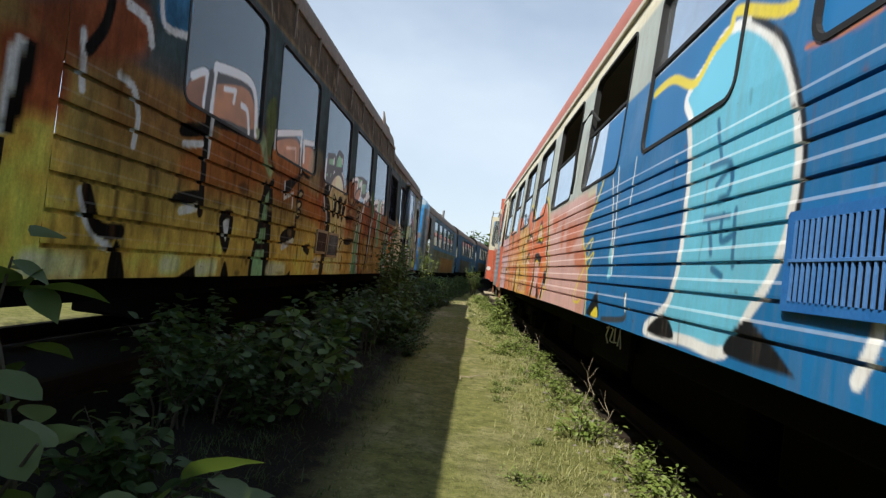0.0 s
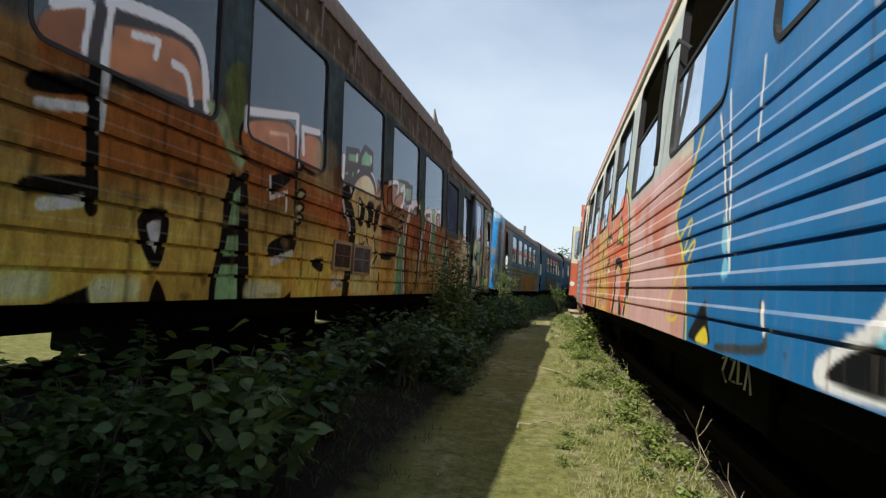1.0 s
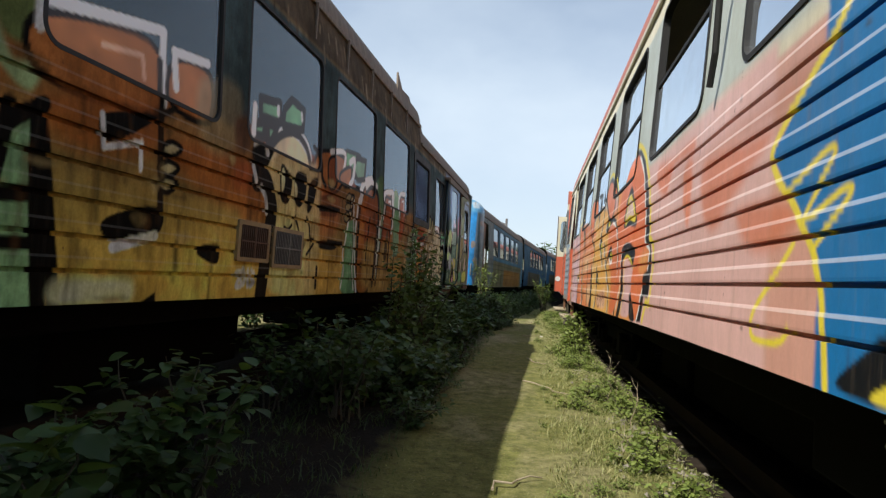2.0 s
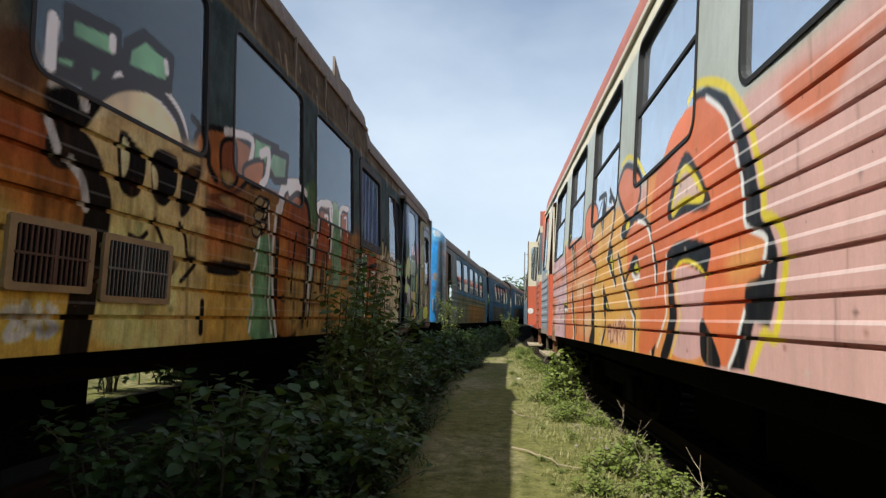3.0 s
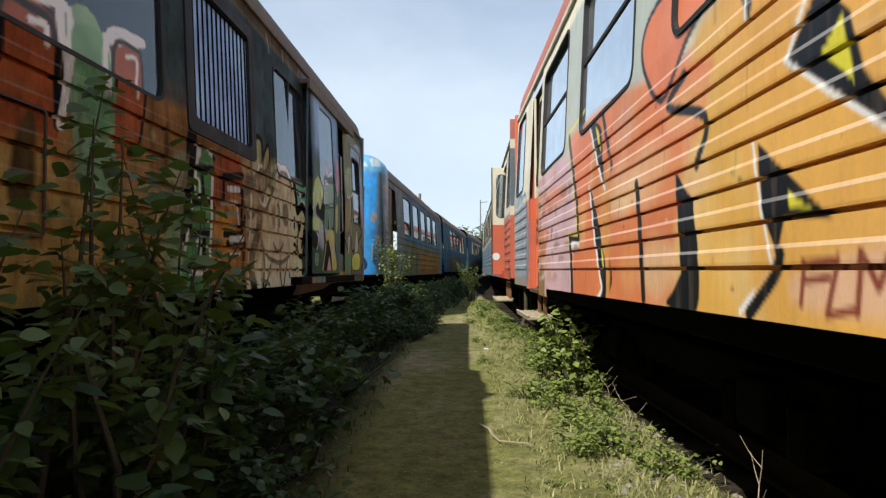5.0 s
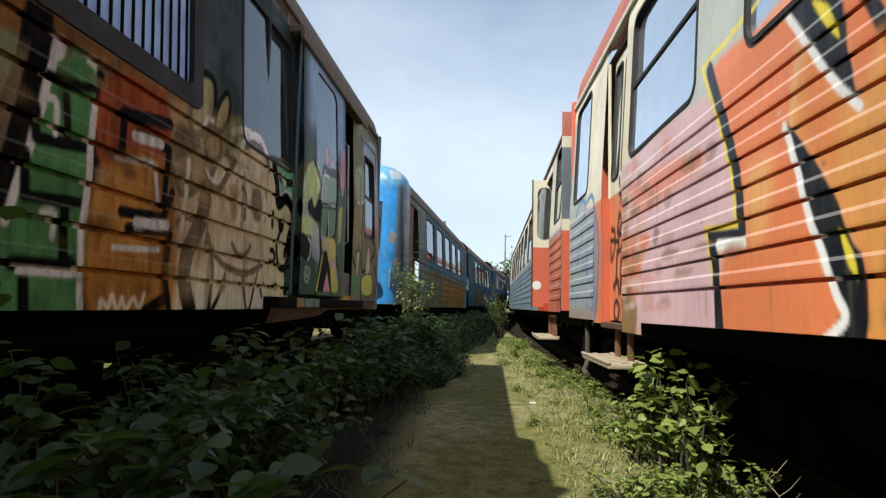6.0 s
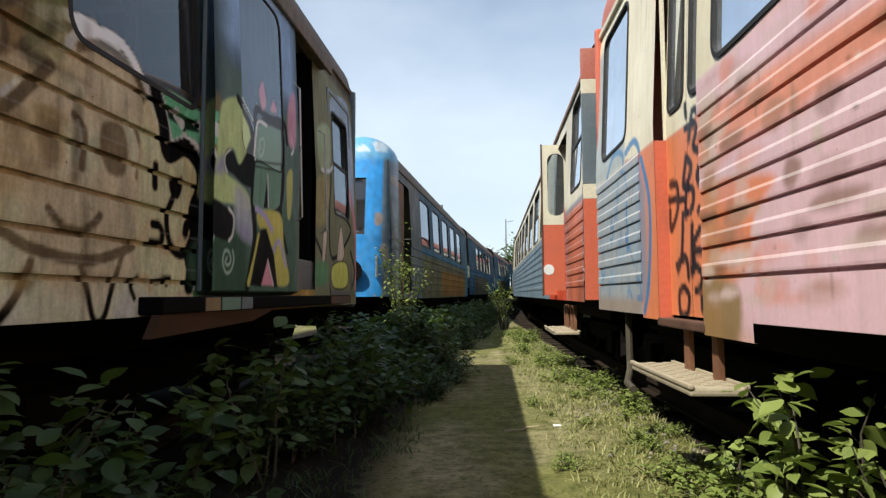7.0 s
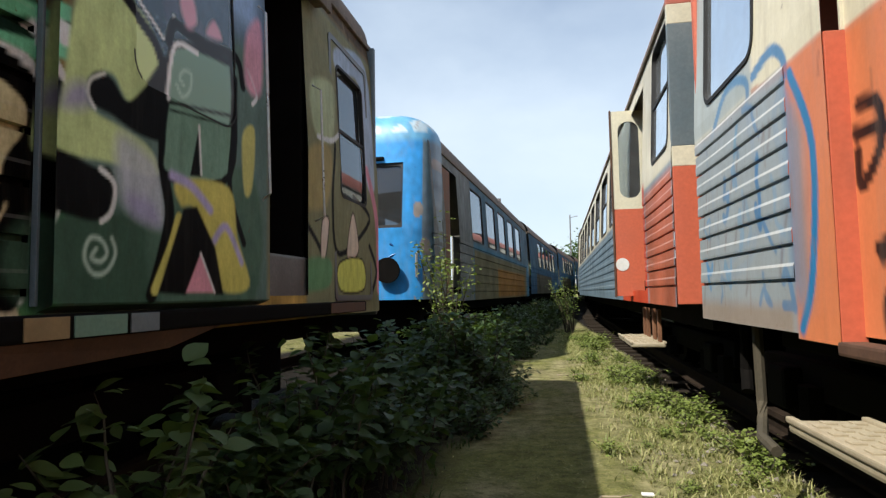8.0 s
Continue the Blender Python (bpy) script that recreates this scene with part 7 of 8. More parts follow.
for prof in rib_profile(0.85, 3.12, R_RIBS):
    side_sheet("side_panel", -1, 15.62, 16.95, prof, RIGHT, R_HOLES, M_NEW, right_car, ledge_glint=0.55)
for i, w in enumerate(R_WINS):
    coach_window(-1, w, RIGHT, M_GLASS_R, right_car, True, i in (5, 4))
coach_window(-1, R_CAB, RIGHT, M_GLASS_R, right_car)
roof(-1, -5, 16.95, HALF, M_RED, right_car, 3.12, 3.9, M_CREAM)
shell(-1, -5, 16.9, HALF, right_car, holes=R_WINS, boxes=((0.4, 3.2), (3.6, 6.0), (6.3, 9.0), (9.2, 10.4)))
end_wall(-1, 16.9, HALF, M_ORANGE, right_car)
for u in (-1.5, 12.2, 15.9):
    bogie(-1, u, HALF, right_car)
for u in np.arange(0.5, 13.5, 1.81):
    seat_row(-1, u, HALF, right_car)


# ---- cars further off ----
def far_coach(s, m, length, low, high, roof_mat, label, ribs, z_low=0.92, extra=(), roof_z=3.1, first_win=1.6, pitch=1.75, seed=1, door_at=None, more=(), roof_from=0.0):
    """A whole coach seen further down the line."""
    car = tagged(new("railcar"), label, "railcar")
    car.matrix_world = m
    sheet = Sheet(0, length)
    sheet.wash(low, -1, length + 1, 0, 4)
    sheet.wash(high, -1, length + 1, 1.9, 4, 0.03)
    for colour, a, b, c, d in extra:
        sheet.wash(colour, a, b, c, d, 0.06)
    sheet.speckle(seed, 0.5, 0.35)
    wins = list(more)
    u = first_win
    while u + 1.4 < length - 0.8:
        if not (door_at and u < door_at[1] + 0.1 and u + 1.25 > door_at[0] - 0.1):
            wins.append((u, u + 1.25, 1.97, 2.93))
        u += pitch
    sheet.stamp()
    holes = [(*w, 0.09) for w in wins]
    if door_at:
        holes.append((door_at[0], door_at[1], 1.02, 2.92, 0.03))
    for prof in rib_profile(z_low, 3.12, ribs):
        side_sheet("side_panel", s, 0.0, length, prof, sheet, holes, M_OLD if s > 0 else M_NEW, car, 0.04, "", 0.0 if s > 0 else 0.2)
    for w in wins:
        coach_window(s, w, sheet, M_GLASS_L if s > 0 else M_GLASS_R, car, s < 0)
    roof(s, roof_from, length, HALF, roof_mat, car, roof_z, 3.62)
    shell(s, 0, length, HALF, car, holes=wins)
    for ub in (2.2, length - 2.2):
        bogie(s, ub, HALF, car)
    return car, sheet


ROW_L = []
y = 21.4
for i, length in enumerate((13.4, 13.6, 13.6, 13.6)):
    x0, x1 = left_line(y), left_line(y + length)
    m = pose(x0, y, 0.012 * max(0, y - 30), 0, 0, -math.degrees(math.atan2(x1 - x0, length)))
    tint = (("5a8aa6", "68879a"), ("3a6488", "456a85"), ("2f6390", "3f6a8a"), ("2a6aa0", "386a90"))[i]
    extra = [("7f7a5f", 3.0, 12.6, 0.8, 1.85), ("a5793f", 6.0, 12.0, 0.9, 1.6), ("8a9090", 0.0, 3.0, 0.8, 3.2)] if i == 0 else [("5b5a50", 2.0, 9.0, 0.8, 1.7)]
    ROW_L.append(far_coach(1, m, length, *tint, M_ROOF, "faded blue railcar with grimy sides in a long row", L_RIBS, 0.9, extra, seed=i + 3, first_win=2.9, door_at=(0.75, 1.75) if i == 0 else None, roof_from=0.5 if i == 0 else 0.0))
    y += length + 0.7
y = 17.6
for i, length in enumerate((19.5, 18.0, 18.0)):
    x0, x1 = right_line(y), right_line(y + length)
    m = pose(x0, y, 0.012 * max(0, y - 30), 0, 0, -math.degrees(math.atan2(x1 - x0, length)))
    extra = [("b8654a", 0.0, 1.35, 0.8, 1.9), ("6d8494", 3.6, 20, 0.8, 1.9), ("c9482a", 1.35, 3.6, 0.8, 2.0)] if i == 0 else [("8795a0", 2.0, 15.0, 0.8, 1.8)]
    far_coach(-1, m, length, "7f8f9a", "d2cbb4", M_RED, "cream railcar with grey-blue sprayed sides in a row", R_RIBS, 0.9, extra, seed=i + 9, first_win=4.0, pitch=1.81, door_at=(1.5, 2.55) if i == 0 else None, more=((0.14, 0.92, 2.05, 3.0),) if i == 0 else ())
    y += length + 0.7

# ---- plants ----


def leaf_shape():
    """One pointed leaf, folded a little along its midrib, of unit length."""
    half = ((0.0, 0.0, 0.0), (0.17, 0.1, 0.05), (0.31, 0.28, 0.08), (0.35, 0.48, 0.06), (0.27, 0.7, 0.03), (0.12, 0.89, -0.03), (0.0, 1.05, -0.1))
    v = np.array([*half, *[(-x, y, z) for x, y, z in half[-2:0:-1]], (0, 0.35, -0.01), (0, 0.7, -0.02)])
    f = np.array([(0, 1, 12), (1, 2, 12), (2, 3, 12), (3, 13, 12), (3, 4, 13), (4, 5, 13), (5, 6, 13), (6, 7, 13), (7, 8, 13), (8, 9, 13), (9, 12, 13), (9, 10, 12), (10, 11, 12), (11, 0, 12)])
    return v, f


def leaf_cloud(name, spots, ways, sizes, rng, material, parent, tilt=0.7):
    """Many leaves in one mesh, each at its own place, size and slant."""
    lv, lf = leaf_shape()
    n = len(spots)
    spin = rng.uniform(0, 2 * np.pi, n)
    y_ax = np.stack([np.cos(spin), np.sin(spin), rng.uniform(-0.5, 0.25, n)], axis=1) + 0.5 * ways
    y_ax /= np.linalg.norm(y_ax, axis=1)[:, None]
    up = np.stack([rng.normal(0, tilt * 0.6, n), rng.normal(0, tilt * 0.6, n), np.ones(n)], axis=1)
    x_ax = np.cross(y_ax, up)
    x_ax /= np.linalg.norm(x_ax, axis=1)[:, None]
    z_ax = np.cross(x_ax, y_ax)
    verts = spots[:, None] + sizes[:, None, None] * (lv[None, :, 0:1] * x_ax[:, None] + lv[None, :, 1:2] * y_ax[:, None] + lv[None, :, 2:3] * z_ax[:, None])
    faces = (lf[None] + (np.arange(n) * len(lv))[:, None, None]).reshape(-1, 3)
    return mesh_part(name, verts.reshape(-1, 3), faces, material, parent, "", None, True)


def bush(seed, height, spread, stems, leaves, size, leaf, label, category="bush", arch=0.5):
    """A shrub: arching woody stems with leaves along them."""
    rng = np.random.default_rng(seed)
    base = tagged(new("bush"), label, category)
    bm = bmesh.new()
    spots, ways = [], []
    for _ in range(stems):
        a = rng.uniform(0, 2 * np.pi)
        out, h = spread * rng.uniform(0.2, 1.0), height * rng.uniform(0.55, 1.0)
        b = np.array([rng.normal(0, spread * 0.18), rng.normal(0, spread * 0.18), -0.03])
        pts = []
        for k in range(6):
            t = k / 5
            pts.append(b + np.array([math.cos(a) * out * t ** 1.3, math.sin(a) * out * t ** 1.3, h * (t * (1 + arch) - arch * t * t)]) + rng.normal(0, 0.012, 3) * (k > 0))
        add_tube(bm, pts, (0.007 * (0.6 + height), 0.002), 5)
        pts = np.array(pts)
        for _ in range(leaves):
            t = rng.uniform(0.18, 1.0) ** 0.8 * 5
            i = min(int(t), 4)
            p = pts[i] + (pts[i + 1] - pts[i]) * (t - i)
            off = rng.normal(0, 1, 3)
            off /= np.linalg.norm(off)
            spots.append(p + off * rng.uniform(0.0, 0.11) * (0.6 + 0.5 * height))
            ways.append(off)
    part("stem", bm, M_STEM, base)
    leaf_cloud("foliage", np.array(spots), np.array(ways), size * rng.uniform(0.5, 1.15, len(spots)), rng, leaf, base)
    return base


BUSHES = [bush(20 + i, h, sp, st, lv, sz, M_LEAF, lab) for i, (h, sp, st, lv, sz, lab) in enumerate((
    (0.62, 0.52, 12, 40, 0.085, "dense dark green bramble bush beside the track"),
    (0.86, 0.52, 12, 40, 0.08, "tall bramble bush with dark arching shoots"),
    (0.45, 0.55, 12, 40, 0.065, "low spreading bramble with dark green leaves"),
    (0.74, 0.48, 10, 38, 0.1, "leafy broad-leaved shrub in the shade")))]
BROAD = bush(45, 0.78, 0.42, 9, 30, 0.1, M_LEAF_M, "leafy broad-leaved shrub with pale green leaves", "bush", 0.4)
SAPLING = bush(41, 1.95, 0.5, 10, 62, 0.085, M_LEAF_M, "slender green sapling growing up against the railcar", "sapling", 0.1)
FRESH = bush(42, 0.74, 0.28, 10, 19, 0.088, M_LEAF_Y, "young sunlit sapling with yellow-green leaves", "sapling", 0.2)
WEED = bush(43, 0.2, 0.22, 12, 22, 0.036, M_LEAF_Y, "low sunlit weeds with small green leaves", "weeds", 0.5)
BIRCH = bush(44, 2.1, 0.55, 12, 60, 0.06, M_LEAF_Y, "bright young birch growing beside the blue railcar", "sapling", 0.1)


def set_down(ob, x, y, z, turn, size):
    """Stands the first of a kind at its place."""
    ob.matrix_world = pose(x, y, z, 0, 0, turn) @ Matrix.Diagonal((size, size, size, 1))


rng = np.random.default_rng(5)
used = [False] * 4
y = 1.6
while y < 46:
    for x_off, chance in ((0.25, 0.85), (0.62, 0.75), (0.98, 0.35)):
        if rng.random() > chance:
            continue
        k = int(rng.integers(0, 4)) if x_off < 0.9 else 2
        x = left_line(y) + x_off + rng.normal(0, 0.07)
        if y < 3.2 or (y < 3.9 and x_off > 0.5) or 5.5 < y < 7.2 or (11.8 < y < 16.2 and x_off > 0.5) or 14.0 < y < 14.9:
            continue
        yy, turn, size = y + rng.normal(0, 0.12), rng.uniform(0, 360), rng.uniform(0.75, 1.1) * (1.0 if x_off < 0.9 else 0.7)
        z = ground_height(x, yy) - 0.02
        if not used[k]:
            used[k] = True
            set_down(BUSHES[k], x, yy, z, turn, size)
            BUSHES[k]["group"] = "bushes along the left track"
        else:
            c = copy_thing(BUSHES[k], pose(x, yy, z, 0, 0, turn))
            c.scale = (size, size, size)
    y += 0.46 if y < 24 else 0.7
set_down(SAPLING, -1.0, 10.3, 0.0, 20, 1.0)
for x, yy, size in ((-1.1, 9.7, 0.85), (-1.05, 10.95, 0.92)):
    c = copy_thing(SAPLING, pose(x, yy, 0, 0, 0, 77 * yy))
    c.scale = (size, size, size)
for k, x, yy, turn, size in ((3, -1.1, 2.1, 140, 0.75), (0, -0.7, 8.4, 60, 0.7), (1, -1.2, 13.1, 120, 0.95), (3, -1.05, 15.7, 210, 0.85)):
    c = copy_thing(BUSHES[k], pose(x, yy, ground_height(x, yy) - 0.02, 0, 0, turn))
    c.scale = (size, size, size)
set_down(BROAD, -0.82, 8.8, ground_height(-0.82, 8.8) - 0.02, 10, 0.95)
for x, yy, turn, size in ((-0.98, 1.12, 40, 1.45), (-0.6, 9.2, 170, 0.8), (-1.2, 15.05, 300, 1.05), (-1.0, 4.0, 200, 1.1)):
    c = copy_thing(BROAD, pose(x, yy, ground_height(x, yy) - 0.02, 0, 0, turn))
    c.scale = (size, size, size)
for k, x, yy, turn, size in ((3, -1.2, 13.8, 25, 0.85), (0, -0.95, 13.55, 200, 0.75)):
    c = copy_thing(BUSHES[k], pose(x, yy, ground_height(x, yy) - 0.02, 0, 0, turn))
    c.scale = (size, size, size)
# added row behind the left track, masking the bright ground under the cars
for k, yy in ((1, 12.6), (3, 13.8), (0, 15.1), (1, 16.2), (3, 17.5), (0, 18.6), (1, 19.8), (3, 21.0), (0, 22.3)):
    c = copy_thing(BUSHES[k], pose(-5.15 + 0.03 * yy, yy, ground_height(-4.7, yy) - 0.02, 0, 0, 70 * yy))
    c.scale = (1.15, 1.15, 1.0)
set_down(BIRCH, -1.0, 20.7, 0.0, 70, 1.0)
set_down(FRESH, 1.12, 13.95, 0.0, 0, 1.0)
for x, yy, size in ((1.2, 13.55, 0.85), (1.0, 14.2, 0.6), (1.25, 13.1, 0.38)):
    c = copy_thing(FRESH, pose(x, yy, 0, 0, 0, 100 * yy))
    c.scale = (size, size, size)
far_clump = copy_thing(BIRCH, pose(0.85, 29, 0.0, 0, 0, 10))
far_clump.scale = (0.9, 0.9, 0.8)
first = True
for i in range(185):
    yy = rng.uniform(2.0, 27)
    x = 1.34 - abs(rng.normal(0, 0.28)) if i < 105 else rng.uniform(0.5, 1.3)
    size, turn = rng.uniform(0.5, 1.15) if i < 105 else rng.uniform(0.25, 0.55), rng.uniform(0, 360)
    if first:
        set_down(WEED, x, yy, 0, turn, size)
        WEED["group"] = "weeds on the sunny verge"
        first = False
    else:
        c = copy_thing(WEED, pose(x, yy, ground_height(x, yy) - 0.01, 0, 0, turn))
        c.scale = (size, size, size * rng.uniform(0.7, 1.2))


def grass(name, n, x0, x1, y0, y1, h0, h1, seed, material, label, bias=1.0):
    """Thin bent blades of grass over a strip of ground, in uneven tufts."""
    rng = np.random.default_rng(seed)
    tufts = np.stack([x0 + (x1 - x0) * rng.random(n // 9) ** bias, y0 + (y1 - y0) * rng.random(n // 9) ** 1.3], axis=1)
    p = tufts[rng.integers(0, len(tufts), n)] + rng.normal(0, 0.045, (n, 2))
    z = np.array([ground_height(a, b) for a, b in p]) - 0.008
    h = rng.uniform(h0, h1, n) * rng.uniform(0.5, 1.0, n)
    a, w = rng.uniform(0, 2 * np.pi, n), rng.uniform(0.0012, 0.003, n) * (1 + (p[:, 1] - y0) * 0.07)
    lean_x, lean_y = np.cos(a) * h * rng.uniform(0.2, 1.6, n), np.sin(a) * h * rng.uniform(0.2, 1.6, n)
    sx, sy = -np.sin(a) * w, np.cos(a) * w
    v = np.zeros((n, 5, 3))
    for k, (t, ww) in enumerate(((0, 1), (0, -1), (0.55, 0.7), (0.55, -0.7), (1, 0))):
        v[:, k, 0] = p[:, 0] + lean_x * t ** 2 + sx * ww
        v[:, k, 1] = p[:, 1] + lean_y * t ** 2 + sy * ww
        v[:, k, 2] = z + h * (t - 0.2 * t * t)
    f = np.array([(0, 1, 3), (0, 3, 2), (2, 3, 4)])
    faces = (f[None] + (np.arange(n) * 5)[:, None, None]).reshape(-1, 3)
    return tagged(mesh_part(name, v.reshape(-1, 3), faces, material), label, "grass", kind="stuff")


grass("verge_grass", 42000, 0.5, 1.42, 1.0, 30, 0.02, 0.1, 1, M_GRASS, "dry yellow-green grass along the sunny verge", 0.7)
grass("path_grass", 16000, -0.5, 0.7, 1.5, 34, 0.006, 0.026, 2, M_GRASS, "short trodden grass and moss on the path")
# these blades take the dark leaf green, so shade is in their colour
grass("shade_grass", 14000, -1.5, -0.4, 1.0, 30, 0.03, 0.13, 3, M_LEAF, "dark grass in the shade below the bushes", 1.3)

# ---- fittings of the left car ----
M_SILL = plain("dark_rusty_sill_steel", (0.07, 0.032, 0.018), (0.13, 0.065, 0.036), 0.8, 0.1)
M_OCHRE = plain("ochre_frame_paint", (0.3, 0.21, 0.09), (0.2, 0.13, 0.06), 0.6)
M_BLUEP = plain("blue_frame_paint", (0.02, 0.14, 0.42), (0.03, 0.17, 0.46), 0.45)
M_LEDGE = plain("dull_green_patch_paint", (0.12, 0.22, 0.16), (0.16, 0.26, 0.2), 0.6)
M_BLUEBAR = plain("pale_blue_slat_paint", (0.06, 0.2, 0.5), (0.1, 0.24, 0.52), 0.5)
G_BARS = 15
bm = bmesh.new()
ring(bm, 1, rounded(12.06, 13.28, 1.9, 2.98, 0.06), rounded(12.16, 13.18, 2.0, 2.88, 0.05), -0.06, 0.012)
barred = part("window", bm, M_RUBBER, left_car, "window with black upright bars, blue sky reflection painted on its pane")
pane_grid("pane", 1, 12.1, 13.24, 1.94, 2.94, -0.016, LEFT, M_GLASS_L, barred)
for z in (2.86, 1.97):
    bm = bmesh.new()
    add_tube(bm, [(-0.002 + lean(z), 12.1, z), (-0.002 + lean(z), 13.26, z)], 0.012, 6)
    part("bar_rail", bm, M_UNDER, barred)
for k in range(G_BARS):
    u = 12.14 + k * (13.22 - 12.14) / (G_BARS - 1)
    bm = bmesh.new()
    add_tube(bm, [(-0.013, u, 1.95), (-0.013 + lean(2.93), u, 2.93)], 0.0075, 6)
    part("bar", bm, M_UNDER, barred)
dbl = coach_window(1, L_DOUBLE, LEFT, M_GLASS_L, left_car)
bm = bmesh.new()
add_box(bm, (-0.06 + lean(2.4), 14.27, 1.9), (-0.015 + lean(2.4), 14.31, 2.88), 0.006)
part("mullion", bm, M_RUBBER, dbl)
end_win = coach_window(1, L_END, LEFT, M_GLASS_L, left_car, True, corner=0.06)
bm = bmesh.new()
ring(bm, 1, rounded(17.36, 18.24, 0.98, 2.92, 0.05), rounded(17.4, 18.2, 1.02, 2.88, 0.04), -0.01, 0.008)
part("door_seam", bm, M_FRAME, left_car, "grey seam of a shut cab door")
leaf_prof = [(0.98, 0.02), (1.0, 0.075)] + [(1.0 + k * 0.008, 0.08 + lean(1.0 + k * 0.008)) for k in range(1, 246)] + [(2.99, 0.02 + lean(3.0))]
sliding = side_sheet("sliding_door", 1, 14.81, 16.2, leaf_prof, LEFT, [(15.15, 15.85, 1.79, 2.86, 0.1)], M_DOOR, left_car, 0.006, "sliding door leaf sprayed with green lettering, standing half open")
bm = bmesh.new()
ring(bm, 1, rounded(15.14, 15.86, 1.78, 2.87, 0.11), rounded(15.147, 15.853, 1.787, 2.863, 0.103), 0.06, 0.0815)
lw = part("window", bm, M_RUBBER, sliding)
pane_grid("pane", 1, 15.14, 15.86, 1.78, 2.87, 0.074, LEFT, M_GLASS_L, lw)
for u in (14.81, 16.2):
    bm = bmesh.new()
    add_box(bm, (0.004, u - 0.006, 1.0), (0.076 + lean(2.98), u + 0.006, 2.98), 0.003)
    part("door_edge", bm, M_SLATE if u < 15 else M_FRAME, sliding)
bm = bmesh.new()
add_tube(bm, [(0.09, 16.1, 1.5), (0.13, 16.1, 1.53), (0.13 + lean(2.5), 16.1, 2.46), (0.09 + lean(2.5), 16.1, 2.5)], 0.008, 8)
part("handle", bm, M_CHROME, sliding, "dull steel grab rail")
bm = bmesh.new()
add_tube(bm, [(0.0, 17.02, 1.5), (0.06, 17.02, 1.53), (0.06 + lean(2.4), 17.02, 2.36), (lean(2.4), 17.02, 2.4)], 0.008, 8)
part("handrail", bm, M_CHROME, left_car, "dull steel grab rail")
bm = bmesh.new()
add_box(bm, (-0.02 + lean(3.0), 14.7, 2.98), (0.12 + lean(3.0), 17.15, 3.03), 0.01)
add_box(bm, (0.09 + lean(3.0), 14.7, 2.93), (0.12 + lean(3.0), 17.15, 3.0), 0.008)
part("door_runner", bm, M_ROOF, left_car, "rusty runner above the sliding door")
bm = bmesh.new()
add_box(bm, (-0.1, 14.3, 0.9), (0.108, 17.75, 0.975), 0.012)
part("sill_ledge", bm, M_UNDER, left_car, "chipped painted ledge under the sliding door")
for k, (u, w) in enumerate(((14.68, 0.16), (14.86, 0.23), (15.11, 0.15), (17.0, 0.7))):
    bm = bmesh.new()
    add_box(bm, (0.108, u, 0.905), (0.114, u + w, 0.97), 0.002)
    part("ledge_paint", bm, (M_OCHRE, M_LEDGE, M_SLATE, M_SILL)[k], left_car, "faded painted patch")
bm = bmesh.new()
vs = [bm.verts.new(p) for p in ((0.1, 14.3, 0.9), (0.1, 15.7, 0.9), (0.06, 15.4, 0.83), (0.06, 14.3, 0.8), (0.06, 14.3, 0.9), (0.06, 15.7, 0.9), (0.02, 15.4, 0.83), (0.02, 14.3, 0.8))]
for f in ((0, 1, 2, 3), (4, 7, 6, 5), (0, 4, 5, 1), (1, 5, 6, 2), (2, 6, 7, 3), (3, 7, 4, 0)):
    bm.faces.new([vs[i] for i in f])
part("valance", bm, M_SILL, left_car, "dark sloping valance")
bm = bmesh.new()
add_box(bm, (-0.75, 16.1, 1.0), (-0.02, 16.95, 1.26), 0.015)
part("entry_step", bm, M_FRAME, left_car, "worn metal entry step")
# partitions in underframe black put the doorway's dark inside into their colour
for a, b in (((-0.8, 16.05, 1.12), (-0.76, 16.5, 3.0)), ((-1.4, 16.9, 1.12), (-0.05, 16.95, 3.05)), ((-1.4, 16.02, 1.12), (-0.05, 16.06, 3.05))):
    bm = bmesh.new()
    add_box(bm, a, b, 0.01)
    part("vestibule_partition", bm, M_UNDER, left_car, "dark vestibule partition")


def vent(s, u0, u1, z0, z1, parent, rim, bars, label, open_dark=False):
    """A framed louvre with upright bars before a black plate that paints in the opening's dark inside."""
    bm = bmesh.new()
    outer, inner = rounded(u0, u1, z0, z1, 0.01, 1), rounded(u0 + 0.035, u1 - 0.035, z0 + 0.03, z1 - 0.03, 0.008, 1)
    ring(bm, s, outer, inner, -0.01, 0.02)
    v = part("vent", bm, rim, parent, label)
    bm = bmesh.new()
    add_box(bm, (s * 0.012, u0 + 0.03, z0 + 0.025), (s * 0.0155, u1 - 0.03, z1 - 0.025))
    part("backing", bm, M_UNDER, v)
    n = int((u1 - u0 - 0.07) / 0.028)
    for k in range(n):
        u = u0 + 0.05 + k * (u1 - u0 - 0.1) / max(1, n - 1)
        bm = bmesh.new()
        add_box(bm, (s * 0.016, u - 0.004, z0 + 0.03), (s * 0.024, u + 0.004, z1 - 0.03), 0.001)
        part("slat", bm, bars, v)
    bm = bmesh.new()
    add_box(bm, (s * 0.018, (u0 + u1) / 2 - 0.008, z0 + 0.03), (s * 0.027, (u0 + u1) / 2 + 0.008, z1 - 0.03), 0.001)
    add_box(bm, (s * 0.018, u0 + 0.03, (z0 + z1) / 2 - 0.005), (s * 0.026, u1 - 0.03, (z0 + z1) / 2 + 0.005), 0.001)
    part("crossbar", bm, bars, v)


vent(1, 6.93, 7.4, 1.14, 1.42, left_car, M_OCHRE, M_SILL, "framed louvre with dark broken slats")
vent(1, 7.46, 8.02, 1.11, 1.42, left_car, M_OCHRE, M_FRAME, "framed louvre with pale upright slats")
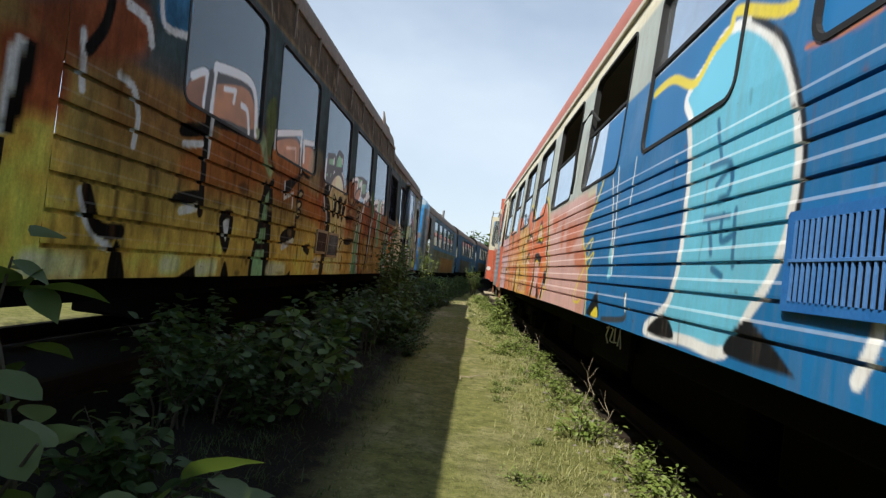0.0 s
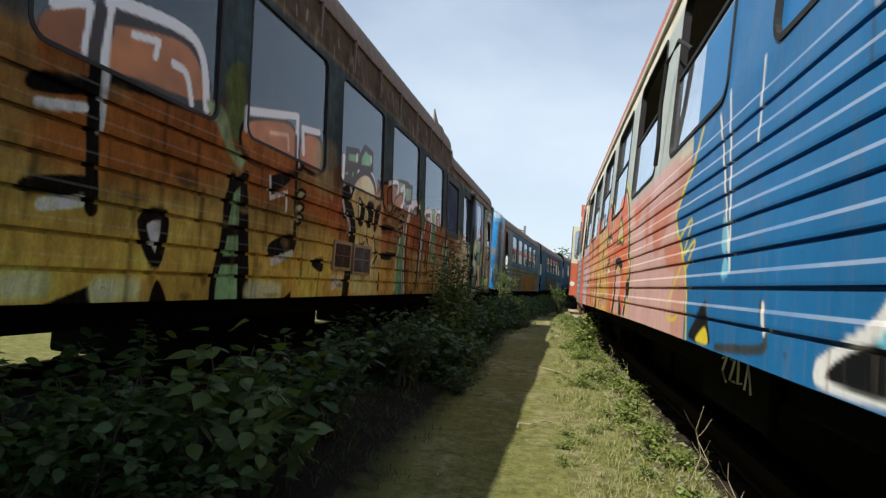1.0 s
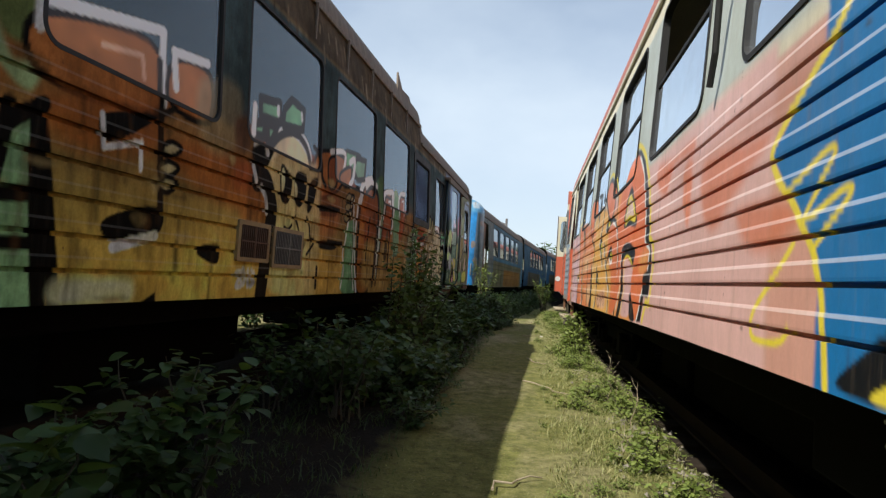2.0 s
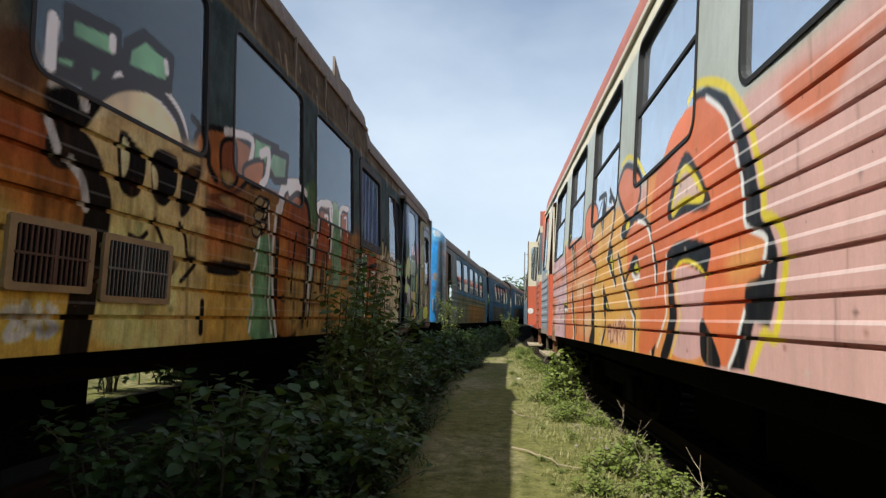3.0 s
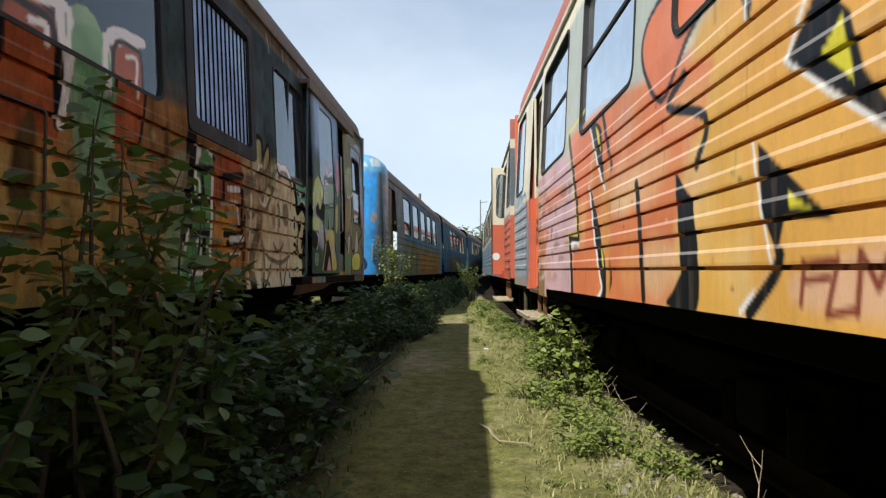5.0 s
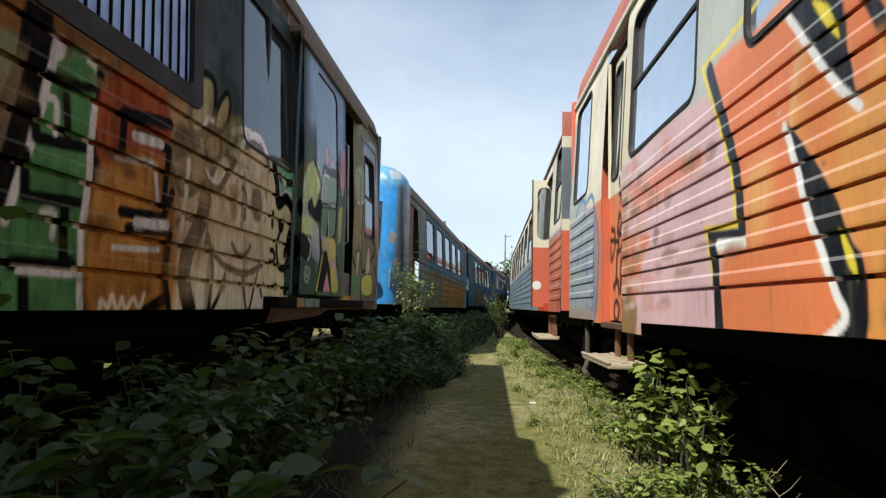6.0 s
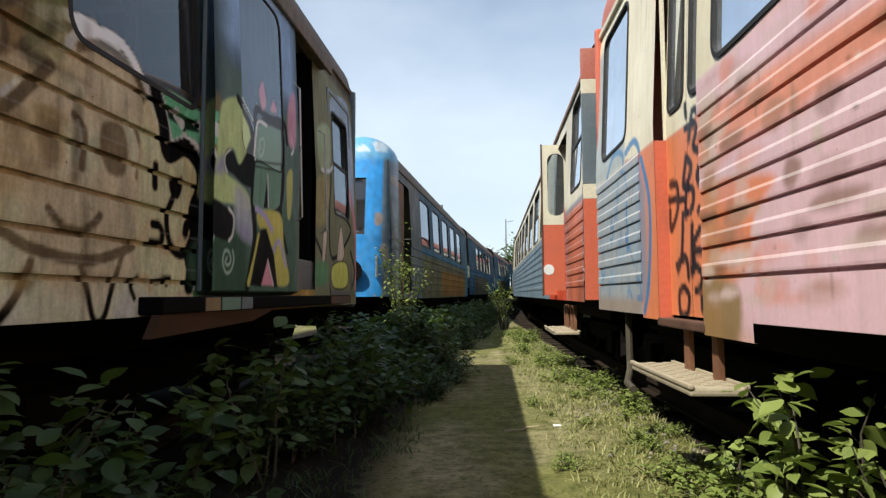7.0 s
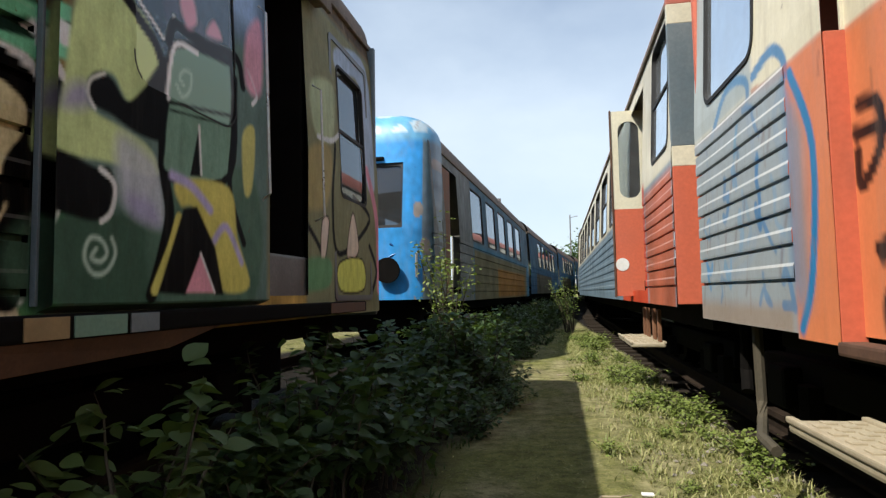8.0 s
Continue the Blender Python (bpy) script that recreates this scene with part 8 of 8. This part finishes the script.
vent(-1, 0.75, 1.74, 1.15, 1.45, right_car, M_BLUEP, M_BLUEBAR, "blue louvre with upright slats")
bm = bmesh.new()
ring(bm, 1, rounded(10.18, 10.8, 1.17, 1.69, 0.02, 2), rounded(10.19, 10.79, 1.18, 1.68, 0.015, 2), -0.01, 0.01)
part("hatch_frame", bm, M_SILL, left_car, "ochre access hatch")
# a roof sheet that has lifted and stands up
bm = bmesh.new()
rim = [(11.15, 3.4), (11.3, 3.9), (11.5, 3.72), (11.9, 3.74), (12.2, 3.6), (12.5, 3.6), (12.8, 3.42), (12.9, 3.3), (13.05, 3.2), (12.6, 3.16)]
front = [bm.verts.new((-0.08 - 0.12 * (z - 3.1), u, z)) for u, z in rim]
back = [bm.verts.new((-0.105 - 0.12 * (z - 3.1), u, z)) for u, z in rim]
bm.faces.new(front)
bm.faces.new(back[::-1])
for k in range(len(rim)):
    bm.faces.new((front[k], back[k], back[(k + 1) % len(rim)], front[(k + 1) % len(rim)]))
part("lifted_roof_sheet", bm, M_ROOF, left_car, "bent rusty roof sheet standing up")
for u in np.arange(3.0, 12.3, 0.86):
    bm = bmesh.new()
    add_box(bm, (lean(3.2) - 0.01, u - 0.012, 3.1), (lean(3.2) + 0.012, u + 0.012, 3.45), 0.003)
    part("seam_strip", bm, M_ROOF, left_car)

# ---- fittings of the right car ----
door_prof = [(0.86 + k * 0.02, -0.07 + lean(0.86 + k * 0.02)) for k in range(107)]
for a, b in ((14.63, 14.96), (14.965, 15.3)):
    d = side_sheet("door_leaf", -1, a, b, door_prof, RIGHT, [(a + 0.05, b - 0.05, 1.98, 2.9, 0.06)], M_NEW, right_car, 0.0125, "red and cream folding door leaf with black scrawl")
    bm = bmesh.new()
    shift = rounded(a + 0.035, b - 0.035, 1.965, 2.915, 0.075), rounded(a + 0.06, b - 0.06, 1.99, 2.89, 0.05)
    ring(bm, -1, *shift, -0.09, -0.062)
    rb = part("window", bm, M_RUBBER, d)
    pane_grid("pane", -1, a + 0.05, b - 0.05, 1.98, 2.9, -0.08, RIGHT, M_GLASS_R, rb)
for u in (14.61, 15.298):
    for z0, z1, mat in ((0.84, 1.845, M_ORANGE), (1.845, 2.98, M_CREAM)):
        bm = bmesh.new()
        add_box(bm, (0.004 - lean(z1), u, z0), (0.08, u + 0.012, z1), 0.002)
        part("door_jamb", bm, mat, right_car)
bm = bmesh.new()
add_box(bm, (-0.004, 14.6, 0.8), (0.08, 15.32, 0.845), 0.01)
part("door_sill", bm, M_SILL, right_car, "rusty brown door sill")
side_sheet("corner_plate", -1, 14.12, 14.615, [(0.79, -0.02), (0.792, 0.0), (0.85, 0.002), (0.9, 0.002), (0.935, 0.002)], RIGHT, [], M_NEW, right_car, 0.03, "brown stained corner plate")


def step_board(u0, u1, d, z, parent, depth=0.26, hangers=()):
    """A wooden footboard with a raised lip and slatted tread on two iron brackets."""
    bm = bmesh.new()
    add_box(bm, (-d, u0, z - 0.05), (-d + depth, u1, z - 0.012), 0.012)
    b = part("footboard", bm, M_TREAD, parent, "worn wooden footboard hung below the door")
    bm = bmesh.new()
    add_box(bm, (-d - 0.006, u0 - 0.006, z - 0.02), (-d + 0.018, u1 + 0.006, z), 0.006)
    add_box(bm, (-d + depth - 0.018, u0 - 0.006, z - 0.02), (-d + depth + 0.006, u1 + 0.006, z), 0.006)
    part("lip", bm, M_TREAD, b)
    n = max(2, int((u1 - u0) / 0.055))
    for k in range(n):
        for j in range(4):
            u = u0 + 0.03 + (u1 - u0 - 0.06) * (k + 0.5) / n
            x = -d + 0.035 + (depth - 0.07) * (j + 0.5) / 4
            if (k + j) % 2:
                ob = new("tread_block", TREAD_MESH)
                ob.parent = b
                ob.location = (x, u, z - 0.01)
    for u in hangers or (u0 + 0.12, u1 - 0.12):
        bm = bmesh.new()
        add_box(bm, (-d + depth - 0.05, u - 0.035, z - 0.04), (-d + depth - 0.02, u + 0.035, 0.84), 0.004)
        part("bracket", bm, M_RUST, b, "rusty iron bracket")
    return b


bm = bmesh.new()
add_box(bm, (-0.02, -0.022, -0.006), (0.02, 0.022, 0.004), 0.002)
TREAD_MESH = bpy.data.meshes.new("tread_block")
bm.to_mesh(TREAD_MESH)
bm.free()
TREAD_MESH.materials.append(M_TREAD)
step_board(14.42, 15.38, 0.14, 0.6, right_car, 0.24, (14.64, 15.02))
bm = bmesh.new()
add_tube(bm, [(0.07, 16.28, 0.95), (0.07, 16.27, 0.7), (0.07, 16.26, 0.5), (0.05, 16.2, 0.43), (0.0, 16.06, 0.38), (0.0, 15.9, 0.36)], 0.024, 8)
part("hose", bm, M_STEM, right_car, "dark pipe hanging under the cab")
bm = bmesh.new()
add_tube(bm, [(0.12, 16.6, 0.9), (0.12, 16.62, 0.6), (0.1, 16.55, 0.5)], 0.03, 8)
part("hose", bm, M_UNDER, right_car)
bm = bmesh.new()
add_tube(bm, [(0.03, 5.02, 2.52), (0.0, 5.25, 2.66), (-0.03, 5.47, 2.6), (-0.04, 5.55, 2.35), (-0.035, 5.6, 2.1), (-0.035, 5.66, 1.98)], 0.014, 8)
part("loose_cable", bm, M_RUBBER, right_car, "loose black cable hanging out of a window")

bm = bmesh.new()
add_box(bm, (0.22, 4.1, 0.6), (0.26, 5.2, 0.95), 0.01)
plate = part("underframe_plate", bm, M_UNDER, right_car, "black underframe plate with a white scrawl")
for k, pts in enumerate((((4.78, 0.84), (4.7, 0.86), (4.77, 0.78), (4.7, 0.73)), ((4.64, 0.85), (4.57, 0.85), (4.64, 0.75), (4.56, 0.75)), ((4.51, 0.86), (4.51, 0.75), (4.45, 0.76)), ((4.41, 0.74), (4.37, 0.86), (4.32, 0.73)))):
    bm = bmesh.new()
    add_tube(bm, [(0.217, u, z) for u, z in pts], 0.007, 5)
    part("scrawl", bm, M_WHITE, plate)

# ---- near end of the second right-hand car: open door leaf, cab end, footboards ----
r2 = [o for o in bpy.data.objects if o.name.startswith("railcar") and o.parent is None and abs(o.location.y - 17.6) < 0.01][0]
bm = bmesh.new()
for z0, z1, mat in ((0.92, 1.86, 0), (1.86, 2.0, 1), (2.0, 2.86, 2), (2.86, 3.0, 1), (3.0, 3.3, 3)):
    bm = bmesh.new()
    add_box(bm, (0.005, -0.03, z0), (1.9, 0.02, z1), 0.004)
    part("end_panel", bm, (M_ORANGE, M_CREAM, M_SLATE, M_RED)[mat], r2)
for k, (z0, z1, mat) in enumerate(((0.96, 1.9, M_ORANGE), (1.9, 2.98, M_CREAM))):
    bm = bmesh.new()
    if k == 0:
        add_box(bm, (-0.17, 2.50, z0), (0.2, 2.54, z1), 0.006)
    else:
        o, i_ = rounded(-0.17, 0.2, z0, z1, 0.01), rounded(-0.1, 0.12, 2.02, 2.86, 0.1)
        rws = [[bm.verts.new((x, yy, z)) for x, z in pts] for pts, yy in ((o, 2.50), (i_, 2.50), (i_, 2.54), (o, 2.54))]
        for r0, r1 in zip(rws, rws[1:] + rws[:1]):
            for q in range(len(o)):
                bm.faces.new((r0[q], r0[(q + 1) % len(o)], r1[(q + 1) % len(o)], r1[q]))
    part("open_door_leaf", bm, mat, r2, "cream and red door leaf swung open")
bm = bmesh.new()
add_box(bm, (-0.186, 2.49, 0.95), (-0.17, 2.55, 2.99), 0.003)
part("door_rim", bm, M_SILL, r2)
bm = bmesh.new()
add_box(bm, (-0.11, 2.515, 2.01), (0.13, 2.525, 2.87))
p = part("door_pane", bm, M_GLASS_R, r2)
p.data.color_attributes.new("paint", "FLOAT_COLOR", "POINT").data.foreach_set("color", np.zeros(4 * len(p.data.vertices), dtype=np.float32))
bm = bmesh.new()
add_disc(bm, (-0.1, 2.498, 1.3), (0, 1, 0), 0.07, 0.006, 18)
part("white_patch", bm, M_WHITE, r2, "splash of white paint")
step_board(1.4, 1.95, 0.16, 0.56, r2, 0.3)
step_board(2.1, 2.6, 0.16, 0.56, r2, 0.3)

# ---- rounded blue cab front of the second left-hand car ----
l2 = ROW_L[0][0]


def cab_front(parent, half, sheet_mat):
    """A bowed cab front with a domed top, rounded into both sides, cut for the windscreens."""
    n_a, rows = 96, [(0.95 + 0.03 * k, 1.0, 1.0) for k in range(72)]
    for k in range(1, 19):
        f = k * math.pi / 36
        rows.append((3.1 + 0.525 * math.sin(f) ** 0.85, 0.998 * abs(math.cos(f)) ** 0.55, max(0.0, math.cos(f)) ** 0.6))
    verts, cols = [], []
    for z, shrink, bulge in rows:
        for k in range(n_a + 1):
            a = math.pi * k / n_a
            c, s_ = math.cos(a), math.sin(a)
            x = -half + half * math.copysign(abs(c) ** 0.28, c) * shrink
            y = 0.55 - 0.75 * abs(s_) ** 0.5 * bulge + (0.0 if z < 1.9 else 0.12 * (z - 1.9)) * abs(s_) ** 0.5
            verts.append((x, min(y, 0.6), z))
            v = 0.5 + 0.5 * noise.noise(Vector((x * 2.2, z * 1.8, 3)))
            base = np.array([0.03, 0.3, 0.72]) if z < 3.15 else np.array([0.12, 0.38, 0.62])
            if x > -0.14 and z < 3.1:
                base = np.array([0.16, 0.24, 0.3])
            if z > 3.25 and noise.noise(Vector((x * 4, y * 4, z * 3))) > 0.0:
                base = np.array([0.42, 0.55, 0.64])
            if x > -0.25 and noise.noise(Vector((x * 5, z * 3.0, 9))) > 0.25:
                base = np.array([0.3, 0.27, 0.25])
            fine = noise.noise(Vector((x * 14, z * 9, 5)))
            cols.append((*(base * (0.7 + 0.45 * v + 0.25 * fine)), 1))
    verts = np.array(verts)
    idx = np.arange(len(verts)).reshape(len(rows), n_a + 1)
    q = np.stack([idx[:-1, :-1], idx[:-1, 1:], idx[1:, 1:], idx[1:, :-1]], axis=-1).reshape(-1, 4)
    mid = verts[q].mean(axis=1)
    hole = np.zeros(len(q), dtype=bool)
    for x0, x1 in ((-0.98, -0.38), (-1.75, -1.1), (-2.48, -1.88)):
        hole |= (mid[:, 0] > x0) & (mid[:, 0] < x1) & (mid[:, 2] > 1.92) & (mid[:, 2] < 2.8) & (mid[:, 1] < 0.45)
    front = mesh_part("cab_front", verts, q[~hole], sheet_mat, parent, "rounded blue cab front with scrawled tags", cols, True)
    for x0, x1 in ((-0.98, -0.38), (-1.75, -1.1), (-2.48, -1.88)):
        bm = bmesh.new()
        o, i = rounded(x0 - 0.05, x1 + 0.05, 1.88, 2.84, 0.1), rounded(x0 + 0.02, x1 - 0.02, 1.95, 2.77, 0.08)
        ys = lambda z: -0.19 + 0.12 * (z - 1.9) + (0.05 if x0 > -1 or x0 < -1.8 else -0.01)
        rws = [[bm.verts.new((x, ys(z) + off, z)) for x, z in pts] for pts, off in ((o, 0.06), (o, -0.03), (i, -0.03), (i, 0.06))]
        for r0, r1 in zip(rws, rws[1:] + rws[:1]):
            for k in range(len(o)):
                bm.faces.new((r0[k], r0[(k + 1) % len(o)], r1[(k + 1) % len(o)], r1[k]))
        wf = part("windscreen", bm, M_RUBBER, front)
        bm = bmesh.new()
        add_box(bm, (x0, ys(2.35) - 0.004, 1.93), (x1, ys(2.35) + 0.004, 2.79), 0, Matrix.Rotation(-0.12, 4, "X"))
        gp = part("pane", bm, M_GLASS_L, wf)
        gp.data.color_attributes.new("paint", "FLOAT_COLOR", "POINT").data.foreach_set("color", np.zeros(4 * len(gp.data.vertices), dtype=np.float32))
    bm = bmesh.new()
    add_box(bm, (-2.2, -0.12, 2.845), (-0.66, 0.1, 2.9), 0.015)
    part("sun_visor", bm, M_UNDER, front, "dark strip above the windscreen")
    for d in (-half + 0.86, -half - 0.86):
        bm = bmesh.new()
        add_tube(bm, [(d, 0.1, 1.34), (d, -0.16, 1.34), (d, -0.26, 1.34)], 0.14, 20)
        add_disc(bm, (d, -0.27, 1.34), (0, 1, 0), 0.17, 0.03, 22)
        part("headlamp", bm, M_UNDER, front, "round dark headlamp barrel")
    for pts in (((-0.28, -0.1, 1.75), (-0.2, -0.02, 1.5), (-0.3, -0.1, 1.35)), ((-0.55, -0.2, 1.7), (-0.42, -0.16, 1.6), (-0.6, -0.21, 1.5), (-0.4, -0.16, 1.45)),
                ((-0.14, 0.1, 2.5), (-0.08, 0.2, 2.3), (-0.16, 0.1, 2.1), (-0.08, 0.2, 1.9)),
                ((-0.3, -0.12, 1.85), (-0.36, -0.15, 1.7), (-0.26, -0.1, 1.6), (-0.34, -0.14, 1.42)), ((-0.24, -0.04, 2.75), (-0.17, 0.06, 2.6), (-0.25, -0.04, 2.45), (-0.18, 0.05, 2.25))):
        bm = bmesh.new()
        add_tube(bm, pts, 0.016, 5)
        part("tag_stroke", bm, M_BLUEP, front)
    bm = bmesh.new()
    add_tube(bm, [(-0.2, -0.1, 1.2), (-0.2, -0.16, 1.25), (-0.2, -0.16, 1.55), (-0.2, -0.1, 1.6)], 0.018, 8)
    part("handrail", bm, M_CHROME, front)
    return front


cab_front(l2, HALF, M_NEW)
bm = bmesh.new()
add_box(bm, (-0.3, 0.3, 0.5), (-2.5, 0.6, 0.95), 0.03)
part("buffer_beam", bm, M_UNDER, l2)
bm = bmesh.new()
add_box(bm, (-0.05, 0.75, 1.02), (-0.09, 1.28, 2.9), 0.01)
part("door_leaf", bm, M_RUST, l2, "dark red inner door leaf")

# ---- dry stalks, sticks and litter ----


def dry_stalk(x, y, h, seed, label):
    """A dead weed stalk with a few bent side twigs."""
    rng = np.random.default_rng(seed)
    base = tagged(new("dry_stalk"), label, "dead plant")
    bm = bmesh.new()
    pts = [Vector((0.008 * k * rng.normal(), 0.008 * k * rng.normal(), h * k / 5)) for k in range(6)]
    add_tube(bm, pts, (0.0035, 0.0015), 5)
    part("stalk", bm, M_STRAW, base)
    for k in (2, 3, 4):
        bm = bmesh.new()
        a = rng.uniform(0, 6.28)
        q = pts[k] + Vector((math.cos(a) * 0.09, math.sin(a) * 0.09, 0.1))
        add_tube(bm, [pts[k], (pts[k] + q) / 2 + Vector((0, 0, -0.01)), q], (0.002, 0.001), 4)
        part("twig", bm, M_STRAW, base)
    base.location = (x, y, ground_height(x, y) - 0.01)
    return base


for i, (x, y, h) in enumerate(((1.12, 4.65, 0.62), (1.2, 4.85, 0.5), (1.26, 4.5, 0.4), (1.2, 8.3, 0.4), (1.15, 9.4, 0.45), (1.25, 9.6, 0.3), (1.3, 10.7, 0.35), (1.3, 13.0, 0.3), (1.3, 12.4, 0.25), (1.25, 14.9, 0.3), (0.95, 7.2, 0.25))):
    dry_stalk(x, y, h, 60 + i, "bleached dry weed stalk standing at the track edge")


def stick(x, y, length, turn, seed):
    """A fallen branch lying on the path."""
    rng = np.random.default_rng(seed)
    bm = bmesh.new()
    pts = [Vector(((k / 5 - 0.5) * length, 0.04 * rng.normal(), 0.02 + 0.012 * abs(rng.normal()))) for k in range(6)]
    add_tube(bm, pts, (0.008, 0.004), 6)
    ob = tagged(part("stick", bm, M_STRAW), "bleached dry branch lying on the path", "branch")
    ob.matrix_world = pose(x, y, ground_height(x, y), 0, 0, turn)
    return ob


for i, args in enumerate(((-0.4, 22.6, 0.9, -35), (0.55, 20.9, 0.5, 10), (0.45, 12.2, 0.6, -55), (0.55, 9.9, 0.8, -60), (0.35, 16.3, 0.35, 20), (-0.2, 18.9, 0.45, 5), (0.3, 6.6, 0.4, 40))):
    stick(*args, 80 + i)
bm = bmesh.new()
add_box(bm, (-0.03, -0.02, 0.0), (0.03, 0.02, 0.01), 0.004)
scrap = tagged(part("paper_scrap", bm, M_WHITE), "crumpled white scrap of litter on the path", "litter")
scrap.location = (0.6, 16.4, 0.02)
for i, (x, y) in enumerate(((-1.5, 12.1),)):
    c = copy_thing(scrap, pose(x, y, ground_height(x, y) + 0.01, 8 * i, 5, 60 * i))

# ---- loose stones along the track edge ----
rng = np.random.default_rng(77)
n = 1500
px, py = rng.normal(1.28, 0.16, n), rng.uniform(1.0, 26, n)
keep = px < 1.7
px, py = px[keep], py[keep]
n = len(px)
octa_v = np.array([(1, 0, 0), (-1, 0, 0), (0, 1, 0), (0, -1, 0), (0, 0, 1), (0, 0, -1)], dtype=float)
octa_f = np.array([(0, 2, 4), (2, 1, 4), (1, 3, 4), (3, 0, 4), (2, 0, 5), (1, 2, 5), (3, 1, 5), (0, 3, 5)])
size = rng.uniform(0.008, 0.028, n)[:, None, None] * rng.uniform(0.6, 1.3, (n, 6, 1))
ang = rng.uniform(0, 6.28, n)
ov = np.repeat(octa_v[None], n, axis=0)
ox = ov[..., 0] * np.cos(ang)[:, None] - ov[..., 1] * np.sin(ang)[:, None]
oy = ov[..., 0] * np.sin(ang)[:, None] + ov[..., 1] * np.cos(ang)[:, None]
ov = np.stack([ox, oy, ov[..., 2] * 0.7], axis=-1) * size
gz = np.array([ground_height(a, b) for a, b in zip(px, py)])
ov += np.stack([px, py, gz + 0.004], axis=-1)[:, None]
tagged(mesh_part("ballast", ov.reshape(-1, 3), (octa_f[None] + (np.arange(n) * 6)[:, None, None]).reshape(-1, 3), M_STONE), "grey ballast stones scattered along the track edge", "gravel", kind="stuff")

# ---- masts and far trees ----


def mast(x, y, h, arm, label):
    base = tagged(new("mast"), label, "mast")
    bm = bmesh.new()
    add_tube(bm, [(0, 0, -0.1), (0, 0, h * 0.5), (0, 0, h)], (0.09, 0.06), 10)
    part("pole", bm, M_POLE, base)
    bm = bmesh.new()
    add_tube(bm, [(0, 0, h - 0.3), (arm, 0, h - 0.15)], 0.03, 6)
    part("arm", bm, M_POLE, base)
    base.location = (x, y, ground_height(x, y))


mast(-1.15, 35.15, 4.3, -0.5, "slim grey steel mast rising above the blue cars")
mast(3.6, 78, 8.5, 0.8, "far slender lineside mast")
mast(2.2, 120, 8.0, -0.8, "far slender lineside mast")


def far_tree(x, y, h, seed):
    rng = np.random.default_rng(seed)
    base = tagged(new("tree"), "far green broad-leaved tree at the end of the line", "tree", "far trees")
    bm = bmesh.new()
    add_tube(bm, [(0, 0, -0.2), (0.1, 0, h * 0.35), (0, 0.1, h * 0.7)], (0.22, 0.06), 8)
    spots = []
    for k in range(11):
        a = rng.uniform(0, 6.28)
        z = h * rng.uniform(0.3, 0.95)
        r = h * 0.32 * math.sqrt(max(0.05, 1 - ((z / h - 0.6) / 0.45) ** 2))
        tip = np.array([math.cos(a) * r, math.sin(a) * r, z])
        add_tube(bm, [(0, 0, z * 0.6), tuple(tip * 0.6 + np.array([0, 0, z * 0.25])), tuple(tip)], (0.07, 0.02), 5)
        spots.append(tip + rng.normal(0, h * 0.085, (90, 3)))
    part("trunk", bm, M_STEM, base)
    spots = np.concatenate(spots)
    leaf_cloud("crown", spots, rng.normal(0, 1, spots.shape), rng.uniform(0.25, 0.5, len(spots)), rng, M_TREE, base)
    base.location = (x, y, ground_height(x, y))


for i, (x, y, h) in enumerate(((2.0, 96, 6.0), (4.5, 92, 6.8), (7.5, 98, 6.2), (-1.5, 108, 5.6), (10.5, 104, 6.0), (-6, 112, 5.4), (14, 100, 5.5), (-11, 110, 5.0))):
    far_tree(x, y, h, 200 + i)
